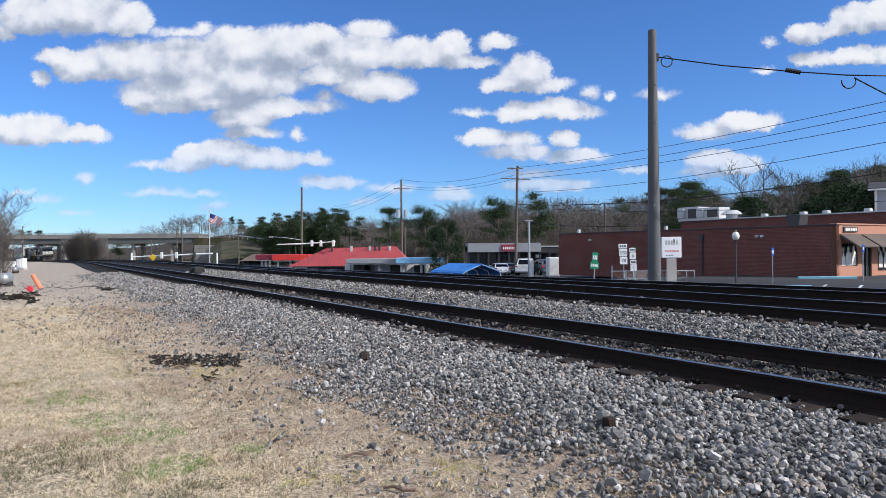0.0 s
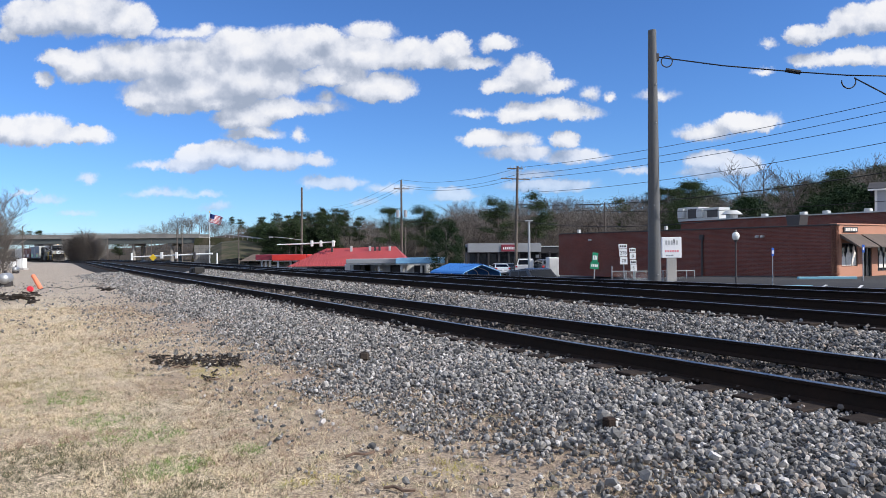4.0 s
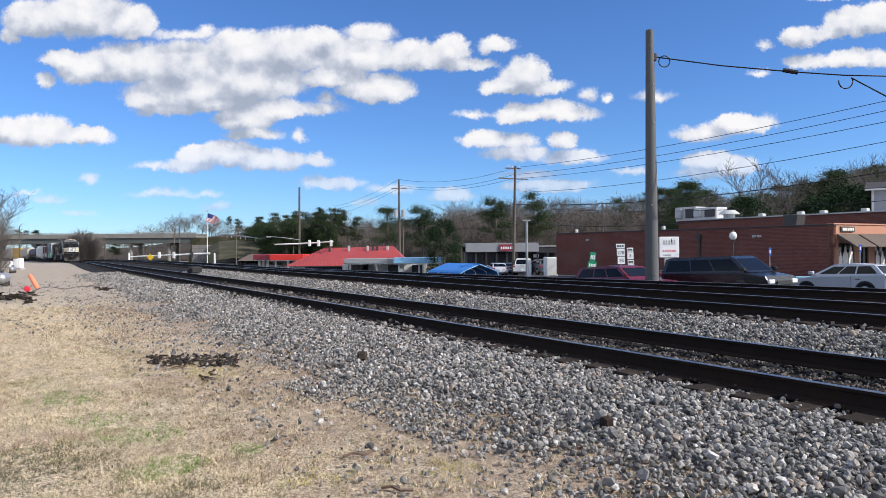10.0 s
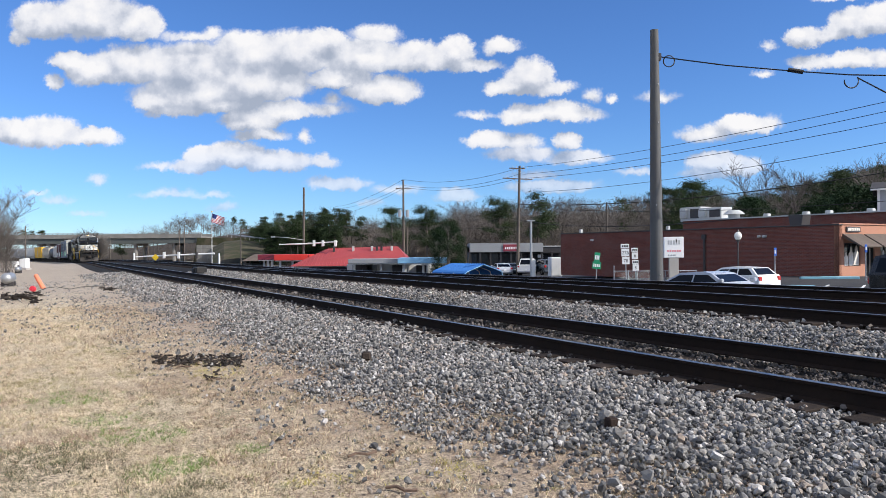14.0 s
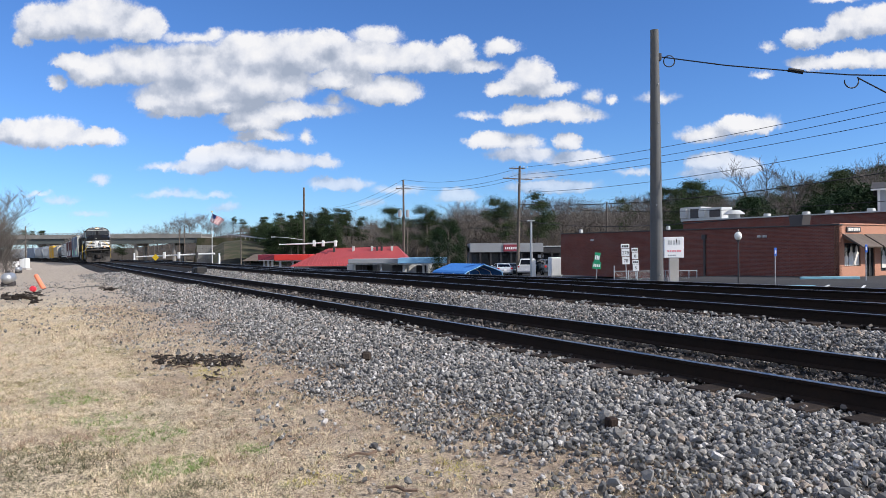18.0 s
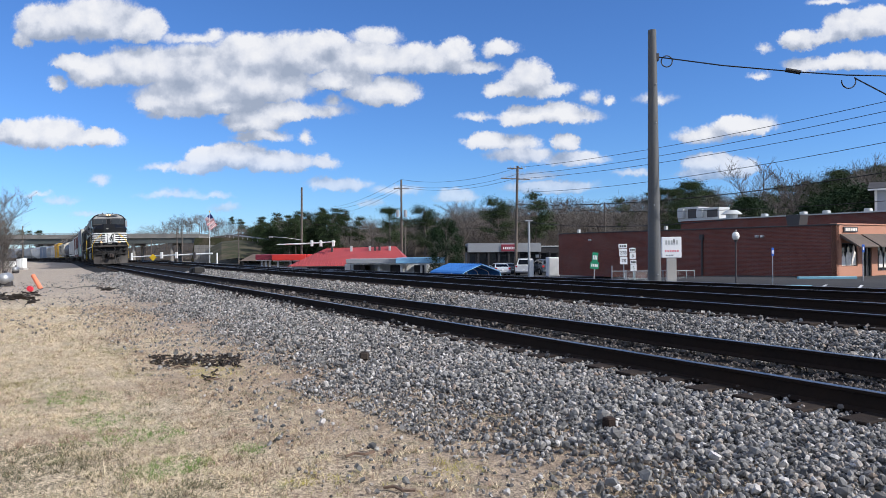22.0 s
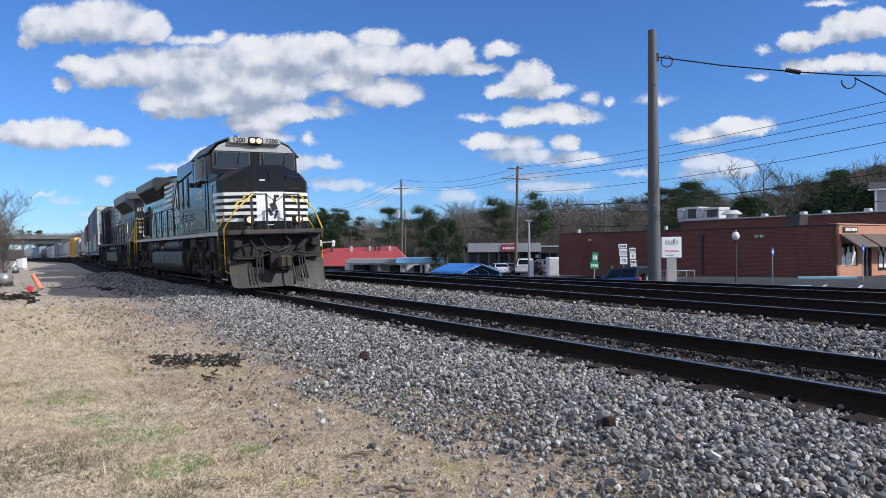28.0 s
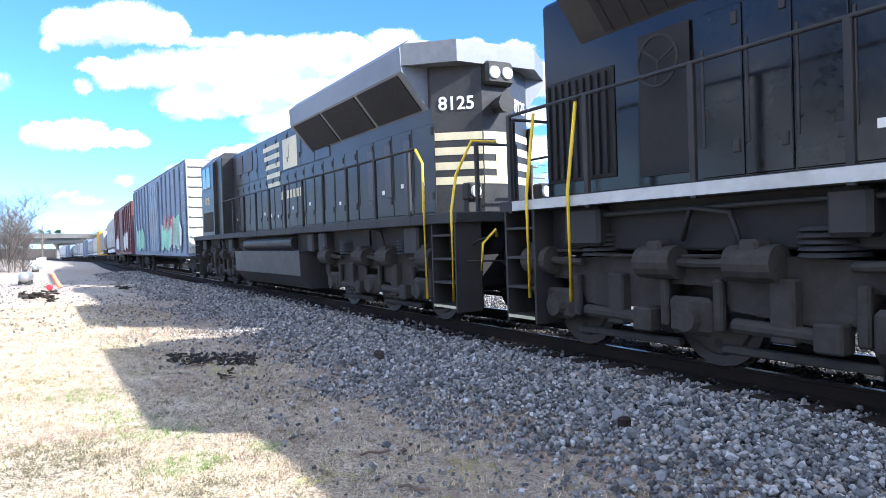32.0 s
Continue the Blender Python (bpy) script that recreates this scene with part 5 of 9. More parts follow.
        ob = boxpart("bay_line", M_LINE, None, -0.06, 0.06, -2.2, 2.2, 0, 0.012, 0, "", Matrix.Translation((p.x, p.y, gz(p.x, p.y) + 0.012)) @ Matrix.Rotation(RIGHT + radians(25), 4, "Z"))
        tagged(ob, "worn white parking bay line on asphalt", "road marking", "bay lines", "structure")


def fence():
    t = thing("chain_link_fence", "low galvanised chain-link fence by the signs", "fence")
    d = 44
    xs = [sight(u, 490, d).x for u in (1085, 1110, 1126, 1150, 1176, 1198, 1218, 1232)]
    g = gz(xs[3], d)
    top = sight(1150, 480, d).z
    for x in xs:
        rodpart("post", M_GALV, t, (x, d + 0.3, g), (x, d + 0.3, top + (0.05 if x != xs[0] else 0.35)), 0.03)
    rodpart("top_rail", M_GALV, t, (xs[0], d + 0.3, top), (xs[-1], d + 0.3, top), 0.022)
    n = 0
    x = xs[0]
    bm = bmesh.new()
    h = top - g
    while x < xs[-1] - 0.1:
        for sgn in (1, -1):
            a = Vector((x if sgn > 0 else x + h, d + 0.3, g))
            b_ = Vector((x + h if sgn > 0 else x, d + 0.3, top))
            if b_.x <= xs[-1] and a.x <= xs[-1]:
                rod(bm, a, b_, 0.003, None, 3)
        x += 0.16
    part("wire_mesh", bm, M_GALV, t)


def utility_pole(u, v, d, r, arms, label, lean=0.0, m_=None):
    top = sight(u, v, d)
    g = gz(top.x, d)
    h = top.z - g
    t = thing("utility_pole", label, "utility pole", Matrix.Translation((top.x - lean, d, g)), "utility poles")
    rodpart("pole", m_ or M_WOOD, t, (0, 0, -0.5), (lean, 0, h), r, r * 0.65, 12)
    for z, w, tilt in arms:
        bm = bmesh.new()
        box(bm, -w, w, -0.18, -0.08, -0.06, 0.06, 0.01, Matrix.Translation((lean * z / h, 0, h - z)) @ Matrix.Rotation(radians(tilt), 4, "Z"))
        arm = part("crossarm", bm, M_WOOD, t)
        for x in (-w * 0.92, -w * 0.45, w * 0.45, w * 0.92):
            p = Matrix.Rotation(radians(tilt), 4, "Z") @ Vector((x, -0.13, 0))
            rodpart("insulator", M_GALV, arm, (p.x + lean, p.y, h - z + 0.06), (p.x + lean, p.y, h - z + 0.28), 0.045, 0.03, 6)
        for s_ in (-1, 1):
            q = Matrix.Rotation(radians(tilt), 4, "Z") @ Vector((s_ * w * 0.55, -0.1, 0))
            rodpart("brace", M_GALV, arm, (lean, -0.1, h - z - 0.55), (q.x + lean, q.y, h - z - 0.04), 0.02, None, 5)
    return t, top


def wire(a, b_, sag, r=0.02, parent=None, label="thin black overhead cable strung between poles"):
    a, b_ = Vector(a), Vector(b_)
    pts = [a.lerp(b_, k / 14) - Vector((0, 0, sag * 4 * (k / 14) * (1 - k / 14))) for k in range(15)]
    o = tubepart("overhead_wire", M_WIRE, parent, pts, r, 4)
    return tagged(o, label, "cable", "overhead wires")


def poles():
    # stout grey pole beyond the siding
    d = 23.6
    top, low = sight(1154, 54, d), sight(1158.5, 497, d)
    g = gz(low.x, d)
    t = thing("utility_pole", "stout smooth grey pole beside the tracks", "utility pole")
    rodpart("pole", M_POLEGREY, t, (low.x, d, g - 0.3), (top.x, d, top.z), 0.235, 0.135, 24)
    for z, s_ in ((1.05, 1), (3.4, -1), (6.2, 1), (7.5, 1)):
        rodpart("bolt", M_GALV, t, (low.x + 0.05 * s_, d - 0.26 + z * 0.011, g + z), (low.x + 0.05 * s_, d - 0.20 + z * 0.011, g + z), 0.02, None, 6)
    hook = sight(1161, 101, d)
    boxpart("bracket", M_COPING, t, hook.x - 0.05, hook.x + 0.08, d - 0.1, d + 0.1, hook.z - 0.14, hook.z + 0.1, 0.01)
    # service cable with its slack loops
    e0, e1, e2 = sight(1163, 101, d), sight(1405, 127, d - 1.5), sight(1600, 135, d - 3)
    for pts in ([e0, e0.lerp(e1, 0.5) - Vector((0, 0, 0.05)), e1, e1.lerp(e2, 0.5) - Vector((0, 0, 0.04)), e2], [sight(1512, 138, d - 2.2), sight(1640, 205, d - 3.5)]):
        tubepart("service_cable", M_WIRE, t, pts, 0.022, 5, "thin black service cable")
    rodpart("splice_sleeve", M_WIRE, t, sight(1390, 124, d - 1.4), sight(1417, 128.5, d - 1.55), 0.07, None, 8)
    for u, v, dd, rr in ((1180, 109, d, 0.19), (1502, 144, d - 2.1, 0.22)):
        c = sight(u, v, dd)
        tubepart("cable_loop", M_WIRE, t, [c + Vector((math.cos(a) * rr, 0, math.sin(a) * rr * (1.0 if u < 1200 else 1.0))) for a in [k * math.tau / 16 * (1 if u < 1200 else 0.62) + (0 if u < 1200 else math.pi * 0.95) for k in range(17)]], 0.02, 5)
    t2, p2 = utility_pole(916, 294, 80, 0.2, ((0.3, 1.0, 20), (1.5, 2.0, 28)), "tall brown wooden pole with two crossarms", 0.35)
    t3, p3 = utility_pole(710, 319, 104, 0.2, ((1.3, 1.2, 20),), "wooden pole with transformers and a crossarm", 0.0)
    t4, p4 = utility_pole(534, 332, 97, 0.2, (), "plain weathered wooden pole", 0.15)
    for x in (-0.55, 0.6):
        c = p3 + Vector((x, -0.2, -5.6))
        rodpart("transformer", M_GALV, t3, c - p3 + Vector((0, 0, p3.z - gz(p3.x, 104))), c - p3 + Vector((0, 0, p3.z - gz(p3.x, 104) + 1.1)), 0.28, None, 10, "grey transformer can")
    for u, v, d in ((717, 402, 112), (1070, 358, 92), (422, 404, 118), (322, 400, 120), (313, 405, 125), (40, 400, 140), (190, 420, 165), (268, 425, 165)):
        utility_pole(u, v, d, 0.13, ((0.5, 0.8, 10),) if u == 422 else (), "slim wooden pole in the distance")
    # spans
    for v0, u1, v1, sg in ((297, 1700, 150, 1.2), (309, 1700, 168, 1.2), (316, 1700, 190, 1.2), (340, 1700, 226, 1.4)):
        wire(sight(914 + (v0 - 297) * 0.6, v0, 79.8), sight(u1, v1, 34), sg * 0.45, 0.018)
    for v0, u1, v1, sg, r in ((362, 1700, 282, 1.0, 0.038), (366, 1700, 345, 0.8, 0.022), (390, 1300, 388, 0.6, 0.03)):
        wire(sight(914, v0, 79.8), sight(u1, v1, 45), sg, r)
    for v0, v1 in ((298, 318), (309, 328), (316, 331), (360, 392), (366, 402), (372, 420)):
        wire(sight(914, v0, 79.8), sight(710, v1, 103.8), 0.9, 0.018)
    for v0, v1 in ((318, 366), (330, 370), (334, 380)):
        wire(sight(710, v0, 103.8), sight(590, v1, 190), 0.8, 0.022)
    wire(sight(534, 395, 96.9), sight(914, 402, 79.8), 0.5, 0.02)
    # guy wire and slim steel post by the mall
    wire(sight(914, 375, 79.8), sight(1002, 490, 74), 0.0, 0.02)
    t = thing("light_pole", "slim galvanised steel light pole", "street lamp")
    a = sight(936, 392, 62)
    rodpart("pole", M_GALV, t, (a.x, 62, gz(a.x, 62)), (a.x, 62, a.z), 0.13, 0.1, 10)
    boxpart("lamp_head", M_GALV, t, a.x - 0.35, a.x + 0.35, 61.8, 62.2, a.z, a.z + 0.12, 0.03)
    boxpart("base", M_DULLW, t, a.x + 0.0, a.x + 0.35, 61.7, 62, gz(a.x, 62), gz(a.x, 62) + 1.7, 0.02)
    # signal mast arm off the wooden pole, and a street light
    s = thing("traffic_signal", "white mast arm with traffic signals", "traffic signal")
    a, b_ = sight(490, 433, 96), sight(594, 428, 96)
    rodpart("arm", M_DULLW, s, sight(534, 432, 96.7), b_, 0.11, 0.07)
    rodpart("stub", M_DULLW, s, a, sight(534, 432, 96.7), 0.06, 0.1)
    for u in (590, 568, 552):
        p = sight(u, 431, 95.8)
        boxpart("signal_head", M_DULLW, s, p.x - 0.17, p.x + 0.17, 95.6, 95.95, p.z - 0.42, p.z + 0.42, 0.03)
    s = thing("street_lamp", "cobra-head street lamp on a pole arm", "street lamp")
    tubepart("arm", M_GALV, s, [sight(534, 425, 96.8), sight(505, 421, 96), sight(482, 419.5, 95)], 0.045)
    p = sight(481, 420, 95)
    boxpart("lamp_head", M_GALV, s, p.x - 0.4, p.x + 0.15, 94.8, 95.2, p.z - 0.08, p.z + 0.1, 0.04)


def bridge():
    M_CONC = mat("weathered bridge concrete", (0.24, 0.23, 0.21), 0.9, 0, 12, 0.2, 0.25, 0.6, 0.2, (0.13, 0.125, 0.115))
    t = thing("overpass", "concrete highway overpass on round piers", "bridge")
    d = 300.0
    a, b_ = sight(-60, 415, d), sight(352, 417, d)
    z1, z0 = sight(150, 415, d).z, sight(150, 432, d).z
    g = -5.0
    boxpart("girder", mat("weathered green-grey girder", (0.085, 0.095, 0.09), 0.8, 0, 4, 0.2, 0.1, 0.4, 0.05), t, a.x, b_.x, d + 0.5, d + 13.5, z0, z0 + 2.3, 0.02)
    boxpart("deck", M_CONC, t, a.x, b_.x, d, d + 14, z0 + 2.3, z0 + 2.9, 0.03)
    boxpart("barrier", M_CONC, t, a.x, b_.x, d + 0.1, d + 0.5, z0 + 2.9, z1, 0.03)
    boxpart("barrier", M_CONC, t, a.x, b_.x, d + 13.5, d + 13.9, z0 + 2.9, z1, 0.03)
    n = 46
    for i in range(n):
        x = a.x + (b_.x - a.x) * (i + 0.5) / n
        boxpart("railing_post", M_CONC, t, x - 0.12, x + 0.12, d + 0.05, d + 0.1, z0 + 2.9, z1 + 0.35, 0.01)
    rodpart("top_rail", M_GALV, t, (a.x, d + 0.2, z1 + 0.4), (b_.x, d + 0.2, z1 + 0.4), 0.09, None, 5)
    for u in (-20, 62, 78, 110, 232, 300):
        x = sight(u, 440, d).x
        for y in (2.5, 11.5):
            rodpart("pier", M_CONC, t, (x, d + y, g), (x, d + y, z0 - 0.9), 0.75, None, 14)
        boxpart("pier_cap", M_CONC, t, x - 0.9, x + 0.9, d + 1, d + 13, z0 - 0.9, z0, 0.03)
    # abutment and approach
    x0, x1 = sight(345, 440, d).x, sight(430, 440, d).x
    w = thing("abutment", "pale block retaining wall of the overpass", "retaining wall")
    for r in range(5):
        for c in range(9):
            xa = x0 + (x1 - x0) * c / 9
            boxpart("wall_panel", M_CONC, w, xa + 0.03, xa + (x1 - x0) / 9 - 0.03, d - 1.0 + (r % 2) * 0.01, d, g + 1 + r * 1.55, g + 1 + r * 1.55 + 1.5, 0.02)
    bm = bmesh.new()
    # grassy approach bank
    prism(bm, [(x0 - 2, g), (sight(560, 440, 260).x, g), (sight(540, 440, 260).x, z0 + 1.5), (x1, z0 + 2.3), (x0, z0 + 2.3)], d, d + 30, axis="y")
    rows = [[bm.verts.new(sight(u, v + dv, dd)) for u, v in ((372, 440), (392, 430), (420, 427), (455, 429), (490, 432), (530, 440), (560, 452))] for dd, dv in ((226, 30), (240, 14), (262, 0), (300, -2))]
    for ra, rb in zip(rows, rows[1:]):
        for i in range(6):
            bm.faces.new((ra[i], ra[i + 1], rb[i + 1], rb[i]))
    tagged(part("embankment", bm, M_SLOPE), "grassy road embankment beside the overpass", "embankment", kind="structure")
    rail = thing("guard_rail", "long white guard rail on the embankment", "guard rail")
    p0, p1 = sight(395, 414, 290), sight(500, 427, 240)
    rodpart("beam", M_GALV, rail, p0, p1, 0.22, None, 6)
    for k in range(12):
        p = p0.lerp(p1, (k + 0.5) / 12)
        rodpart("post", M_GALV, rail, p - Vector((0, 0, 1.3)), p, 0.1, None, 5)


def left_bits():
    # flagpole
    d = 122
    top, low = sight(371, 376, d), sight(371, 470, d)
    f = thing("flagpole", "tall white flagpole with gilt ball", "flagpole")
    rodpart("pole", M_DULLW, f, (low.x, d, gz(low.x, d)), (top.x, d, top.z), 0.09, 0.05)
    bm = bmesh.new()
    bmesh.ops.create_uvsphere(bm, u_segments=8, v_segments=6, radius=0.13, matrix=Matrix.Translation((top.x, d, top.z + 0.1)))
    part("ball", bm, M_YELLOW, f)
    # long white gate arm over the road with signals
    d = 118
    g = thing("signal_gantry", "long white traffic signal arm across the road", "traffic signal")
    a, b_ = sight(236, 455, d), sight(376, 449, d)
    rodpart("arm", M_DULLW, g, a, b_, 0.10, 0.16)
    for u in (384, 233):
        p = sight(u, 448, d)
        rodpart("mast", M_DULLW, g, (p.x, d, gz(p.x, d) - 0.5), (p.x, d, p.z), 0.2, 0.15)
    for u in (286, 312, 344):
        p = sight(u, 452, d - 0.3)
        boxpart("signal_head", M_DULLW if u != 344 else M_COPING, g, p.x - 0.2, p.x + 0.2, d - 0.4, d - 0.1, p.z - 0.55, p.z + 0.55, 0.03)
    p = sight(271, 457, 110)
    s = thing("warning_sign", "yellow diamond warning sign on a post", "road sign")
    rodpart("post", M_GALV, s, (p.x, 110, gz(p.x, 110) - 0.3), (p.x, 110, p.z), 0.05)
    boxpart("plate", M_YELLOW, s, -0.4, 0.4, -0.03, 0, -0.4, 0.4, 0.01, "", Matrix.Translation((p.x, 109.95, p.z + 0.1)) @ Matrix.Rotation(radians(45), 4, "Y"))
    # pavilion
    d = 128
    a, b_ = sight(430, 462, d), sight(476, 450, d)
    g0 = gz(a.x, d) - 0.3
    pv = thing("pavilion", "small wooden pavilion with shingle roof", "pavilion")
    cx = (a.x + b_.x) / 2
    bm = bmesh.new()
    w = (b_.x - a.x) / 2
    r = bmesh.ops.create_cone(bm, cap_ends=True, segments=4, radius1=w * 1.42, radius2=w * 0.3, depth=b_.z - a.z, matrix=Matrix.Translation((cx, d, (a.z + b_.z) / 2)) @ Matrix.Rotation(radians(45), 4, "Z"))
    part("roof", bm, M_AWN, pv)
    for sx in (-0.8, 0.8):
        for sy in (-1.5, 1.5):
            boxpart("post", M_WOOD, pv, cx + sx * w - 0.12, cx + sx * w + 0.12, d + sy - 0.12, d + sy + 0.12, g0, a.z, 0.01)
    # dark turnout machine and white relay cases
    p = at(42, 8.75)
    sm = thing("switch_machine", "dark weathered turnout switch machine between the tracks", "switch machine", along(42, 8.75, ground_z(42, 8.75)))
    boxpart("motor_case", M_FRAME, sm, -0.55, 0.55, -0.3, 0.3, 0.05, 0.42, 0.05)
    boxpart("gear_case", M_FRAME, sm, -0.35, 0.2, -0.4, -0.1, 0.05, 0.34, 0.04)
    boxpart("head_tie", M_TIE, sm, -0.8, 0.8, -0.5, 0.6, -0.1, 0.05, 0.01)
    rodpart("throw_rod", M_STEEL, sm, (0.2, 0.3, 0.1), (0.2, 1.3, 0.1), 0.025)
    for u, v, d, w, h in ((36, 462, 66, 0.2, 0.42), (42, 464, 64, 0.12, 0.45), (22, 461, 75, 0.22, 0.3)):
        p = sight(u, v, d)
        g0 = gz(p.x, d)
        c = thing("relay_case", "white metal relay case beside the tracks", "signal cabinet", Matrix.Translation((p.x, d, g0)), "relay cases")
        boxpart("case", M_DULLW, c, -w, w, -0.3, 0.3, 0.15, 0.15 + 2 * h, 0.02)
        boxpart("footing", M_CONC, c, -w - 0.1, w + 0.1, -0.4, 0.4, -0.1, 0.15, 0.01)
        boxpart("door", M_DULLW, c, -w + 0.05, w - 0.05, -0.32, -0.3, 0.22, 2 * h, 0.005)
    # gas tanks
    for u, v, d, r in ((7, 489, 31, 0.245), (26, 467, 50, 0.18)):
        p = sight(u, v, d)
        k = thing("gas_tank", "silver-grey gas tank lying on skids", "tank", Matrix.Translation((p.x, d, gz(p.x, d) + r + 0.12)) @ Matrix.Rotation(radians(25), 4, "Z"), "gas tanks")
        bm = bmesh.new()
        bmesh.ops.create_uvsphere(bm, u_segments=20, v_segments=14, radius=r)
        for v_ in bm.verts:
            if v_.co.y > 0.001:
                v_.co.y += 1.1
        part("shell", bm, M_GALV, k, smooth=True)
        boxpart("skid", M_COPING, k, -r, r, 0.1, 0.25, -r - 0.12, -r + 0.08, 0.01)
        boxpart("skid", M_COPING, k, -r, r, 0.8, 0.95, -r - 0.12, -r + 0.08, 0.01)
        rodpart("valve", M_COPING, k, (0, 0.5, r - 0.02), (0, 0.5, r + 0.1), 0.07)
    # orange channeliser and its red base ball
    p = sight(68, 503, 29)
    g0 = gz(p.x, 29)
    c = thing("traffic_channeliser", "faded orange plastic traffic tube leaning over", "traffic cone", Matrix.Translation((p.x + 0.1, 29, g0)) @ Matrix.Rotation(radians(-30), 4, "Y"))
    M_OR = mat("faded orange plastic", (0.78, 0.22, 0.11), 0.6, 0, 14, 0.1, 2, 0.25, 0.05)
    rodpart("tube", M_OR, c, (0, 0, 0), (0, 0, 0.66), 0.095, 0.085, 14)
    rodpart("cap", M_OR, c, (0, 0, 0.66), (0, 0, 0.69), 0.07, 0.05, 12)
    p = sight(53, 512, 27)
    g0 = gz(p.x, 27)
    r = thing("marker_lantern", "red reflective marker lamp lying on the ground", "lamp", Matrix.Translation((p.x, 27, g0 + 0.13)) @ Matrix.Rotation(radians(70), 4, "X"))
    rodpart("lens", mat("red lens", (0.65, 0.03, 0.05), 0.3, 0, 10, 0.1, 1, 0.1, 0.0), r, (0, 0, -0.05), (0, 0, 0.06), 0.115, 0.1, 16)
    rodpart("rim", M_OR, r, (0, 0, -0.09), (0, 0, -0.05), 0.1, 0.115, 16)
    # hose lying about
    h = tubepart("rubber_hose", M_WIRE, None, [sight(u, v, 1225 * 1.52 / (v - 444.5)) for u, v in ((62, 516), (78, 510), (95, 508), (120, 512), (140, 508), (170, 507), (196, 510))], 0.011)
    tagged(h, "thin black hose lying on bare soil", "hose")


def debris():
    rng = random.Random(21)
    M_RUB = mat("black bark and rubber scraps", (0.03, 0.025, 0.022), 0.9, 0, 20, 0.5, 3, 0.5, 0.4, (0.15, 0.115, 0.09))
    M_STICK = mat("broken weathered wood", (0.16, 0.11, 0.08), 0.9, 0, 18, 0.35, 3, 0.4, 0.4)

    def on_ground(u, v):
        d = 12.0
        for _ in range(12):
            p = sight(u, v, d)
            d *= (EYE_Z - gz(p.x, p.y)) / max(0.05, EYE_Z - p.z)
        p = sight(u, v, d)
        p.z = gz(p.x, p.y)
        return p

    for u0, u1, v0, v1, n, sz, lab in ((268, 425, 630, 650, 130, 0.085, "heap of dark torn bark strips on dead grass"), (2, 62, 523, 533, 26, 0.3, "dark torn cloth and scraps on soil"), (178, 200, 511, 518, 10, 0.2, "dark clod of soil by the tracks"), (48, 60, 534, 538, 6, 0.15, "dark scraps on bare soil"), (350, 385, 655, 676, 8, 0.06, "few dark chips in the grass")):
        t = thing("debris_pile", lab, "debris", group="debris on the lawn")
        for i in range(n):
            p = on_ground(rng.uniform(u0, u1), rng.uniform(v0, v1))
            m = Matrix.Translation(p + Vector((0, 0, rng.uniform(0, sz * 0.3)))) @ Euler((rng.uniform(-0.4, 0.4), rng.uniform(-0.4, 0.4), rng.uniform(0, 6.3))).to_matrix().to_4x4()
            bm = bmesh.new()
            L = sz * rng.uniform(0.4, 1.3)
            vs = box(bm, -L, L, -sz * 0.16, sz * 0.16, -0.012, 0.012, 0)
            bmesh.ops.subdivide_edges(bm, edges=[e for e in bm.edges if abs(e.verts[0].co.x - e.verts[1].co.x) > L], cuts=3)
            for v_ in bm.verts:
                v_.co += Vector((rng.uniform(-1, 1), rng.uniform(-1, 1), rng.uniform(-1, 1))) * sz * 0.12
            part("scrap", bm, M_RUB, t, m=m)
    for u, v, L, a in ((638, 810, 0.11, 20), (706, 873, 0.11, -25), (378, 675, 0.07, 10), (690, 806, 0.04, 80), (322, 653, 0.1, 5)):
        p = on_ground(u, v)
        t = thing("broken_stick", "short piece of broken weathered wood in grass", "stick", Matrix.Translation(p + Vector((0, 0, 0.018))) @ Matrix.Rotation(radians(a), 4, "Z"), "broken sticks")
        bm = bmesh.new()
        tube(bm, [(-L, 0, 0), (-L * 0.4, 0.02, 0.012), (L * 0.3, -0.01, 0.006), (L, 0.015, 0.01)], 0.011, 5)
        part("wood", bm, M_STICK, t)
    p = on_ground(1078, 762)
    t = thing("rust_block", "rusty dark iron block lying on the ballast", "scrap", Matrix.Translation(p + Vector((0, 0, 0.06))) @ Matrix.Rotation(0.5, 4, "Z"))
    boxpart("block", mat("rusty iron", (0.035, 0.024, 0.02), 0.9, 0, 22, 0.4, 4, 0.5, 0.4), t, -0.045, 0.045, -0.04, 0.04, -0.05, 0.045, 0.012)
    p = on_ground(645, 640)
    t = thing("rust_block", "dark lump of iron lying on the ballast", "scrap", Matrix.Translation(p + Vector((0, 0, 0.08))))
    boxpart("block", M_RUB, t, -0.06, 0.06, -0.05, 0.05, -0.06, 0.05, 0.02)


brick_shop()
house()
strip_mall()
red_roof()
carport()
signs()
fence()
poles()
bridge()
left_bits()
debris()
M_LENS = glow("lit headlamp lens", (1.0, 0.66, 0.38), 0.8)
# Near-black steel: shade of the underframe and recesses is put into its colour.
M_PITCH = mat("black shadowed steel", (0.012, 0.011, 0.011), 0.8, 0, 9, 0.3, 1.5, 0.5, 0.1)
M_LENSOFF = mat("clear lamp glass", (0.6, 0.6, 0.58), 0.15, 0, 8, 0.1, 1, 0.1, 0.0)
M_WHEEL = mat("dark steel wheel", (0.06, 0.05, 0.045), 0.6, 0.4, 10, 0.25, 1.5, 0.4, 0.1, (0.035, 0.028, 0.024))
M_PLOW = mat("scuffed pilot plow", (0.032, 0.027, 0.024), 0.7, 0, 6, 0.35, 1.0, 0.5, 0.15, (0.10, 0.08, 0.062))
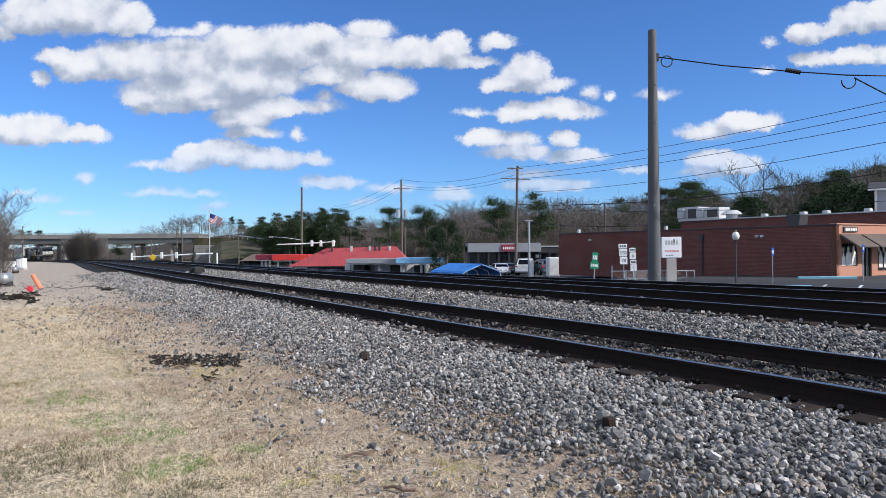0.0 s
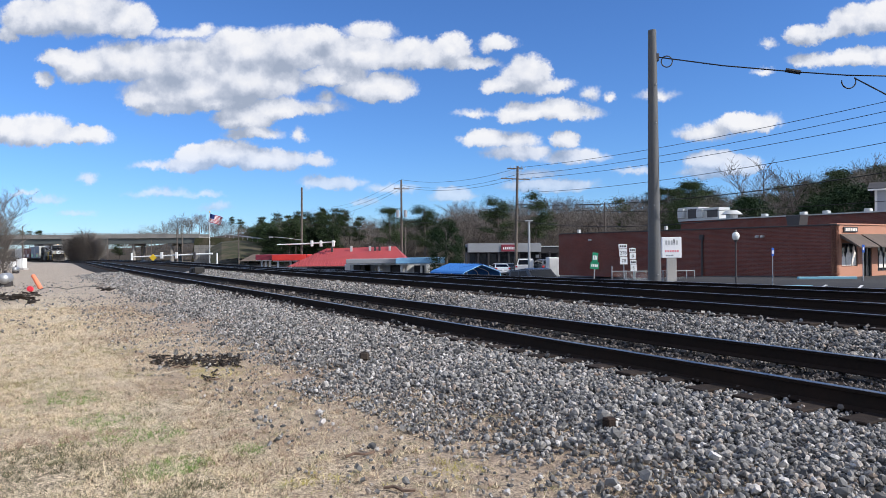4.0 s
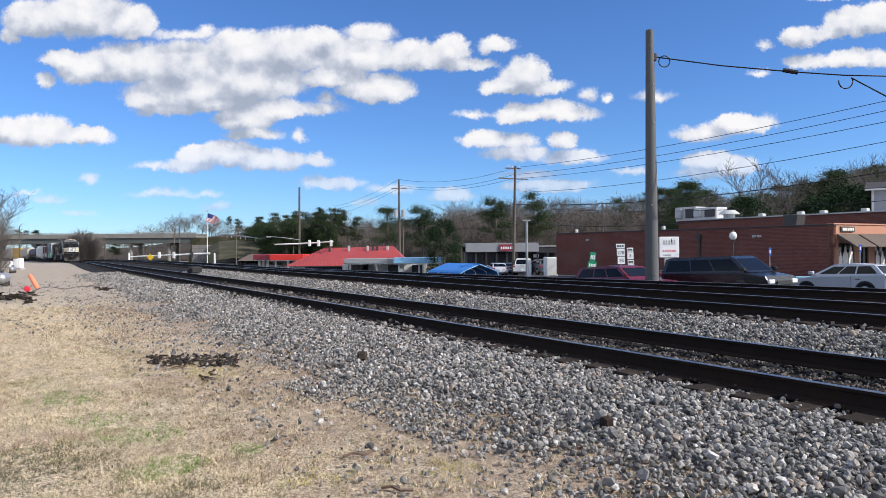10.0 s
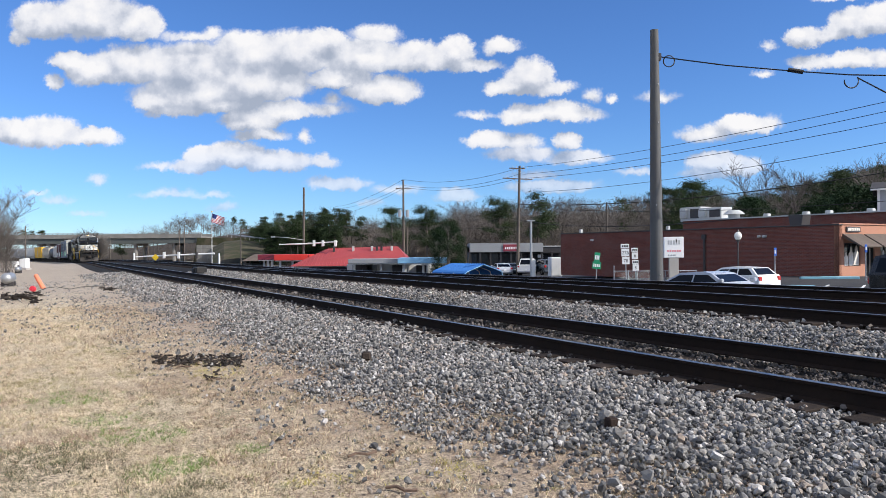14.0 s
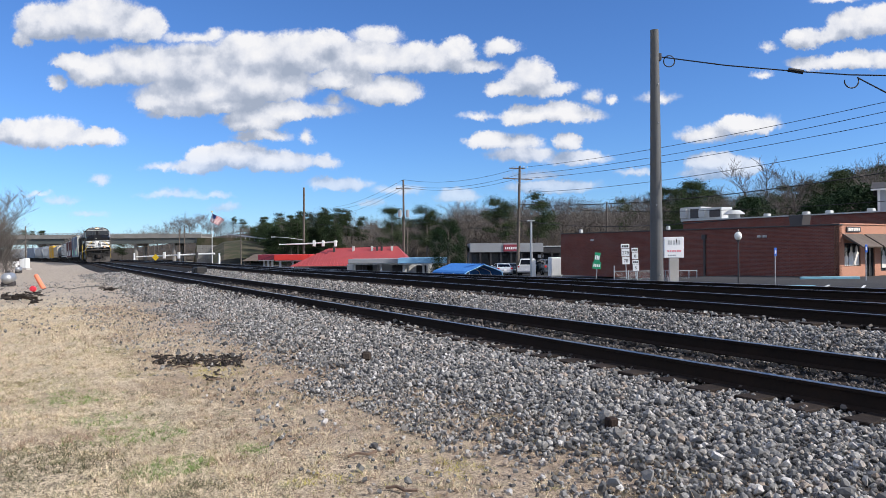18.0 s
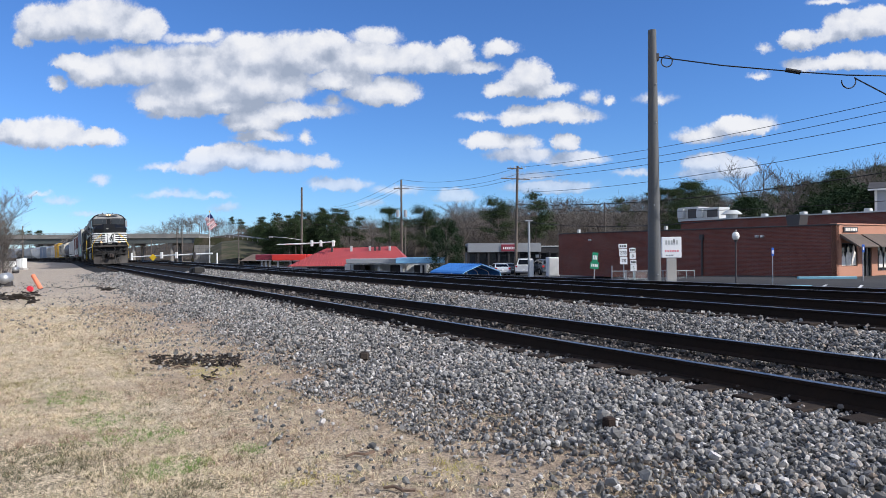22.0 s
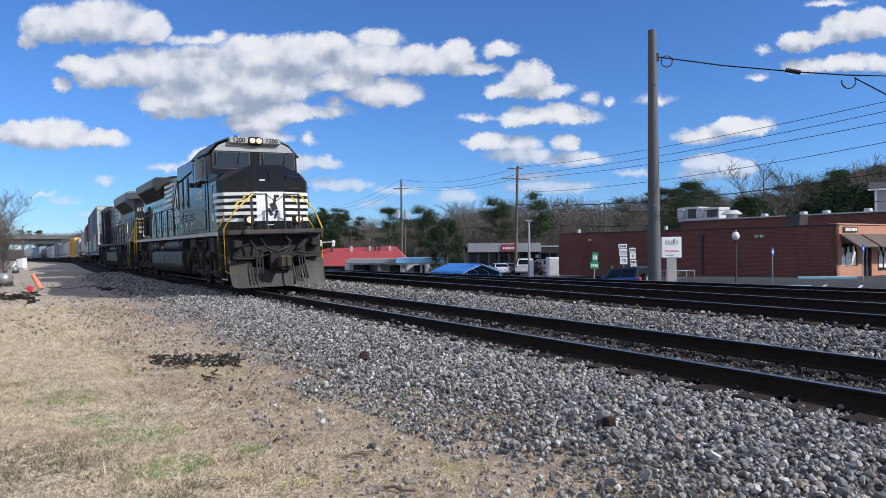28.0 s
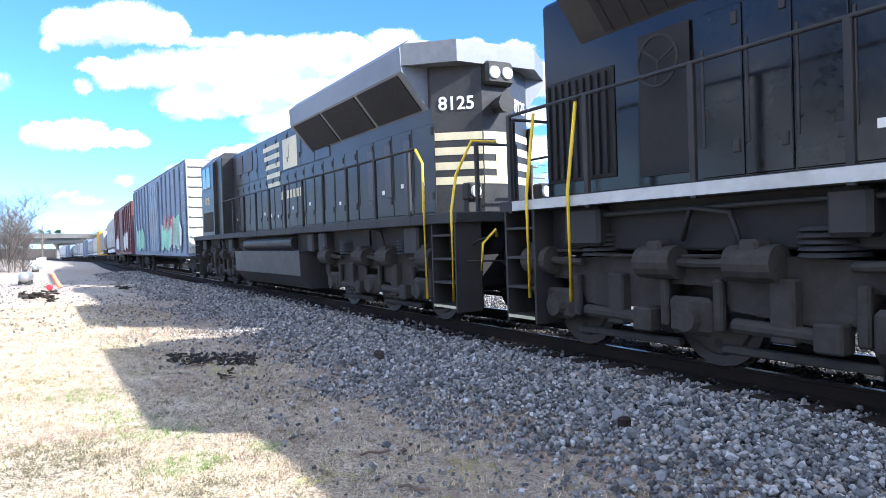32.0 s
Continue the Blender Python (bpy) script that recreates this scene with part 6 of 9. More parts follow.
M_TANKP = mat("dusty black fuel tank", (0.026, 0.024, 0.023), 0.55, 0, 7, 0.25, 0.7, 0.6, 0.06, (0.065, 0.058, 0.05))
M_SILLW = mat("chalky white sill stripe", (0.46, 0.46, 0.44), 0.6, 0, 9, 0.15, 1.2, 0.5, 0.03, (0.22, 0.20, 0.18))
M_CREAM = mat("faded cream stripe", (0.62, 0.55, 0.36), 0.55, 0, 9, 0.12, 1.2, 0.4, 0.03)
M_CABW = mat("dull white cab brow", (0.36, 0.36, 0.35), 0.5, 0, 10, 0.08, 1, 0.3, 0.03)
M_NUMB = mat("backlit number board", (0.34, 0.34, 0.32), 0.5, 0, 10, 0.08, 1, 0.2, 0.02)
M_GREYL = mat("worn grey-black hood", (0.036, 0.036, 0.036), 0.36, 0, 10, 0.25, 0.7, 0.5, 0.0, (0.07, 0.066, 0.062), spec=0.22)
M_STICKER = mat("small warning label", (0.75, 0.72, 0.66), 0.6, 0, 20, 0.1, 2, 0.2, 0.0)
M_GRIME = mat("road film grey", (0.046, 0.041, 0.036), 0.85, 0, 8, 0.4, 1.2, 0.6, 0.15, (0.038, 0.035, 0.032))


def digits(text, size, material, parent, m, slant=0.0):
    cu = bpy.data.curves.new("number", "FONT")
    cu.body, cu.size, cu.align_x, cu.align_y, cu.extrude, cu.offset, cu.shear = text, size, "CENTER", "CENTER", 0.004, size * 0.02, slant
    tmp = bpy.data.objects.new("number", cu)
    me = bpy.data.meshes.new_from_object(tmp)
    bpy.data.objects.remove(tmp)
    me.materials.append(material)
    d = new("road_number", me)
    d.parent, d.matrix_basis = parent, m
    return d


def wheelset(parent, x, r, spun):
    bm = bmesh.new()
    for y in (-0.79, 0.79):
        s_ = 1 if y > 0 else -1
        rod(bm, (0, y - 0.06, 0), (0, y + 0.06, 0), r, None, 28, 0)
        rod(bm, (0, y - s_ * 0.09, 0), (0, y - s_ * 0.06, 0), r + 0.025, None, 28, 1)
        rod(bm, (0, y + s_ * 0.06, 0), (0, y + s_ * 0.09, 0), r * 0.8, r * 0.75, 20, 0)
        rod(bm, (0, y + s_ * 0.09, 0), (0, y + s_ * 0.13, 0), 0.16, 0.14, 12, 0)
        for a in (0.4, 2.5, 4.6):
            rod(bm, (math.cos(a) * r * 0.55, y + s_ * 0.07, math.sin(a) * r * 0.55), (math.cos(a) * r * 0.55, y + s_ * 0.096, math.sin(a) * r * 0.55), 0.05, None, 8, 1)
    rod(bm, (0, -0.8, 0), (0, 0.8, 0), 0.1, None, 10, 0)
    o = part("wheelset", bm, [M_WHEEL, M_FRAME], parent, m=Matrix.Translation((x, 0, r)))
    if spun is not None:
        spun.append((o, x, r))
    return o


def loco_truck(parent, cx, spun, flip=1):
    """Three-axle truck with cast side frames."""
    bm = bmesh.new()
    out = [(-2.75, 0.72), (-2.6, 0.62), (-2.35, 0.62), (-2.3, 0.85), (-1.72, 0.85), (-1.6, 0.58), (-1.2, 0.55), (-0.4, 0.62), (-0.32, 0.85), (0.32, 0.85), (0.4, 0.62), (1.2, 0.55), (1.6, 0.58), (1.72, 0.85), (2.3, 0.85), (2.35, 0.62), (2.6, 0.62), (2.75, 0.72), (2.75, 0.98), (2.2, 1.08), (1.0, 1.14), (0.5, 1.04), (-0.5, 1.04), (-1.0, 1.14), (-2.2, 1.08), (-2.75, 0.98)]
    for y0, y1 in ((-1.2, -1.02), (1.02, 1.2)):
        prism(bm, out, y0, y1, axis="y")
    for x in (-1.0, 1.0):
        box(bm, x - 0.2, x + 0.2, -1.05, 1.05, 0.7, 1.0, 0.02)
    box(bm, -2.7, -2.5, -1.1, 1.1, 0.75, 0.95, 0.02)
    box(bm, 2.5, 2.7, -1.1, 1.1, 0.75, 0.95, 0.02)
    fr = part("truck_frame", bm, M_GRIME, parent, "grimy cast steel truck frame", Matrix.Translation((cx, 0, 0)))
    for x in (-2.0, 0.0, 2.0):
        wheelset(fr, x, 0.53, spun)
        for s_ in (-1, 1):
            bm = bmesh.new()
            y = s_ * 1.22
            box(bm, x - 0.26, x + 0.26, min(y, y + s_ * 0.1), max(y, y + s_ * 0.1), 0.36, 0.74, 0.05)
            rod(bm, (x, y + s_ * 0.1, 0.53), (x, y + s_ * 0.17, 0.53), 0.16, 0.13, 14)
            box(bm, x - 0.38, x - 0.27, min(y, y + s_ * 0.08), max(y, y + s_ * 0.08), 0.42, 0.92, 0.02)
            box(bm, x + 0.27, x + 0.38, min(y, y + s_ * 0.08), max(y, y + s_ * 0.08), 0.42, 0.92, 0.02)
            part("axle_box", bm, M_GRIME, fr)
    for s_ in (-1, 1):
        for x in (-1.35, 1.35):
            bm = bmesh.new()
            for k in range(5):
                rod(bm, (x, s_ * 1.08, 1.14 + k * 0.055), (x, s_ * 1.08, 1.175 + k * 0.055), 0.3, 0.27, 16)
            part("rubber_spring", bm, M_FRAME, fr)
        for x, d in ((-2.3, 1), (-0.35, 1), (0.75, -1), (2.35, -1)):
            bm = bmesh.new()
            rod(bm, (x - 0.24, s_ * 1.3, 1.08), (x + 0.24, s_ * 1.3, 1.08), 0.17, 0.17, 16)
            rod(bm, (x + d * 0.24, s_ * 1.3, 1.08), (x + d * 0.75, s_ * 1.28, 1.06), 0.05, 0.04, 8)
            box(bm, x - 0.1, x + 0.1, s_ * 1.3 - 0.12, s_ * 1.3 + 0.12, 0.98, 1.3, 0.03)
            part("brake_cylinder", bm, M_GRIME, fr)
        for x in (-1.0, 1.0):
            bm = bmesh.new()
            box(bm, x - 0.12, x + 0.12, s_ * 1.25 - 0.07, s_ * 1.25 + 0.07, 0.38, 0.95, 0.02)
            rod(bm, (x - 0.5, s_ * 1.27, 0.5), (x + 0.5, s_ * 1.27, 0.47), 0.07, None, 10)
            box(bm, x + 0.3, x + 0.55, s_ * 1.27 - 0.1, s_ * 1.27 + 0.1, 0.35, 0.6, 0.02)
            part("brake_hanger", bm, M_GRIME, fr)
            bm = bmesh.new()
            box(bm, x - 0.75, x + 0.75, s_ * 1.12 - 0.05, s_ * 1.12 + 0.05, 0.2, 0.28, 0.015)
            part("brake_beam", bm, M_GRIME, fr)
        tubepart("sand_pipe", M_FRAME, fr, [(2.7, s_ * 1.2, 1.2), (2.8, s_ * 1.2, 0.8), (2.62, s_ * 0.95, 0.3), (2.55, s_ * 0.82, 0.12)], 0.035)
        tubepart("air_hose", M_FRAME, fr, [(-0.1, s_ * 1.25, 1.3), (0.1, s_ * 1.35, 1.62), (0.5, s_ * 1.3, 1.55), (0.6, s_ * 1.25, 1.15)], 0.03)
        tubepart("brake_pipe", M_GRIME, fr, [(-2.7, s_ * 1.24, 1.18), (-1.6, s_ * 1.24, 1.2), (-1.2, s_ * 1.24, 1.14), (0.4, s_ * 1.24, 1.14)], 0.022)
    return fr


def handrail(parent, pts, posts, z0, material=None, r=0.022, name="handrail"):
    tubepart(name, material or M_FRAME, parent, pts, r)
    for x, y, z in posts:
        bm = bmesh.new()
        box(bm, x - 0.035, x + 0.035, y - 0.025, y + 0.025, z0 - 0.16, z, 0.006)
        part("stanchion", bm, M_FRAME, parent)


def stripes(parent, x0, x1, y, z0, z1, n, material, step=0.0, out=-1):
    """Painted bands, one plate a band; each next one is shorter."""
    h = (z1 - z0) / (n * 2 - 1)
    for i in range(n):
        z = z1 - h - i * 2 * h
        boxpart("stripe", material, parent, min(x0 + step * i, x1), max(x0 + step * i, x1), min(y, y + out * 0.004), max(y, y + out * 0.004), z, z + h, 0)


def fan(parent, x, z):
    bm = bmesh.new()
    rod(bm, (x, 0, z), (x, 0, z + 0.12), 0.62, 0.6, 24)
    part("roof_fan", bm, M_FRAME, parent)


def hood_doors(parent, x0, x1, n, y, z0, z1, material, seed, stickers=True):
    rng = random.Random(seed)
    w = (x1 - x0) / n
    s_ = 1 if y > 0 else -1
    for i in range(n):
        a = x0 + w * i
        d = boxpart("hood_door", material, parent, a + 0.012, a + w - 0.012, min(y, y + s_ * 0.02), max(y, y + s_ * 0.02), z0, z1, 0.008)
        for z in (z0 + 0.22, z1 - 0.2):
            boxpart("latch", M_FRAME, d, a + w - 0.12, a + w - 0.05, min(y, y + s_ * 0.035), max(y, y + s_ * 0.035), z, z + 0.13, 0.008)
        boxpart("hinge", M_FRAME, d, a + 0.03, a + 0.06, min(y, y + s_ * 0.03), max(y, y + s_ * 0.03), z0 + 0.3, z1 - 0.35, 0.004)
        if stickers and rng.random() < 0.4:
            z = z0 + rng.uniform(0.25, 0.5)
            boxpart("warning_label", M_STICKER, d, a + w * 0.4, a + w * 0.4 + 0.11, min(y + s_ * 0.02, y + s_ * 0.024), max(y + s_ * 0.02, y + s_ * 0.024), z, z + 0.08, 0)


def steps_and_well(parent, x0, x1, s_, z1):
    """The corner steps: side plates and four treads."""
    y0, y1 = s_ * 1.5, s_ * 1.05
    for x in (x0, x1):
        boxpart("step_plate", M_FRAME, parent, x - 0.02, x + 0.02, min(y0, y1), max(y0, y1), 0.28, z1, 0.005)
    for k in range(4):
        z = 0.34 + k * (z1 - 0.34) / 4
        boxpart("step_tread", M_FRAME, parent, x0, x1, min(y0, y1), max(y0, y1), z, z + 0.035, 0.005)
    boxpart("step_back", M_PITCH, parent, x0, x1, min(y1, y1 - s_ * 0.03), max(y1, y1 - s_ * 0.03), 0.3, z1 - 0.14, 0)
    boxpart("step_edge", M_CREAM, parent, x0 + 0.02, x1 - 0.02, min(y0, y0 + s_ * 0.006), max(y0, y0 + s_ * 0.006), 0.335, 0.375, 0.0)


def end_gear(t, x, d, plow):
    """Coupler, hoses and plow at one end; d points outwards."""
    bm = bmesh.new()
    box(bm, min(x - d * 0.9, x - d * 0.25), max(x - d * 0.9, x - d * 0.25), -0.14, 0.14, 0.74, 1.0, 0.03)
    box(bm, min(x - d * 0.28, x), max(x - d * 0.28, x), -0.2, 0.12, 0.66, 1.06, 0.06)
    box(bm, min(x - d * 0.1, x + d * 0.05), max(x - d * 0.1, x + d * 0.05), -0.02, 0.16, 0.68, 1.04, 0.04)
    part("coupler", bm, mat("dark rusty coupler", (0.04, 0.028, 0.022), 0.8, 0, 10, 0.3, 1.5, 0.4, 0.2), t)
    bm = bmesh.new()
    box(bm, min(x - d * 1.5, x - d * 1.3), max(x - d * 1.5, x - d * 1.3), -1.04, 1.04, 0.6, 1.72, 0.02)
    box(bm, min(x - d * 1.3, x - d * 0.7), max(x - d * 1.3, x - d * 0.7), -0.3, 0.3, 0.7, 1.2, 0.02)
    box(bm, min(x - d * 0.72, x - d * 0.5), max(x - d * 0.72, x - d * 0.5), -0.34, 0.34, 0.58, 1.15, 0.03)
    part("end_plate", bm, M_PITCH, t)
    if plow:
        bm = bmesh.new()
        # a bowed blade: across, foot, crest
        side = [(1.5, 0.3, 0.88), (1.46, 0.16, 0.92), (1.3, 0.1, 0.93), (1.0, 0.1, 0.9), (0.86, 0.1, 0.88), (0.82, 0.1, 0.72), (0.5, 0.1, 0.68), (0.34, 0.1, 0.6)]
        cols = [(-y, a, c) for y, a, c in side] + [(y, a, c) for y, a, c in side[::-1]]
        n = 5
        shells = []
        for back_ in (0.0, 0.03):
            grid = []
            for y, a, c in cols:
                f = 0.24 * (1 - abs(y) / 1.5)
                grid.append([bm.verts.new((x - d * (0.62 - f + 0.22 * math.sin(k / n * 1.57) + back_), y, a + (c - a) * k / n)) for k in range(n + 1)])
            shells.append(grid)
        for g in shells:
            for i in range(len(cols) - 1):
                for k in range(n):
                    bm.faces.new((g[i][k], g[i + 1][k], g[i + 1][k + 1], g[i][k + 1]))
        rim = [(i, 0) for i in range(len(cols))] + [(len(cols) - 1, k) for k in range(1, n + 1)] + [(i, n) for i in range(len(cols) - 2, -1, -1)] + [(0, k) for k in range(n - 1, 0, -1)]
        for (i, k), (j, l) in zip(rim, rim[1:] + rim[:1]):
            bm.faces.new((shells[0][i][k], shells[0][j][l], shells[1][j][l], shells[1][i][k]))
        bmesh.ops.recalc_face_normals(bm, faces=bm.faces)
        part("pilot_plow", bm, M_PLOW, t, "scuffed steel snow plow")
    for y in (-0.75, -0.66, -0.57, 0.57, 0.66, 0.75):
        tubepart("air_hose", M_WIRE, t, [(x - d * 0.7, y, 1.02), (x - d * 0.5, y, 0.95), (x - d * 0.45, y * 1.04, 0.6), (x - d * 0.42, y * 1.1, 0.3)], 0.022)
    tubepart("brake_hose", M_WIRE, t, [(x - d * 0.6, 0.3, 0.9), (x - d * 0.4, 0.32, 0.8), (x - d * 0.2, 0.3, 0.45), (x - d * 0.12, 0.28, 0.16)], 0.032)
    tubepart("cut_lever", M_FRAME, t, [(x - d * 0.7, -1.35, 1.05), (x - d * 0.62, -0.7, 1.02), (x - d * 0.58, -0.2, 1.12)], 0.016)
    tubepart("cut_lever", M_FRAME, t, [(x - d * 0.7, 1.35, 1.05), (x - d * 0.62, 0.7, 1.02), (x - d * 0.58, 0.2, 1.12)], 0.016)
    tubepart("jumper_cable", M_WIRE, t, [(x - d * 0.7, -0.55, 1.6), (x - d * 0.5, -0.45, 1.3), (x - d * 0.45, -0.1, 1.18), (x - d * 0.5, 0.25, 1.3), (x - d * 0.7, 0.4, 1.5)], 0.03)
    for s_ in (-1, 1):
        tubepart("grab_iron", M_FRAME, t, [(x - d * 0.7, s_ * 1.25, 1.28), (x - d * 0.58, s_ * 1.25, 1.34), (x - d * 0.58, s_ * 0.95, 1.42), (x - d * 0.7, s_ * 0.95, 1.42)], 0.015)


def lead_loco(spun):
    t = thing("locomotive", "black six-axle diesel locomotive with white nose stripes", "locomotive", group="train")
    SILL = 1.85
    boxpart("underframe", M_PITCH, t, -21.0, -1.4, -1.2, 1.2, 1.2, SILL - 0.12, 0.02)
    boxpart("walkway", M_FRAME, t, -21.25, -0.72, -1.52, 1.52, SILL - 0.14, SILL, 0.01)
    for y in (-1.52, 1.52):
        boxpart("sill_stripe", M_SILLW, t, -20.95, -1.9, min(y, y * 1.004), max(y, y * 1.004), SILL - 0.13, SILL - 0.01, 0, "chalky white sill stripe")
    end_gear(t, 0.0, 1, True)
    end_gear(t, -21.6, -1, False)
    bm = bmesh.new()
    prism(bm, [(-1.04, SILL - 0.16), (-1.34, 1.5), (-1.34, 0.8), (-0.5, 0.8), (-0.42, 1.15), (0.42, 1.15), (0.5, 0.8), (1.34, 0.8), (1.34, 1.5), (1.04, SILL - 0.16)], -1.0, -0.94)
    part("pilot_plate", bm, M_PITCH, t, "grimy brown-black pilot plate")
    for s_ in (-1, 1):
        boxpart("pilot_box", M_PITCH, t, -0.94, -0.72, min(s_ * 1.1, s_ * 1.36), max(s_ * 1.1, s_ * 1.36), 1.3, 1.56, 0.03)
        boxpart("pocket_rim", M_FRAME, t, -0.94, -0.9, min(s_ * 0.42, s_ * 0.5), max(s_ * 0.42, s_ * 0.5), 0.8, 1.2, 0.01)
        tubepart("mu_hose", M_WIRE, t, [(-0.93, s_ * 0.9, 1.62), (-0.7, s_ * 0.86, 1.5), (-0.62, s_ * 0.7, 1.25), (-0.75, s_ * 0.5, 1.18)], 0.028)
        boxpart("step_tread", M_GRIME, t, -0.9, -0.6, min(s_ * 0.55, s_ * 1.34), max(s_ * 0.55, s_ * 1.34), 0.96, 1.0, 0.01)
    rodpart("glad_hand", M_GALV, t, (-0.93, 0.35, 1.6), (-0.72, 0.35, 1.52), 0.05, 0.03)
    boxpart("anticlimber", M_PLOW, t, -0.95, -0.5, -1.1, 1.1, SILL - 0.16, SILL + 0.0, 0.04, "rust-edged anticlimber")
    for s_ in (-1, 1):
        steps_and_well(t, -1.75, -1.05, s_, SILL)
        steps_and_well(t, -21.15, -20.55, s_, SILL)
        for xx in (-1.02, -1.8):
            tubepart("grab_iron", M_YELLOW, t, [(xx, s_ * 1.56, 0.62), (xx, s_ * 1.57, 1.9), (xx - 0.1 + (0.25 if xx > -1.5 else 0.1), s_ * 1.3, 2.4), (xx + 0.3, s_ * 0.72, 2.96)], 0.022, 8, "bright yellow grab rail")
            tubepart("grab_iron", M_YELLOW, t, [(-21.6 - xx, s_ * 1.56, 0.62), (-21.6 - xx, s_ * 1.57, 1.9), (-21.5 - xx, s_ * 1.5, 2.9)], 0.022, 8, "bright yellow grab rail")
        tubepart("step_grab", M_YELLOW, t, [(-1.02, s_ * 1.56, 0.62), (-0.95, s_ * 1.5, 0.56), (-0.86, s_ * 1.3, 0.58)], 0.02, 8)
    # nose
    low = [(-1.45, -0.5), (-1.45, 0.5), (-1.78, 1.35), (-2.05, 1.5), (-3.2, 1.5), (-3.2, -1.5), (-2.05, -1.5), (-1.78, -1.35)]
    bm = bmesh.new()
    prism(bm, low, SILL, 3.45, axis="z")
    a = [bm.verts.new((x, y, 3.45)) for x, y in low]
    b_ = [bm.verts.new(p) for p in ((-1.52, -0.5, 3.93), (-1.52, 0.5, 3.93), (-1.95, 1.2, 3.72), (-2.2, 1.4, 3.68), (-3.2, 1.5, 3.8), (-3.2, -1.5, 3.8), (-2.2, -1.4, 3.68), (-1.95, -1.2, 3.72))]
    for i in range(8):
        j = (i + 1) % 8
        bm.faces.new((a[i], a[j], b_[j], b_[i]))
    bm.faces.new(b_)
    bmesh.ops.recalc_face_normals(bm, faces=bm.faces)
    part("nose", bm, M_BLACK, t)
    boxpart("nose_door", M_BLACK, t, -1.47, -1.44, 0.0, 0.48, SILL + 0.3, 3.7, 0.01)
    for i in range(5):
        z = 2.14 + i * 0.205
        for y0, y1 in ((-0.62, -0.16) if i in (1, 2, 3) else (-0.62, 0.62), (0.3, 0.62)):
            boxpart("stripe", M_WHITE, t, -1.452, -1.438, max(-0.5, y0), min(0.5, y1), z, z + 0.105, 0)
        for s_ in (-1, 1):
            d = Vector((-0.33, 0.85, 0)).normalized()
            m = Matrix.Translation((-1.615, s_ * 0.925, z + 0.0525)) @ Matrix.Rotation(s_ * math.atan2(0.85, -0.33), 4, "Z")
            boxpart("stripe", M_WHITE, t, -0.456, 0.456, -0.006, 0.006, -0.0525, 0.0525, 0, "", m)
            m = Matrix.Translation((-1.915, s_ * 1.425, z + 0.0525)) @ Matrix.Rotation(s_ * math.atan2(0.15, -0.27), 4, "Z")
            boxpart("stripe", M_WHITE, t, -0.155, 0.155, -0.006, 0.006, -0.0525, 0.0525, 0, "", m)
            boxpart("stripe", M_WHITE, t, -2.35 - 0.08 * i + 0.1, -2.05, min(s_ * 1.5, s_ * 1.506), max(s_ * 1.5, s_ * 1.506), z, z + 0.105, 0)
    # emblem panel: a plain dark shape on white
    boxpart("emblem_panel", M_WHITE, t, -1.446, -1.434, -0.42, 0.46, 2.14, 3.07, 0)
    for y0, y1, z0, z1, r_ in ((-0.04, 0.16, 2.48, 2.72, 20), (0.06, 0.15, 2.64, 2.98, -12), (-0.1, 0.0, 2.3, 2.55, 25), (0.1, 0.16, 2.2, 2.5, -20), (0.1, 0.26, 2.88, 2.96, 10)):
        bm = bmesh.new()
        box(bm, -0.005, 0.005, -(y1 - y0) / 2, (y1 - y0) / 2, -(z1 - z0) / 2, (z1 - z0) / 2, 0.0, Matrix.Rotation(radians(r_), 4, "X"))
        part("emblem", bm, M_INK, t, "plain dark emblem shape", Matrix.Translation((-1.43, (y0 + y1) / 2 + 0.06, (z0 + z1) / 2)))
    for k in range(4):
        boxpart("data_plate", M_STICKER, t, -1.44, -1.432, -0.15 + k * 0.07, -0.1 + k * 0.07, 2.0, 2.03, 0)
    boxpart("nose_plate", M_STICKER, t, -1.45, -1.438, -0.3, -0.12, 3.42, 3.46, 0)
    # lamps in front
    for y in (-0.78, 0.78):
        h = boxpart("ditch_light", M_FRAME, t, -1.2, -0.98, y - 0.15, y + 0.15, 2.02, 2.32, 0.03)
        rodpart("lens", M_LENS, h, (-0.99, y, 2.17), (-0.955, y, 2.17), 0.10, 0.09, 16, "lit warm lamp lens")
        boxpart("lamp_bracket", M_FRAME, t, -1.2, -1.05, y - 0.1, y + 0.1, SILL, 2.02, 0.01)
    handrail(t, [(-0.85, -0.75, 2.95), (-0.85, -0.25, 2.95)], [(-0.85, -0.75, 2.95), (-0.85, -0.28, 2.95)], SILL)
    handrail(t, [(-0.85, 0.25, 2.95), (-0.85, 0.75, 2.95)], [(-0.85, 0.28, 2.95), (-0.85, 0.75, 2.95)], SILL)
    tubepart("safety_chain", M_FRAME, t, [(-0.85, -0.25, 2.9), (-0.83, 0.0, 2.72), (-0.85, 0.25, 2.9)], 0.014)
    for z in (3.15, 3.55):
        tubepart("nose_grab", M_FRAME, t, [(-1.5, 0.55, z), (-1.42, 0.62, z + 0.03), (-1.5, 1.05, z + 0.03), (-1.65, 1.1, z)], 0.014)
    tubepart("nose_grab", M_FRAME, t, [(-1.5, -1.0, 2.92), (-1.48, -0.98, 2.94), (-1.42, -0.6, 2.94), (-1.5, -0.55, 2.92)], 0.014)
    # cab
    prof = [(-1.52, SILL), (-1.52, 4.42), (-1.2, 4.78), (-0.8, 4.95), (0.8, 4.95), (1.2, 4.78), (1.52, 4.42), (1.52, SILL)]
    bm = bmesh.new()
    prism(bm, prof, -5.35, -3.2)
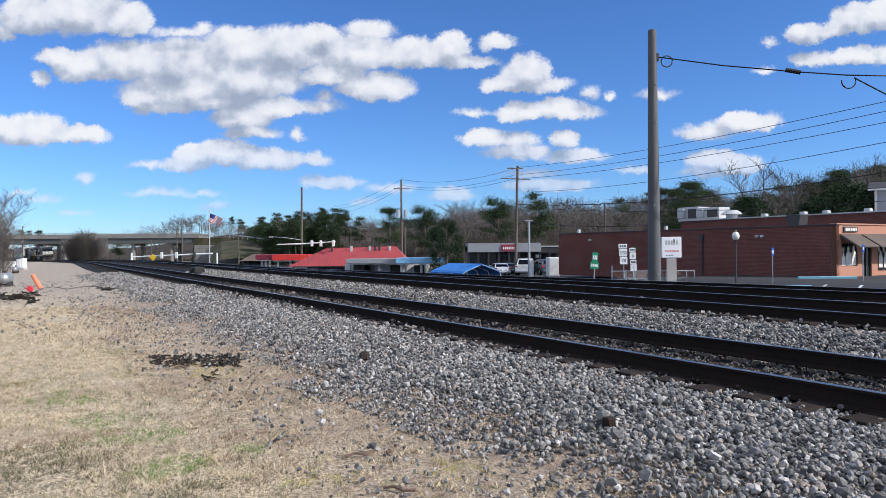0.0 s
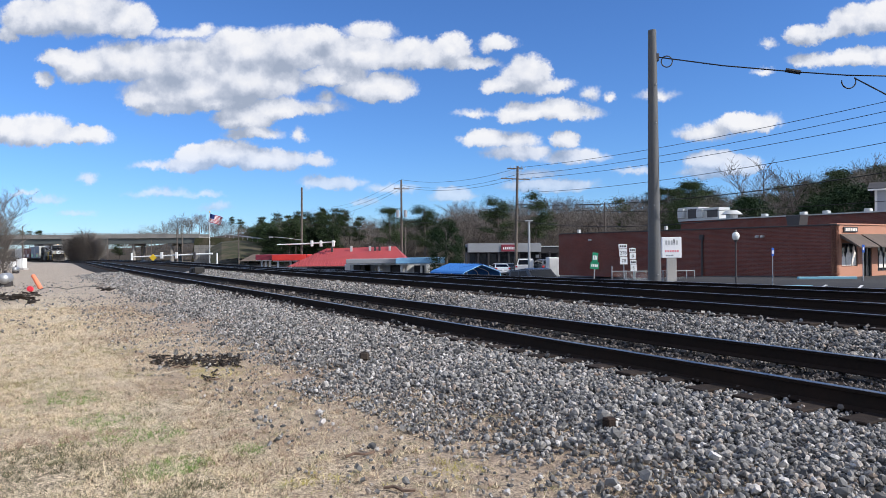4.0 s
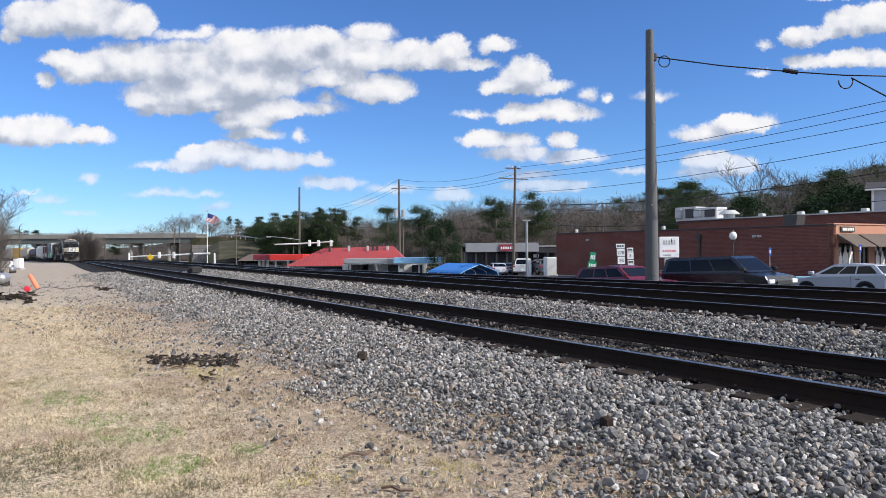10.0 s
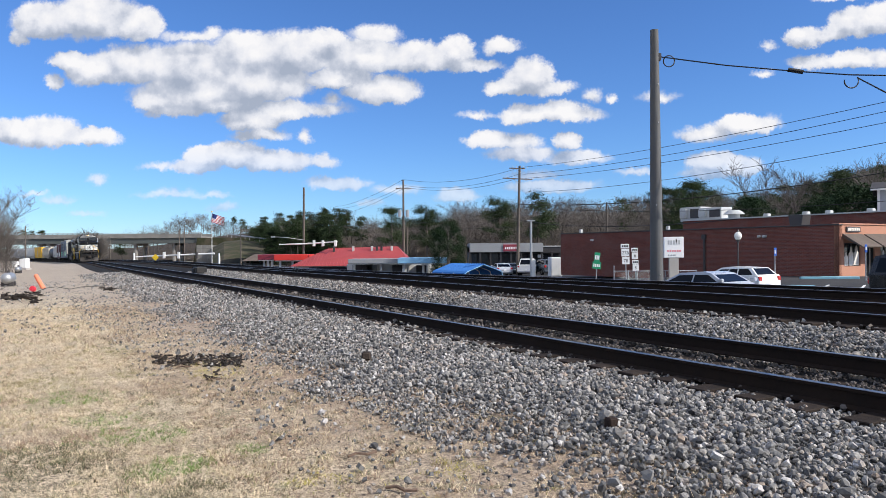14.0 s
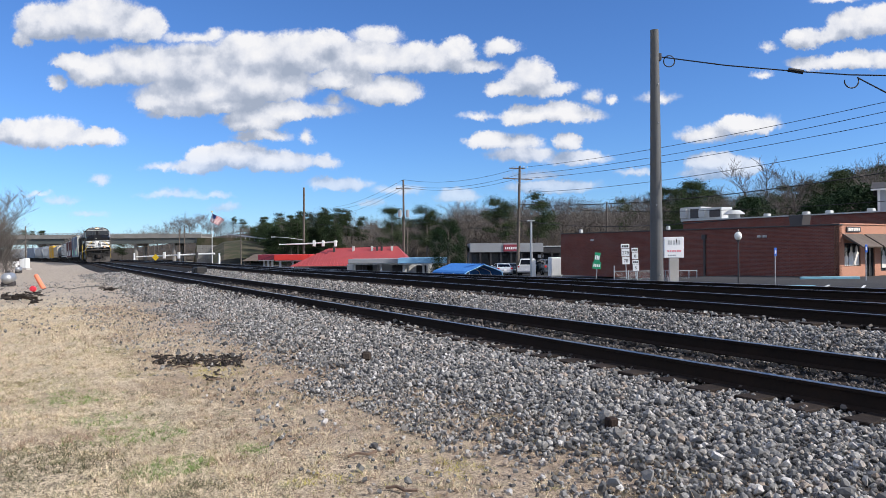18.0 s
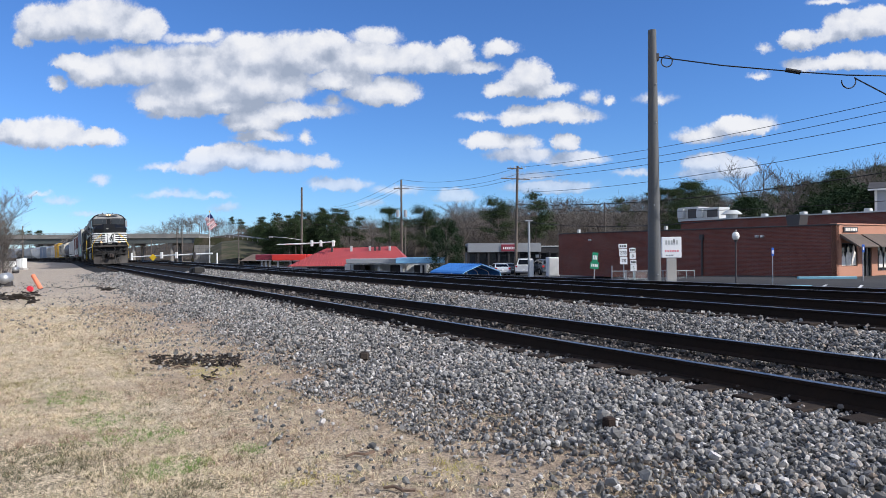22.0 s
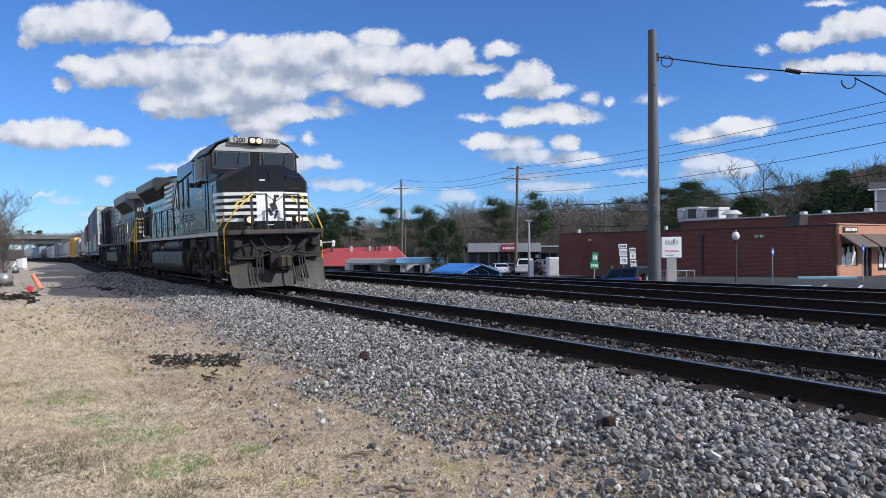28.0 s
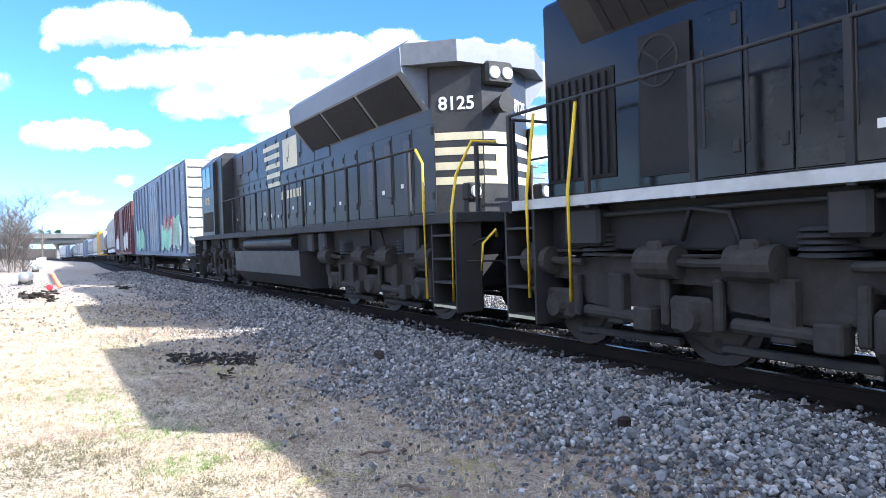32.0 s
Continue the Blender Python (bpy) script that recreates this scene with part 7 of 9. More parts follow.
    # raked windscreen wall, with a brow
    fa = [bm.verts.new((-3.2, y, z)) for y, z in prof[1:7]]
    fb = [bm.verts.new((-2.9, y, z)) for y, z in ((-1.46, 3.72), (-1.46, 4.38), (-1.15, 4.7), (-0.78, 4.86), (0.78, 4.86), (1.15, 4.7), (1.46, 4.38), (1.46, 3.72))]
    fl = [bm.verts.new((-3.2, -1.52, 3.7)), *fa, bm.verts.new((-3.2, 1.52, 3.7))]
    for i in range(7):
        bm.faces.new((fl[i], fl[i + 1], fb[i + 1], fb[i]))
    bm.faces.new(fb)
    bmesh.ops.recalc_face_normals(bm, faces=bm.faces)
    cab = part("cab", bm, M_BLACK, t)
    bm = bmesh.new()
    prism(bm, [(-1.36, 4.52), (-1.16, 4.715), (-0.785, 4.875), (0.785, 4.875), (1.16, 4.715), (1.36, 4.52)], -2.905, -2.88)
    part("cab_brow", bm, M_CABW, t, "dull white brow over the windscreen")
    for y0, y1 in ((-1.36, -0.2), (0.2, 1.36)):
        w = boxpart("windscreen", M_GLASS, t, -2.9, -2.875, y0, y1, 3.96, 4.47, 0.01, "dark tinted windscreen")
        boxpart("window_gasket", M_COPING, w, -2.905, -2.883, y0 - 0.04, y1 + 0.04, 3.92, 4.5, 0.01)
        tubepart("wiper", M_COPING, w, [(-2.85, (y0 + y1) / 2 + 0.3, 4.5), (-2.84, (y0 + y1) / 2 + 0.2, 4.1)], 0.014)
        tubepart("wiper", M_COPING, w, [(-2.85, y0 + 0.1, 4.46), (-2.84, y0 + 0.06, 4.08)], 0.014)
    for s_ in (-1, 1):
        nb = boxpart("number_board", M_NUMB, t, -2.95, -2.72, min(s_ * 0.24, s_ * 0.86), max(s_ * 0.24, s_ * 0.86), 4.76, 4.97, 0.03)
        digits("1200", 0.21, M_INK, nb, Matrix.Translation((-2.715, s_ * 0.55, 4.87)) @ Euler((radians(90), 0, radians(90))).to_matrix().to_4x4())
    hb = boxpart("headlight_box", M_FRAME, t, -2.95, -2.7, -0.22, 0.22, 4.72, 5.0, 0.05)
    for y in (-0.11, 0.11):
        rodpart("lens", M_LENS, hb, (-2.7, y, 4.86), (-2.665, y, 4.86), 0.09, 0.085, 16, "lit warm lamp lens")
    bm = bmesh.new()
    prism(bm, [(-1.62, 4.40), (-1.24, 4.81), (-0.82, 4.99), (0.82, 4.99), (1.24, 4.81), (1.62, 4.40), (1.52, 4.42), (1.2, 4.78), (0.8, 4.95), (-0.8, 4.95), (-1.2, 4.78), (-1.52, 4.42)], -5.4, -3.05)
    part("cab_roof", bm, M_GREYL, t)
    for x, y in ((-3.3, -0.5), (-3.6, 0.4), (-4.6, 0.0)):
        rodpart("roof_antenna", M_FRAME, t, (x, y, 4.98), (x, y, 5.12), 0.07, 0.02)
    for s_ in (-1, 1):
        ys = s_ * 1.52
        for x0, x1 in ((-5.2, -4.75), (-4.7, -3.95), (-3.85, -3.4)):
            w = boxpart("side_window", M_GLASS, t, x0, x1, min(ys, ys * 1.006), max(ys, ys * 1.006), 3.68, 4.32, 0.0, "dark cab side window")
            bm = bmesh.new()
            for a0, a1, c0, c1 in ((x0, x1, 3.64, 3.69), (x0, x1, 4.31, 4.36), (x0 - 0.03, x0 + 0.02, 3.64, 4.36), (x1 - 0.02, x1 + 0.03, 3.64, 4.36)):
                box(bm, a0, a1, min(ys, ys * 1.02), max(ys, ys * 1.02), c0, c1)
            part("window_frame", bm, M_GALV, w)
        boxpart("arm_rest", M_FRAME, t, -4.8, -3.7, min(ys, ys * 1.09), max(ys, ys * 1.09), 3.52, 3.6, 0.02)
        boxpart("wind_deflector", M_GALV, t, -3.92, -3.9, min(ys, ys * 1.14), max(ys, ys * 1.14), 3.66, 4.34, 0.004)
        boxpart("cab_panel", M_BLACK, t, -5.2, -3.45, min(ys, ys * 1.01), max(ys, ys * 1.01), 2.68, 3.5, 0.01)
        boxpart("battery_door", M_BLACK, t, -5.25, -3.5, min(ys, ys * 1.012), max(ys, ys * 1.012), 1.95, 2.62, 0.02)
        boxpart("service_plate", M_STICKER, t, -2.75, -2.55, min(ys * 0.989, ys * 0.993), max(ys * 0.989, ys * 0.993), 2.2, 2.45, 0)
        tubepart("door_grab", M_FRAME, t, [(-2.2, ys, 2.6), (-2.2, ys * 1.04, 2.62), (-2.2, ys * 1.04, 3.3), (-2.2, ys, 3.32)], 0.015)
        digits("1200", 0.42, M_WHITE, t, Matrix.Translation((-4.25, s_ * 1.542, 3.12)) @ Euler((radians(90), 0, 0 if s_ < 0 else radians(180))).to_matrix().to_4x4())
        boxpart("mirror", M_FRAME, t, -4.95, -4.8, min(s_ * 1.55, s_ * 1.75), max(s_ * 1.55, s_ * 1.75), 3.45, 3.62, 0.03)
    # equipment cabinet behind the cab
    boxpart("equipment_cabinet", M_BLACK, t, -8.72, -5.36, -1.42, 1.42, SILL, 4.55, 0.03)
    boxpart("roof_hatch", M_GREYL, t, -8.6, -5.5, -1.1, 1.1, 4.55, 4.72, 0.03)
    boxpart("air_intake", M_FRAME, t, -9.6, -8.1, -0.9, 0.9, 4.4, 4.78, 0.04)
    for s_ in (-1, 1):
        ys = s_ * 1.42
        for x0, x1 in ((-8.62, -7.75), (-7.7, -6.8), (-6.75, -5.45)):
            d = boxpart("cabinet_door", M_BLACK, t, x0, x1, min(ys, ys * 1.012), max(ys, ys * 1.012), 2.75, 4.1, 0.01)
            boxpart("door_seal", M_COPING, d, x0 + 0.1, x0 + 0.14, min(ys * 1.012, ys * 1.03), max(ys * 1.012, ys * 1.03), 2.85, 4.0, 0.0)
            boxpart("latch", M_FRAME, d, x1 - 0.12, x1 - 0.05, min(ys * 1.012, ys * 1.03), max(ys * 1.012, ys * 1.03), 2.95, 3.1, 0.01)
        for x0, x1 in ((-8.62, -7.75), (-7.62, -6.72), (-6.68, -5.5)):
            d = boxpart("cabinet_door", M_BLACK, t, x0, x1, min(ys, ys * 1.012), max(ys, ys * 1.012), 1.95, 2.7, 0.01)
            for k in range(3):
                boxpart("louvre", M_FRAME, d, x0 + 0.25, x0 + 0.6, min(ys * 1.012, ys * 1.03), max(ys * 1.012, ys * 1.03), 2.35 + k * 0.1, 2.39 + k * 0.1, 0.005)
            boxpart("warning_label", M_STICKER, d, x0 + 0.38, x0 + 0.55, min(ys * 1.012, ys * 1.015), max(ys * 1.012, ys * 1.015), 2.2, 2.28, 0)
        boxpart("dark_glass_panel", M_GLASS, t, -7.35, -6.95, min(ys * 1.012, ys * 1.016), max(ys * 1.012, ys * 1.016), 2.85, 3.95, 0)
        tubepart("cabinet_rail", M_FRAME, t, [(-9.3, s_ * 1.5, 3.0), (-8.72, s_ * 1.46, 3.9), (-5.5, s_ * 1.46, 4.15)], 0.02)
    # long hood
    boxpart("long_hood", M_BLACK, t, -20.92, -8.72, -0.98, 0.98, SILL, 4.42, 0.05)
    bm = bmesh.new()
    rod(bm, (-9.0, -0.9, 4.6), (-8.6, -1.0, 4.6), 0.09, 0.12)
    part("horn", bm, M_FRAME, t)
    for s_ in (-1, 1):
        hood_doors(t, -11.3, -8.78, 6, s_ * 0.98, SILL + 0.06, 3.62, M_BLACK, 5)
        hood_doors(t, -18.4, -11.35, 14, s_ * 0.98, SILL + 0.06, 3.55, M_BLACK, 6)
        hood_doors(t, -14.3, -8.78, 10, s_ * 0.98, 3.68, 4.34, M_BLACK, 7, False)
        g = boxpart("radiator_grille", M_PITCH, t, -20.85, -19.6, min(s_ * 0.98, s_ * 1.0), max(s_ * 0.98, s_ * 1.0), 2.05, 3.35, 0.01)
        for k in range(9):
            boxpart("grille_slat", M_PITCH, g, -20.8 + k * 0.13, -20.74 + k * 0.13, min(s_ * 1.0, s_ * 1.04), max(s_ * 1.0, s_ * 1.04), 2.1, 3.3, 0.005)
        # brake wheel in its recess
        bm = bmesh.new()
        tube(bm, [(-18.85 + 0.27 * math.cos(k * math.tau / 24), s_ * 1.1, 3.2 + 0.27 * math.sin(k * math.tau / 24)) for k in range(25)], 0.018, 6)
        for k in range(3):
            a0 = k * math.tau / 3 + 0.4
            rod(bm, (-18.85, s_ * 1.08, 3.2), (-18.85 + 0.26 * math.cos(a0), s_ * 1.1, 3.2 + 0.26 * math.sin(a0)), 0.014, None, 5)
        part("brake_wheel", bm, M_FRAME, t, "black hand brake wheel")
        # flat black plate that paints in the dark of the recess
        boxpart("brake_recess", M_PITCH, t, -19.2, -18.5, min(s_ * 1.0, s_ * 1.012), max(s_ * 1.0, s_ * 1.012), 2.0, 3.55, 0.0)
        # painted mark on the hood: bands and a block, no letters
        def sheet(name, pts):
            bm = bmesh.new()
            prism(bm, pts, s_ * 1.021, s_ * 1.026, axis="y")
            bmesh.ops.recalc_face_normals(bm, faces=bm.faces)
            part(name, bm, M_WHITE, t)
        for k in range(6):
            z = 3.02 + k * 0.215
            sheet("stripe", [(-14.2 + 0.02 * k, z), (-12.55 + 0.16 * k, z + 0.03), (-12.45 + 0.16 * k, z + 0.135), (-14.2 + 0.02 * k, z + 0.135)])
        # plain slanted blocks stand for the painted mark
        sheet("emblem", [(-11.75, 3.1), (-11.42, 3.1), (-11.1, 4.3), (-11.5, 4.3)])
        sheet("emblem", [(-11.5, 4.3), (-11.1, 4.3), (-10.72, 3.18), (-10.95, 3.1)])
        sheet("emblem", [(-10.95, 3.1), (-10.62, 3.1), (-10.42, 4.3), (-10.8, 4.3)])
        sheet("emblem", [(-10.5, 3.06), (-9.5, 3.06), (-9.35, 3.36), (-10.46, 3.3)])
        sheet("emblem", [(-9.75, 3.36), (-9.35, 3.36), (-9.3, 3.72), (-9.7, 3.72)])
        sheet("emblem", [(-10.35, 3.72), (-9.3, 3.72), (-9.36, 3.9), (-10.3, 3.96)])
        sheet("emblem", [(-10.3, 3.96), (-9.95, 3.96), (-9.9, 4.28), (-10.25, 4.2)])
        for r in range(2):
            n = 7 if r == 0 else 8
            for k in range(n):
                w = 0.262
                xa = -11.8 - r * 0.06 + k * w
                z = 2.73 - r * 0.315
                q = (0.0, 0.03, 0.0, 0.05, 0.02, 0.0, 0.04, 0.01)[k]
                sheet("lettering", [(xa, z), (xa + w * 0.74 - q, z), (xa + w * 0.74 - q + 0.06, z + 0.26), (xa + 0.06, z + 0.26)])
        handrail(t, [(-21.0, s_ * 1.5, 2.95), (-9.3, s_ * 1.5, 2.98)], [(-21.0 + k * 1.46, s_ * 1.5, 2.96) for k in range(9)], SILL)
    # flared radiator section
    bm = bmesh.new()
    prism(bm, [(-0.98, 3.72), (-1.42, 4.3), (-1.46, 4.62), (-1.3, 4.72), (1.3, 4.72), (1.46, 4.62), (1.42, 4.3), (0.98, 3.72)], -20.15, -14.6)
    part("radiator_housing", bm, M_GREYL, t, "flared black radiator housing")
    for s_ in (-1, 1):
        m = Matrix.Translation((0, s_ * 1.2, 4.01)) @ Matrix.Rotation(s_ * math.atan2(0.58, 0.44), 4, "X")
        g = boxpart("radiator_screen", M_PITCH, t, -19.7, -14.75, -0.33, 0.33, -0.012, 0.012, 0, "dark mesh radiator screen", m)
        for k in range(18):
            boxpart("screen_rib", M_PITCH, g, -19.6 + k * 0.27, -19.56 + k * 0.27, -0.33, 0.33, -0.024, 0.024, 0)
    for x in (-18.9, -17.25, -15.6):
        fan(t, x, 4.72)
    boxpart("exhaust_stack", M_FRAME, t, -11.0, -10.2, -0.4, 0.4, 4.4, 4.62, 0.04)
    # rear end face
    for y in (-0.78, 0.78):
        rodpart("rear_lamp", M_LENSOFF, t, (-20.92, y * 0.3, 4.0), (-20.98, y * 0.3, 4.0), 0.09)
    handrail(t, [(-21.2, -1.3, 2.95), (-21.2, 1.3, 2.95)], [(-21.2, y, 2.95) for y in (-1.3, -0.45, 0.45, 1.3)], SILL)
    # fuel tank and air reservoirs
    bm = bmesh.new()
    prism(bm, [(-1.5, 0.74), (-1.5, 1.12), (-1.47, 1.2), (-1.4, 1.24), (1.4, 1.24), (1.47, 1.2), (1.5, 1.12), (1.5, 0.74), (1.46, 0.6), (1.37, 0.47), (1.23, 0.37), (1.05, 0.3), (-1.05, 0.3), (-1.23, 0.37), (-1.37, 0.47), (-1.46, 0.6)], -15.15, -7.95)
    part("fuel_tank", bm, M_TANKP, t, "dusty black fuel tank")
    for s_ in (-1, 1):
        boxpart("tank_seam", M_FRAME, t, -11.94, -11.86, min(s_ * 1.5, s_ * 1.51), max(s_ * 1.5, s_ * 1.51), 0.74, 1.12, 0.004)
        for x0, x1 in ((-15.2, -13.3), (-12.05, -8.0)):
            rodpart("air_reservoir", M_TANKP, t, (x0, s_ * 1.28, 1.48), (x1, s_ * 1.28, 1.48), 0.215, None, 20)
        for x in (-14.8, -13.6, -11.8, -8.4):
            boxpart("reservoir_strap", M_FRAME, t, x - 0.04, x + 0.04, s_ * 1.28 - 0.23, s_ * 1.28 + 0.23, 1.25, 1.72, 0.01)
        rodpart("fuel_filler", M_GALV, t, (-12.45, s_ * 1.4, 1.38), (-12.45, s_ * 1.53, 1.38), 0.08)
        for x, w, h in ((-6.6, 0.3, 0.5), (-6.0, 0.5, 0.35), (-3.2, 0.4, 0.55), (-16.0, 0.35, 0.55), (-16.6, 0.3, 0.4), (-19.6, 0.5, 0.45), (-2.4, 0.35, 0.4)):
            boxpart("valve_box", M_FRAME, t, x - w, x + w * 0.2, min(s_ * 1.0, s_ * 1.4), max(s_ * 1.0, s_ * 1.4), 1.7 - h, 1.7, 0.04)
        for x in (-6.9, -7.1):
            tubepart("drain_pipe", M_FRAME, t, [(x, s_ * 1.42, 1.7), (x + 0.05, s_ * 1.45, 1.2), (x, s_ * 1.42, 0.5)], 0.045)
        tubepart("air_line", M_FRAME, t, [(-7, s_ * 1.3, 1.62), (-5, s_ * 1.3, 1.6), (-3, s_ * 1.3, 1.63)], 0.03)
        tubepart("air_line", M_FRAME, t, [(-20, s_ * 1.3, 1.6), (-17, s_ * 1.3, 1.62), (-15, s_ * 1.3, 1.6)], 0.03)
    loco_truck(t, -4.5, spun)
    loco_truck(t, -18.35, spun)
    return t


def second_loco(spun):
    """Trailing unit, coupled with its long hood forward."""
    t = thing("locomotive", "worn black trailing diesel locomotive running hood first", "locomotive", group="train")
    SILL = 1.78
    boxpart("underframe", M_PITCH, t, -21.0, -1.3, -1.2, 1.2, 1.15, SILL - 0.12, 0.02)
    boxpart("walkway", M_FRAME, t, -20.9, -0.7, -1.52, 1.52, SILL - 0.16, SILL, 0.01)
    end_gear(t, 0.0, 1, False)
    end_gear(t, -21.5, -1, False)
    for s_ in (-1, 1):
        steps_and_well(t, -1.5, -0.8, s_, SILL)
        steps_and_well(t, -20.8, -20.1, s_, SILL)
        tubepart("grab_iron", M_YELLOW, t, [(-0.78, s_ * 1.56, 0.45), (-0.76, s_ * 1.57, 1.8), (-0.95, s_ * 1.35, 2.35), (-0.8, s_ * 1.15, 2.85), (-0.8, s_ * 0.7, 2.85)], 0.022, 8, "chipped yellow grab rail")
        tubepart("grab_iron", M_YELLOW, t, [(-1.6, s_ * 1.56, 0.45), (-1.6, s_ * 1.57, 1.9), (-1.72, s_ * 1.5, 2.6), (-1.95, s_ * 1.5, 2.85)], 0.022, 8, "chipped yellow grab rail")
        tubepart("grab_iron", M_YELLOW, t, [(-0.55, s_ * 1.2, 0.9), (-0.5, s_ * 1.2, 1.3), (-0.6, s_ * 0.9, 1.5), (-0.72, s_ * 0.8, 1.4)], 0.02, 8, "chipped yellow grab rail")
    # end of the long hood: chamfered corners
    bm = bmesh.new()
    prism(bm, [(-1.75, -0.3), (-1.75, 0.3), (-2.25, 1.0), (-16.2, 1.0), (-16.2, -1.0), (-2.25, -1.0)], SILL, 4.45, axis="z")
    part("long_hood", bm, M_GREYL, t)
    for i in range(4):
        z = 2.3 + i * 0.25
        boxpart("stripe", M_CREAM, t, -1.752, -1.74, -0.29, 0.29, z, z + 0.13, 0, "faded cream stripe")
        for s_ in (-1, 1):
            m = Matrix.Translation((-2.0, s_ * 0.65, z + 0.065)) @ Matrix.Rotation(s_ * math.atan2(0.7, -0.5), 4, "Z")
            boxpart("stripe", M_CREAM, t, -0.42, 0.42, -0.007, 0.007, -0.065, 0.065, 0, "", m)
    boxpart("emblem_panel", M_CREAM, t, -1.752, -1.736, -0.05, 0.29, 2.3, 3.18, 0)
    hl = boxpart("headlight_box", M_FRAME, t, -1.8, -1.6, -0.28, 0.28, 3.95, 4.35, 0.05)
    for y in (-0.13, 0.13):
        rodpart("lens", M_LENSOFF, hl, (-1.6, y, 4.15), (-1.57, y, 4.15), 0.11, 0.1, 16)
    rodpart("signal_horn", M_FRAME, t, (-1.75, 0.0, 3.62), (-1.45, 0.0, 3.62), 0.12, 0.16, 12)
    for s_ in (-1, 1):
        digits("8125", 0.31, M_WHITE, t, Matrix.Translation((-1.992, s_ * 0.658, 3.66)) @ Euler((radians(90), 0, radians(54.5) if s_ < 0 else radians(125.5))).to_matrix().to_4x4())
        lamp = boxpart("ditch_light", M_FRAME, t, -1.6, -1.38, s_ * 0.72 - 0.14, s_ * 0.72 + 0.14, 2.0, 2.28, 0.03)
        rodpart("lens", M_LENSOFF, lamp, (-1.38, s_ * 0.72, 2.14), (-1.35, s_ * 0.72, 2.14), 0.1, 0.09, 14)
        boxpart("lamp_bracket", M_FRAME, t, -1.6, -1.45, s_ * 0.72 - 0.1, s_ * 0.72 + 0.1, SILL, 2.0, 0.01)
        hood_doors(t, -5.4, -2.15, 4, s_ * 1.0, SILL + 0.06, 3.35, M_GREYL, 15)
        for k in range(3):
            x = -4.9 + k * 0.8
            boxpart("tall_louvre", M_COPING, t, x, x + 0.28, min(s_ * 1.02, s_ * 1.035), max(s_ * 1.02, s_ * 1.035), 2.2, 3.2, 0.01)
        hood_doors(t, -16.1, -5.45, 16, s_ * 1.0, SILL + 0.06, 3.3, M_GREYL, 16)
        hood_doors(t, -16.1, -7.0, 9, s_ * 1.0, 3.36, 4.38, M_GREYL, 17, False)
        for x0 in (-15.6, -14.4):
            boxpart("louvre_panel", M_COPING, t, x0, x0 + 0.8, min(s_ * 1.02, s_ * 1.04), max(s_ * 1.02, s_ * 1.04), 3.7, 4.3, 0.01)
        stripes(t, -12.4, -10.8, s_ * 1.024, 3.0, 4.2, 5, M_CREAM, 0.1, s_)
        boxpart("emblem", M_CREAM, t, -10.5, -9.3, min(s_ * 1.022, s_ * 1.028), max(s_ * 1.022, s_ * 1.028), 3.4, 4.2, 0.0)
        for k in range(7):
            boxpart("lettering", M_CREAM, t, -10.8 + k * 0.27, -10.62 + k * 0.27, min(s_ * 1.022, s_ * 1.028), max(s_ * 1.022, s_ * 1.028), 2.6, 2.82, 0)
        handrail(t, [(-1.95, s_ * 1.5, 2.86), (-15.8, s_ * 1.5, 2.86)], [(-2.2 - k * 1.35, s_ * 1.5, 2.86) for k in range(11)], SILL)
        for x in (-0.75,):
            handrail(t, [(x, s_ * 0.35, 2.8), (x, s_ * 1.1, 2.8)], [(x, s_ * 0.38, 2.8), (x, s_ * 1.1, 2.8)], SILL)
    # winged radiator at the end
    bm = bmesh.new()
    prism(bm, [(-1.0, 3.6), (-1.5, 4.22), (-1.52, 4.6), (-1.3, 4.78), (1.3, 4.78), (1.52, 4.6), (1.5, 4.22), (1.0, 3.6)], -8.3, -2.35)
    prism(bm, [(-2.35, -1.5), (-2.35, 1.5), (-1.7, 0.8), (-1.7, -0.8)], 4.3, 4.66, axis="z")
    part("radiator_roof", bm, mat("grey weathered radiator roof", (0.17, 0.18, 0.195), 0.5, 0, 8, 0.15, 0.5, 0.4, 0.03), t, "grey overhanging radiator wings")
    for s_ in (-1, 1):
        for k in range(3):
            m = Matrix.Translation((0, s_ * 1.255, 3.9)) @ Matrix.Rotation(s_ * math.atan2(0.62, 0.5), 4, "X")
            boxpart("radiator_screen", M_PITCH, t, -8.1 + k * 1.9, -6.35 + k * 1.9, -0.36, 0.36, -0.012, 0.012, 0, "", m)
    for x in (-7.6, -5.6, -3.6):
        fan(t, x, 4.78)
    boxpart("exhaust_stack", M_FRAME, t, -11.4, -10.6, -0.4, 0.4, 4.42, 4.75, 0.04)
    # blower cabinet, cab and nose at the far end
    boxpart("equipment_cabinet", M_GREYL, t, -17.0, -16.2, -1.4, 1.4, SILL, 4.4, 0.03)
    bm = bmesh.new()
    prism(bm, [(-1.52, SILL), (-1.52, 4.3), (-1.1, 4.66), (1.1, 4.66), (1.52, 4.3), (1.52, SILL)], -19.0, -17.0)
    part("cab", bm, M_GREYL, t)
    for s_ in (-1, 1):
        ys = s_ * 1.52
        for x0, x1 in ((-18.7, -18.2), (-18.1, -17.5)):
            w = boxpart("side_window", M_GLASS, t, x0, x1, min(ys, ys * 1.006), max(ys, ys * 1.006), 3.5, 4.2, 0.0)
            boxpart("window_sill", M_GALV, w, x0, x1, min(ys, ys * 1.03), max(ys, ys * 1.03), 3.46, 3.5, 0.004)
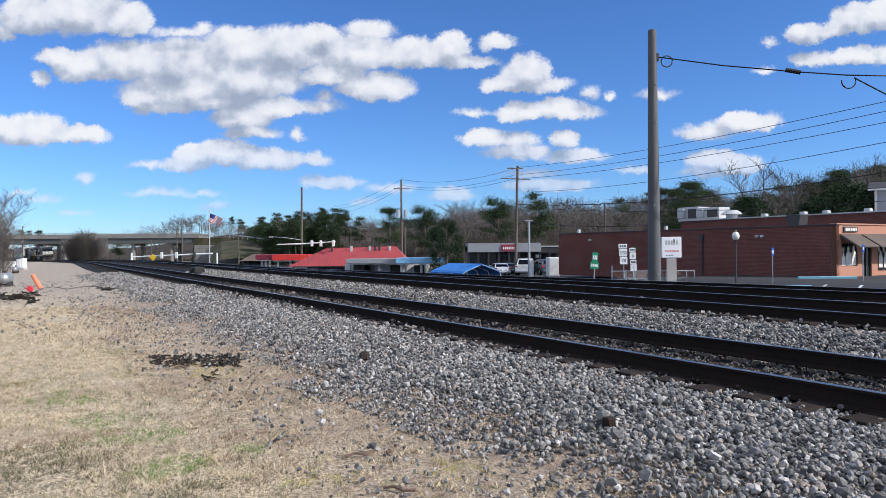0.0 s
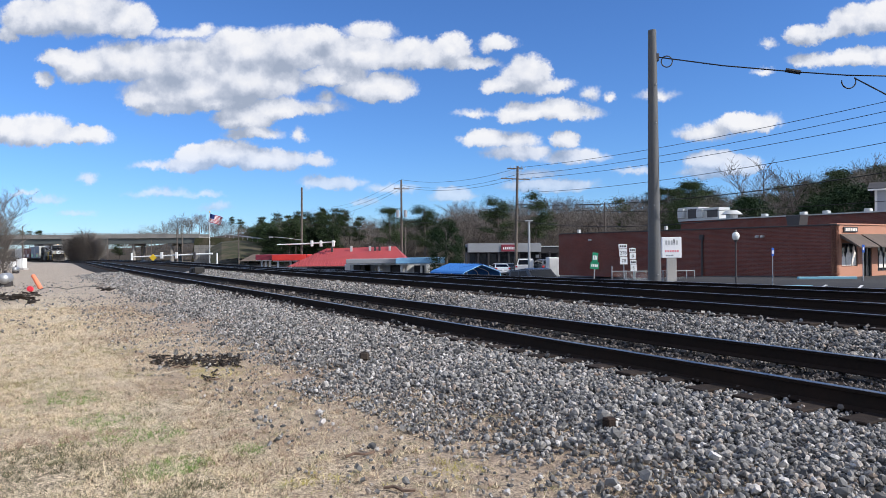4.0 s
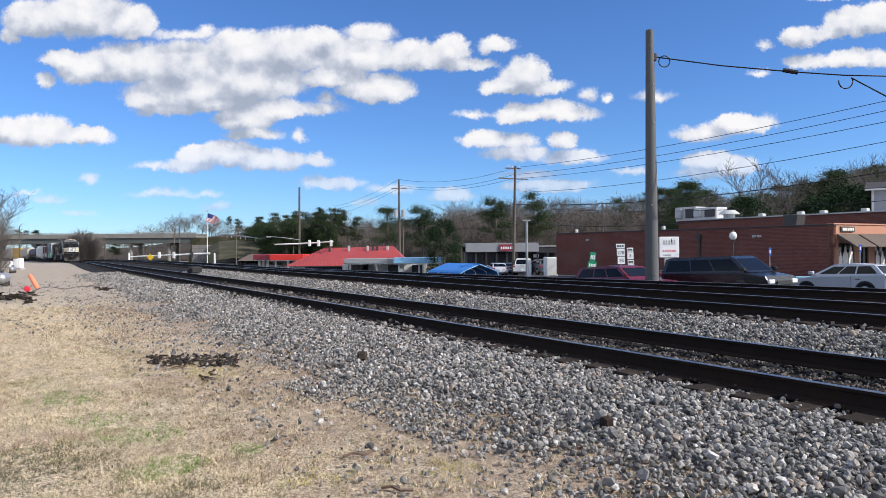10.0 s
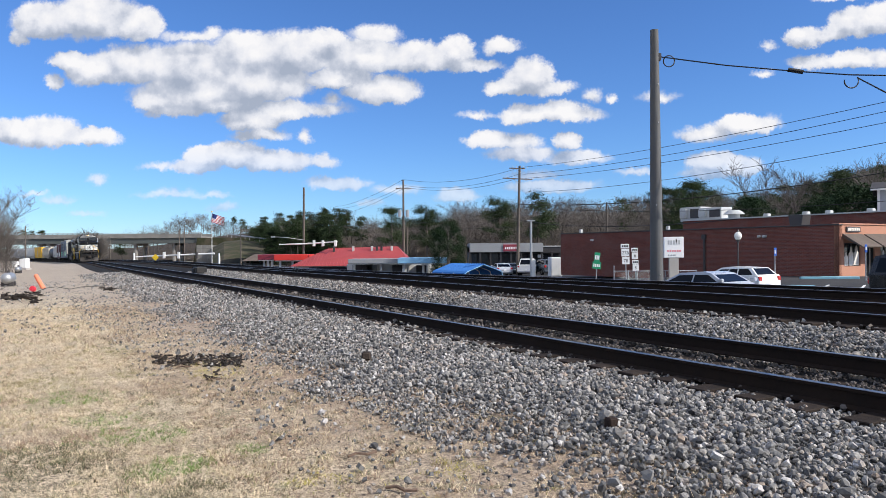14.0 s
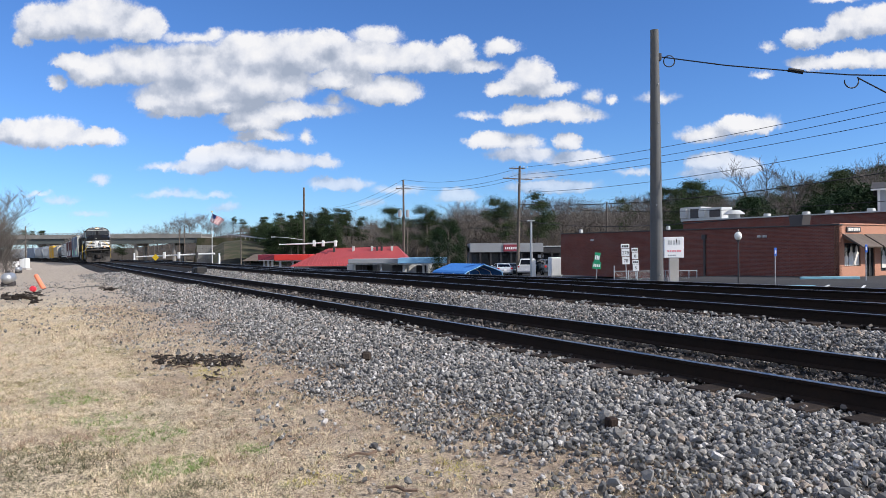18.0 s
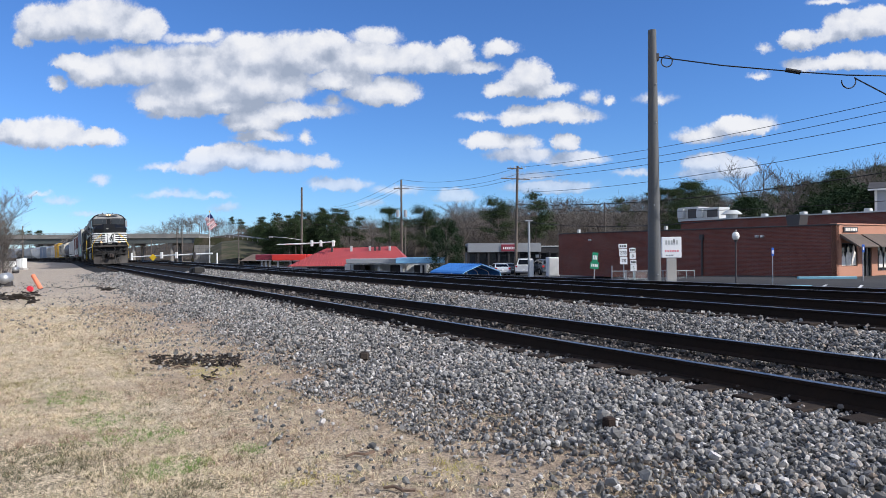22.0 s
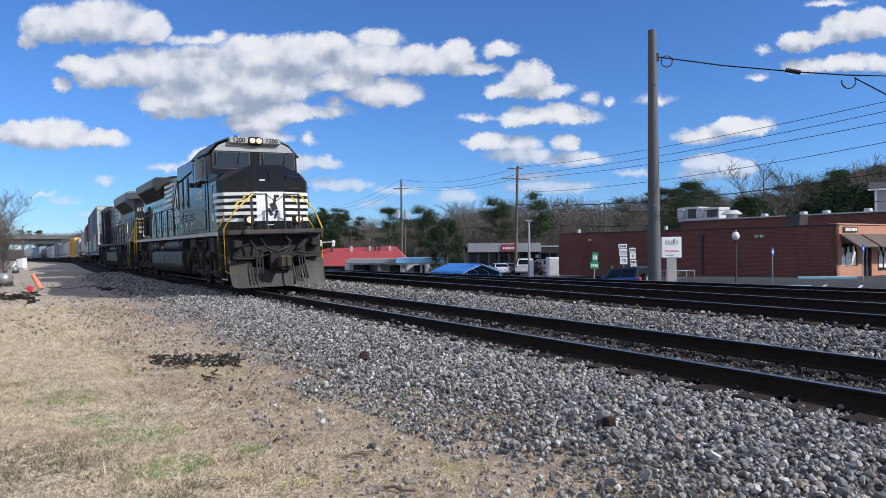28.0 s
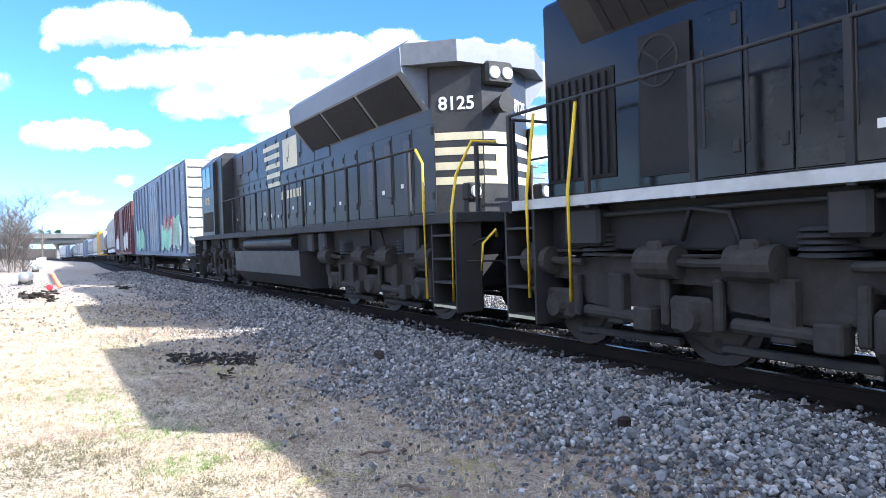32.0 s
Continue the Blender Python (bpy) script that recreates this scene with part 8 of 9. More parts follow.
        digits("8125", 0.36, M_CREAM, t, Matrix.Translation((-18.0, s_ * 1.526, 3.0)) @ Euler((radians(90), 0, 0 if s_ < 0 else radians(180))).to_matrix().to_4x4())
        boxpart("cab_panel", M_GRIME, t, -18.8, -17.2, min(ys, ys * 1.008), max(ys, ys * 1.008), 1.9, 2.6, 0.01)
    bm = bmesh.new()
    prism(bm, [(-19.0, -1.5), (-19.0, 1.5), (-19.7, 1.4), (-20.1, 0.6), (-20.1, -0.6), (-19.7, -1.4)], SILL, 3.4, axis="z")
    part("nose", bm, M_GREYL, t)
    bm = bmesh.new()
    prism(bm, [(-1.48, 0.6), (-1.5, 1.2), (1.5, 1.2), (1.48, 0.6), (1.2, 0.28), (-1.2, 0.28)], -14.3, -8.0)
    part("fuel_tank", bm, M_TANKP, t, "dusty black fuel tank")
    for s_ in (-1, 1):
        rodpart("air_reservoir", M_TANKP, t, (-13.8, s_ * 1.2, 1.42), (-9.0, s_ * 1.2, 1.42), 0.18, None, 16)
        for x, w, h in ((-6.6, 0.35, 0.5), (-7.4, 0.3, 0.45), (-2.3, 0.4, 0.5), (-15.2, 0.4, 0.45), (-19.4, 0.4, 0.4)):
            boxpart("valve_box", M_FRAME, t, x - w, x + w * 0.3, min(s_ * 1.0, s_ * 1.4), max(s_ * 1.0, s_ * 1.4), 1.62 - h, 1.62, 0.04)
    loco_truck(t, -4.3, spun)
    loco_truck(t, -17.2, spun)
    return t


def car_truck(parent, cx, wheels):
    bm = bmesh.new()
    for s_ in (-1, 1):
        prism(bm, [(-1.2, 0.42), (-0.95, 0.7), (-0.35, 0.86), (0.35, 0.86), (0.95, 0.7), (1.2, 0.42), (0.9, 0.32), (0.45, 0.5), (0.3, 0.28), (-0.3, 0.28), (-0.45, 0.5), (-0.9, 0.32)], s_ * 1.0 - 0.07, s_ * 1.0 + 0.07, axis="y")
    box(bm, -0.25, 0.25, -1.0, 1.0, 0.5, 0.8, 0.02)
    fr = part("truck_frame", bm, M_GRIME, parent, m=Matrix.Translation((cx, 0, 0)))
    for x in (-0.88, 0.88):
        wheelset(fr, x, 0.43, wheels)


def car_base(name, label, L, wheels=None):
    t = thing(name, label, "railcar", group="train")
    boxpart("centre_sill", M_FRAME, t, -L + 0.4, -0.4, -0.3, 0.3, 0.75, 1.1, 0.02)
    for x in (-0.25, -L + 0.25):
        boxpart("coupler", M_GRIME, t, x - 0.25, x + 0.25, -0.13, 0.13, 0.72, 1.0, 0.04)
    car_truck(t, -2.3, wheels)
    car_truck(t, -L + 2.3, wheels)
    return t


def ladder(t, x, y, z0, z1, d=0.4):
    for k in range(int((z1 - z0) / 0.42) + 1):
        z = z0 + k * 0.42
        boxpart("ladder_rung", M_GALV, t, min(x, x + d), max(x, x + d), y - 0.015, y + 0.015, z, z + 0.03, 0)


def boxcar(L, H, paint, label, ribs, door, endpaint=None, graffiti=()):
    t = car_base("boxcar", label, L)
    z0 = 1.1
    boxpart("body", paint, t, -L + 0.7, -0.7, -1.5, 1.5, z0, H, 0.03)
    if endpaint:
        boxpart("end_wall", endpaint, t, -0.7, -0.66, -1.5, 1.5, z0, H, 0.01)
        for k in range(9):
            boxpart("end_rib", endpaint, t, -0.66, -0.58, -1.42, 1.42, z0 + 0.25 + k * 0.42, z0 + 0.36 + k * 0.42, 0.03)
    boxpart("roof", M_GALV, t, -L + 0.65, -0.65, -1.52, 1.52, H, H + 0.06, 0.02)
    for k in range(12):
        x = -1.2 - k * (L - 2.4) / 11
        boxpart("roof_rib", M_GALV, t, x - 0.05, x + 0.05, -1.5, 1.5, H + 0.06, H + 0.1, 0.01)
    boxpart("side_sill", paint, t, -L + 0.7, -0.7, -1.53, 1.53, z0 - 0.12, z0 + 0.1, 0.01)
    mid = -L / 2
    for s_ in (-1, 1):
        for k in range(ribs):
            x = -0.9 - k * (L - 1.8) / (ribs - 1)
            if abs(x - mid) > door / 2 + 0.2:
                boxpart("side_post", paint, t, x - 0.06, x + 0.06, min(s_ * 1.5, s_ * 1.57), max(s_ * 1.5, s_ * 1.57), z0, H - 0.1, 0.015)
        d = boxpart("sliding_door", paint, t, mid - door / 2, mid + door / 2, min(s_ * 1.5, s_ * 1.6), max(s_ * 1.5, s_ * 1.6), z0 + 0.05, H - 0.25, 0.02)
        for k in range(4):
            x = mid - door / 2 + door * (k + 0.5) / 4
            boxpart("lock_bar", M_GALV, d, x - 0.025, x + 0.025, min(s_ * 1.6, s_ * 1.63), max(s_ * 1.6, s_ * 1.63), z0 + 0.2, H - 0.4, 0.005)
        ladder(t, -1.2, s_ * 1.58, 0.7, H - 0.4)
        for k, (m_, x, w, z, h) in enumerate(graffiti):
            rng = random.Random(k * 7 + 3)
            for j in range(6):
                xx = x + w * j / 6
                bm = bmesh.new()
                zz = z + rng.uniform(0, h * 0.25)
                prism(bm, [(xx, zz), (xx + w * 0.13, zz + rng.uniform(-0.1, 0.1)), (xx + w * 0.19, zz + h * rng.uniform(0.5, 1.0)), (xx + w * 0.04, zz + h * rng.uniform(0.6, 1.0))], s_ * 1.575, s_ * 1.58, axis="y")
                part("graffiti", bm, m_, t, "sprayed graffiti shapes")
    return t


def hopper(L, H, paint, label, bays=3):
    t = car_base("covered_hopper", label, L)
    bm = bmesh.new()
    prism(bm, [(-1.5, 1.6), (-1.56, 2.5), (-1.5, H - 0.5), (-0.7, H), (0.7, H), (1.5, H - 0.5), (1.56, 2.5), (1.5, 1.6)], -L + 1.6, -1.6)
    prism(bm, [(-1.4, 2.2), (-1.4, H - 0.4), (1.4, H - 0.4), (1.4, 2.2)], -L + 0.8, -0.8)
    part("body", bm, paint, t)
    for k in range(bays):
        x = -1.9 - (k + 0.5) * (L - 3.8) / bays
        bm = bmesh.new()
        r = bmesh.ops.create_cone(bm, cap_ends=True, segments=4, radius1=0.45, radius2=1.9, depth=1.1, matrix=Matrix.Translation((x, 0, 1.15)) @ Matrix.Rotation(radians(45), 4, "Z"))
        part("bay", bm, paint, t)
    for s_ in (-1, 1):
        boxpart("side_sill", paint, t, -L + 0.5, -0.5, s_ * 1.45 - 0.08, s_ * 1.45 + 0.08, 1.15, 1.45, 0.01)
        for k in range(9):
            x = -1.8 - k * (L - 3.6) / 8
            boxpart("side_rib", paint, t, x - 0.04, x + 0.04, min(s_ * 1.5, s_ * 1.6), max(s_ * 1.5, s_ * 1.6), 1.6, H - 0.55, 0.01)
        ladder(t, -0.95, s_ * 1.5, 1.2, H - 0.3)
    for x in (-0.5, -L + 0.5):
        boxpart("end_platform", M_FRAME, t, x - 0.45, x + 0.45, -1.4, 1.4, 1.1, 1.18, 0.01)
    boxpart("roof_walk", M_GALV, t, -L + 1.0, -1.0, -0.9, -0.5, H + 0.12, H + 0.16, 0.0)
    boxpart("hatch_row", M_GALV, t, -L + 2, -2, -0.3, 0.3, H, H + 0.12, 0.02)
    return t


def tank_car(L, paint, label):
    t = car_base("tank_car", label, L)
    bm = bmesh.new()
    rod(bm, (-L + 1.2, 0, 2.65), (-1.2, 0, 2.65), 1.5, None, 28)
    for x, d in ((-1.2, 1), (-L + 1.2, -1)):
        rod(bm, (x, 0, 2.65), (x + d * 0.35, 0, 2.65), 1.5, 1.0, 28)
    part("tank", bm, paint, t, smooth=False)
    rodpart("manway", paint, t, (-L / 2, 0, 4.1), (-L / 2, 0, 4.5), 0.5, None, 16)
    for x in (-2.3, -L + 2.3):
        boxpart("saddle", M_FRAME, t, x - 0.4, x + 0.4, -1.2, 1.2, 1.0, 1.7, 0.02)
    for s_ in (-1, 1):
        tubepart("side_rail", M_GALV, t, [(-1.2, s_ * 1.5, 1.6), (-L + 1.2, s_ * 1.5, 1.6)], 0.03)
        ladder(t, -L / 2, s_ * 1.55, 1.2, 4.0)
    return t


def dress(name, c, d=None):
    return mat(name, c, 0.6, 0, 8, 0.12, 0.6, 0.45, 0.05, d or shade(c, 0.5))


spun1, spun2 = [], []
train = [(lead_loco(spun1), 0.0), (second_loco(spun2), 21.65)]
G_MINT, G_WHITE, G_RED, G_YEL = dress("mint spray", (0.30, 0.62, 0.42)), dress("white spray", (0.7, 0.7, 0.66)), dress("red spray", (0.55, 0.08, 0.12)), dress("yellow spray", (0.62, 0.6, 0.2))
P_BLUE, P_BRN, P_WHT, P_GRY, P_BLK, P_TAN, P_YEL = dress("pale blue-grey boxcar paint", (0.18, 0.23, 0.30)), dress("maroon boxcar paint", (0.12, 0.035, 0.035), (0.25, 0.2, 0.18)), dress("off-white hopper paint", (0.56, 0.56, 0.54)), dress("grey hopper paint", (0.36, 0.37, 0.37)), dress("black tank paint", (0.03, 0.03, 0.033)), dress("beige hopper paint", (0.44, 0.40, 0.33)), dress("yellow car paint", (0.70, 0.42, 0.04))
back = 43.3
consist = [
    (lambda: boxcar(19.6, 5.0, P_BLUE, "pale blue-grey high boxcar with bright graffiti", 15, 3.0, dress("pale boxcar end", (0.44, 0.44, 0.39)), ((G_MINT, -7.5, 5.2, 1.15, 1.6), (G_WHITE, -5.2, 3.4, 1.2, 1.3), (G_RED, -6.8, 3.0, 2.1, 0.7), (G_MINT, -17.5, 3.5, 1.15, 1.4))), 19.9),
    (lambda: boxcar(15.8, 4.5, P_BRN, "maroon boxcar with chalky graffiti", 11, 2.6, None, ((G_WHITE, -6.5, 3.5, 1.2, 1.3), (G_WHITE, -13.5, 3.0, 1.2, 1.1))), 16.1),
    (lambda: hopper(17.5, 4.6, P_WHT, "off-white covered hopper railcar"), 17.8),
    (lambda: tank_car(16.5, P_BLK, "black tank railcar with steel rails"), 16.8),
    (lambda: hopper(16.0, 4.5, P_TAN, "beige covered hopper railcar"), 16.3),
    (lambda: boxcar(15.8, 4.7, P_YEL, "yellow boxcar with ribbed sides", 11, 2.6), 16.1),
    (lambda: hopper(17.5, 4.6, P_WHT, "off-white covered hopper railcar"), 17.8),
    (lambda: hopper(17.0, 4.5, P_GRY, "grey covered hopper railcar"), 17.3),
    (lambda: boxcar(15.8, 4.6, P_BLUE, "pale blue-grey boxcar with ribbed sides", 11, 2.6), 16.1),
]
protos = []
for make, step in consist:
    ob = make()
    protos.append((ob, step))
    train.append((ob, back))
    back += step
for k in range(5):
    ob, step = protos[(6, 7, 3, 8, 2)[k]]
    train.append((copy_thing(ob, Matrix.Identity(4)), back))
    back += step

V = 8.6
FRONT28 = 20.6
SURGE = [(0, 0), (26, 0), (27, -0.1), (28, -0.3), (28.5, -0.3), (29, 0), (29.5, 0), (30, -0.1), (30.5, -0.4), (31, -0.2), (31.5, 0.08), (32, 0.15)]


def on_track(s):
    """The place and heading on the near track, s metres up the line."""
    d = at(s - 1.0, bend(s - 1.0)) - at(s + 1.0, bend(s + 1.0))
    return Matrix.Translation(at(s, MID1 + bend(s), grade(s) + 0.023)) @ Matrix.Rotation(math.atan2(d.y, d.x), 4, "Z") @ Matrix.Rotation(math.atan2(0.046, 1.507), 4, "X")


def car_pose(s, L):
    """A car rides on its two trucks."""
    a, b_ = on_track(s + 3.0), on_track(s + L - 3.0)
    d = a.translation - b_.translation
    m = Matrix.Rotation(math.atan2(d.y, d.x), 4, "Z") @ Matrix.Rotation(-math.atan2(d.z, math.hypot(d.x, d.y)), 4, "Y") @ Matrix.Rotation(math.atan2(0.046, 1.507), 4, "X")
    return Matrix.Translation(a.translation + d.normalized() * 3.0) @ m


def front_at(t):
    return FRONT28 - V * (t - 28) + curve(SURGE, t)


clouds = make_clouds()


def drive_train():
    for ob, back_ in train:
        rows = []
        for k in range(65):
            t = k * 0.5
            rows.append((t, car_pose(front_at(t) + back_, 17.5)))
        walk(ob, rows)
    for spun in (spun1, spun2):
        for o, x, r in spun:
            rows = [(0, Matrix.Translation((x, 0, r)))]
            for k in range(84):
                t = 26.2 + k * 0.07
                if t > 32:
                    break
                rows.append((t, Matrix.Translation((x, 0, r)) @ Matrix.Rotation(V * (t - 26.2) / r, 4, "Y")))
            rows.append((32.0, Matrix.Translation((x, 0, r)) @ Matrix.Rotation(V * (32 - 26.2) / r, 4, "Y")))
            walk(o, rows)


def drift_clouds():
    away = Vector((0.217, 1, 0)) * SKY_D * 0.045
    walk(clouds, [(t, Matrix.Translation(Vector((0, SKY_D, EYE_Z)) + away * (t / 32)) @ Matrix.Rotation(radians(-0.44), 4, "Y")) for t in (0, 16, 32)])
M_TYRE = mat("black tyre rubber", (0.015, 0.015, 0.016), 0.85, 0, 20, 0.2, 3, 0.2, 0.1)
M_RIM = mat("alloy wheel rim", (0.45, 0.45, 0.46), 0.35, 0.8, 12, 0.08, 2, 0.2, 0.0)
M_CARGLASS = mat("dark car glass", (0.008, 0.009, 0.01), 0.06, 0, 3, 0.1, 1, 0.1, 0.0, spec=0.2)
M_TAIL = mat("red tail lamp", (0.45, 0.02, 0.02), 0.25, 0, 12, 0.1, 2, 0.1, 0.0)
M_HEADL = mat("clear head lamp", (0.7, 0.7, 0.68), 0.2, 0, 12, 0.1, 2, 0.1, 0.0)
M_TRIM = mat("black plastic trim", (0.02, 0.02, 0.021), 0.6, 0, 16, 0.2, 2, 0.2, 0.05)


def car_paint(name, c):
    return mat(name, c, 0.28, 0.0, 30, 0.05, 0.8, 0.15, 0.0, shade(c, 0.7), coat=0.3)


# lower body and cabin outlines, forwards along x; height of the belt, cabin corners at belt and roof
CARS = {
    "sedan": dict(L=4.8, H=1.46, W=1.84, belt=0.95, body=[(-2.4, 0.35), (-2.42, 0.75), (-2.3, 1.0), (-1.7, 1.02), (0.75, 0.97), (1.7, 0.86), (2.3, 0.7), (2.4, 0.5), (2.35, 0.28), (-2.3, 0.26)], cabin=[(-1.95, 1.0), (-1.05, 1.42), (0.05, 1.46), (0.45, 1.38), (1.2, 0.94)]),
    "suv": dict(L=4.9, H=1.8, W=1.95, belt=1.1, body=[(-2.42, 0.45), (-2.45, 0.98), (-2.38, 1.27), (0.85, 1.2), (2.1, 1.06), (2.4, 0.85), (2.45, 0.5), (2.38, 0.32), (-2.35, 0.32)], cabin=[(-2.38, 1.24), (-2.1, 1.72), (-0.4, 1.8), (0.35, 1.74), (1.15, 1.17)]),
    "pickup": dict(L=5.9, H=1.9, W=2.0, belt=1.15, body=[(-2.95, 0.55), (-2.97, 1.2), (-0.75, 1.2), (1.2, 1.15), (2.7, 1.08), (2.93, 0.85), (2.95, 0.5), (2.85, 0.4), (-2.85, 0.42)], cabin=[(-0.85, 1.18), (-0.72, 1.82), (0.6, 1.9), (0.85, 1.84), (1.5, 1.14)]),
    "van": dict(L=5.5, H=2.05, W=2.0, belt=1.2, body=[(-2.7, 0.45), (-2.74, 1.4), (1.5, 1.38), (2.55, 1.18), (2.72, 0.85), (2.74, 0.5), (2.6, 0.38), (-2.6, 0.38)], cabin=[(-2.72, 1.38), (-2.6, 1.98), (-2.3, 2.05), (0.8, 2.05), (1.05, 1.95), (1.75, 1.35)]),
    "jeep": dict(L=4.4, H=1.84, W=1.85, belt=1.15, body=[(-2.0, 0.5), (-2.02, 1.2), (0.6, 1.2), (2.05, 1.12), (2.15, 1.0), (2.18, 0.6), (2.1, 0.5), (-1.95, 0.48)], cabin=[(-2.0, 1.18), (-1.98, 1.78), (-1.7, 1.84), (0.3, 1.82), (0.75, 1.16)]),
}

CARS["hatch"] = dict(CARS["suv"], L=4.25, H=1.6, W=1.82, belt=1.04, body=[(x * 0.87, z * 0.9) for x, z in CARS["suv"]["body"]], cabin=[(-2.0, 1.1), (-1.62, 1.5), (-0.5, 1.6), (0.15, 1.56), (1.15, 1.05)])


def cabin_mesh(outline, w0, w1, z0, z1):
    """A cabin that leans in towards its roof."""
    bm = bmesh.new()
    a, b_ = [], []
    for x, z in outline:
        k = (z - z0) / (z1 - z0)
        w = w0 + (w1 - w0) * k
        a.append(bm.verts.new((x, -w, z)))
        b_.append(bm.verts.new((x, w, z)))
    bm.faces.new(a)
    bm.faces.new(b_[::-1])
    for i in range(len(a)):
        j = (i + 1) % len(a)
        bm.faces.new((a[j], a[i], b_[i], b_[j]))
    bmesh.ops.recalc_face_normals(bm, faces=bm.faces)
    return bm


def vehicle(kind, paint, label, cap=None, roof=None, category="car"):
    c = CARS[kind]
    W = c["W"] / 2
    t = thing({"suv": "sport_utility_car", "hatch": "hatchback"}.get(kind, kind), label, category, group="road traffic")
    bm = bmesh.new()
    prism(bm, c["body"], -W, W, axis="y")
    es = [e for e in bm.edges if abs(e.verts[0].co.y - e.verts[1].co.y) < 0.01]
    bmesh.ops.bevel(bm, geom=es, offset=0.07, segments=2, affect="EDGES", profile=0.6)
    part("body", bm, paint, t, smooth=False)
    z0, z1 = c["cabin"][0][1], c["H"]
    shell = roof or paint
    part("cabin", cabin_mesh(c["cabin"], W - 0.06, W - 0.24, z0, z1), shell, t)
    top = [p for p in c["cabin"] if p[1] > z1 - 0.13]
    (rx0, rz0), (rx1, rz1) = c["cabin"][0], c["cabin"][1]
    (fx0, fz0), (fx1, fz1) = c["cabin"][-1], c["cabin"][-2]
    lo, hi = z0 + 0.05, z1 - 0.13

    def wide(z):
        return W - 0.06 - 0.18 * (z - z0) / (z1 - z0)

    def rear(z):
        return rx0 + (rx1 - rx0) * min(1.0, (z - rz0) / (rz1 - rz0))

    def fore(z):
        return fx0 + (fx1 - fx0) * min(1.0, (z - fz0) / (fz1 - fz0))

    def pane(name, quad, out, label):
        bm = bmesh.new()
        a = [bm.verts.new(Vector(p) + out * 0.008) for p in quad]
        b_ = [bm.verts.new(Vector(p) - out * 0.01) for p in quad]
        bm.faces.new(a)
        bm.faces.new(b_[::-1])
        for k in range(4):
            bm.faces.new((a[k], b_[k], b_[(k + 1) % 4], a[(k + 1) % 4]))
        bmesh.ops.recalc_face_normals(bm, faces=bm.faces)
        part(name, bm, M_CARGLASS, t, label)
    for fx, d_ in ((fore, 1), (rear, -1)):
        quad = [(fx(lo), -wide(lo) + 0.12, lo), (fx(lo), wide(lo) - 0.12, lo), (fx(hi), wide(hi) - 0.1, hi), (fx(hi), -wide(hi) + 0.1, hi)]
        pane("windscreen" if d_ > 0 else "rear_window", quad, Vector((d_ * (hi - lo), 0, abs(fx(hi) - fx(lo)))).normalized(), "dark tinted window")
    mid = (top[0][0] + top[-1][0]) / 2
    cuts = [0, 0.36, 0.66, 1] if kind in ("suv", "van", "hatch") else [0, 0.52, 1] if kind != "pickup" else [0, 0.5, 1]
    for s_ in (-1, 1):
        for k0, k1 in zip(cuts, cuts[1:]):
            def on(k, z, e):
                a, b2 = rear(z) + 0.16, fore(z) - 0.18
                return (a + (b2 - a) * k + e, s_ * wide(z), z)
            pane("side_window", [on(k0, lo, 0.035), on(k1, lo, -0.035), on(k1, hi, -0.035), on(k0, hi, 0.035)], Vector((0, s_, 0.2)).normalized(), "dark tinted window")
        boxpart("mirror", paint, t, c["cabin"][-1][0] - 0.25, c["cabin"][-1][0] - 0.02, min(s_ * W, s_ * (W + 0.17)), max(s_ * W, s_ * (W + 0.17)), z0 + 0.02, z0 + 0.18, 0.03)
        boxpart("door_handle", M_TRIM, t, mid - 0.35, mid - 0.15, min(s_ * W, s_ * (W + 0.025)), max(s_ * W, s_ * (W + 0.025)), z0 - 0.2, z0 - 0.16, 0.01)
        boxpart("door_gap", M_TRIM, t, mid + 0.04, mid + 0.055, min(s_ * W, s_ * (W + 0.003)), max(s_ * W, s_ * (W + 0.003)), 0.45, z0 - 0.05, 0)
        f = c["L"] / 2
        boxpart("head_lamp", M_HEADL, t, f - 0.32, f - 0.02, s_ * W * 0.78 - 0.2, s_ * W * 0.78 + 0.2, c["belt"] - 0.34, c["belt"] - 0.16, 0.03)
        boxpart("tail_lamp", M_TAIL, t, -f - 0.02, -f + 0.14, s_ * W * 0.84 - 0.12, s_ * W * 0.84 + 0.12, c["belt"] - 0.2, c["belt"] + 0.02, 0.02)
        for x in (-c["L"] * 0.3, c["L"] * 0.31):
            r = 0.34 if kind == "sedan" else 0.39
            w = rodpart("wheel", M_TYRE, t, (x, s_ * (W - 0.2), r), (x, s_ * (W + 0.012), r), r, r, 20)
            rodpart("rim", M_RIM, w, (x, s_ * (W + 0.0), r), (x, s_ * (W + 0.02), r), r * 0.62, r * 0.56, 12)
            bm = bmesh.new()
            rod(bm, (x, s_ * (W - 0.02), r), (x, s_ * (W + 0.004), r), r * 1.17, None, 20)
            part("wheel_arch", bm, M_TRIM, t)
    f = c["L"] / 2
    boxpart("grille", M_TRIM, t, f - 0.03, f + 0.015, -W * 0.5, W * 0.5, c["belt"] - 0.4, c["belt"] - 0.2, 0.02)
    boxpart("bumper", M_TRIM if kind in ("pickup", "jeep") else paint, t, f - 0.1, f + 0.07, -W + 0.08, W - 0.08, 0.34, 0.52, 0.04)
    boxpart("bumper", M_RIM if kind == "pickup" else paint, t, -f - 0.08, -f + 0.1, -W + 0.08, W - 0.08, 0.38, 0.58, 0.04)
    boxpart("plate", M_SIGNW, t, -f - 0.095, -f - 0.08, -0.15, 0.15, 0.62, 0.77, 0)
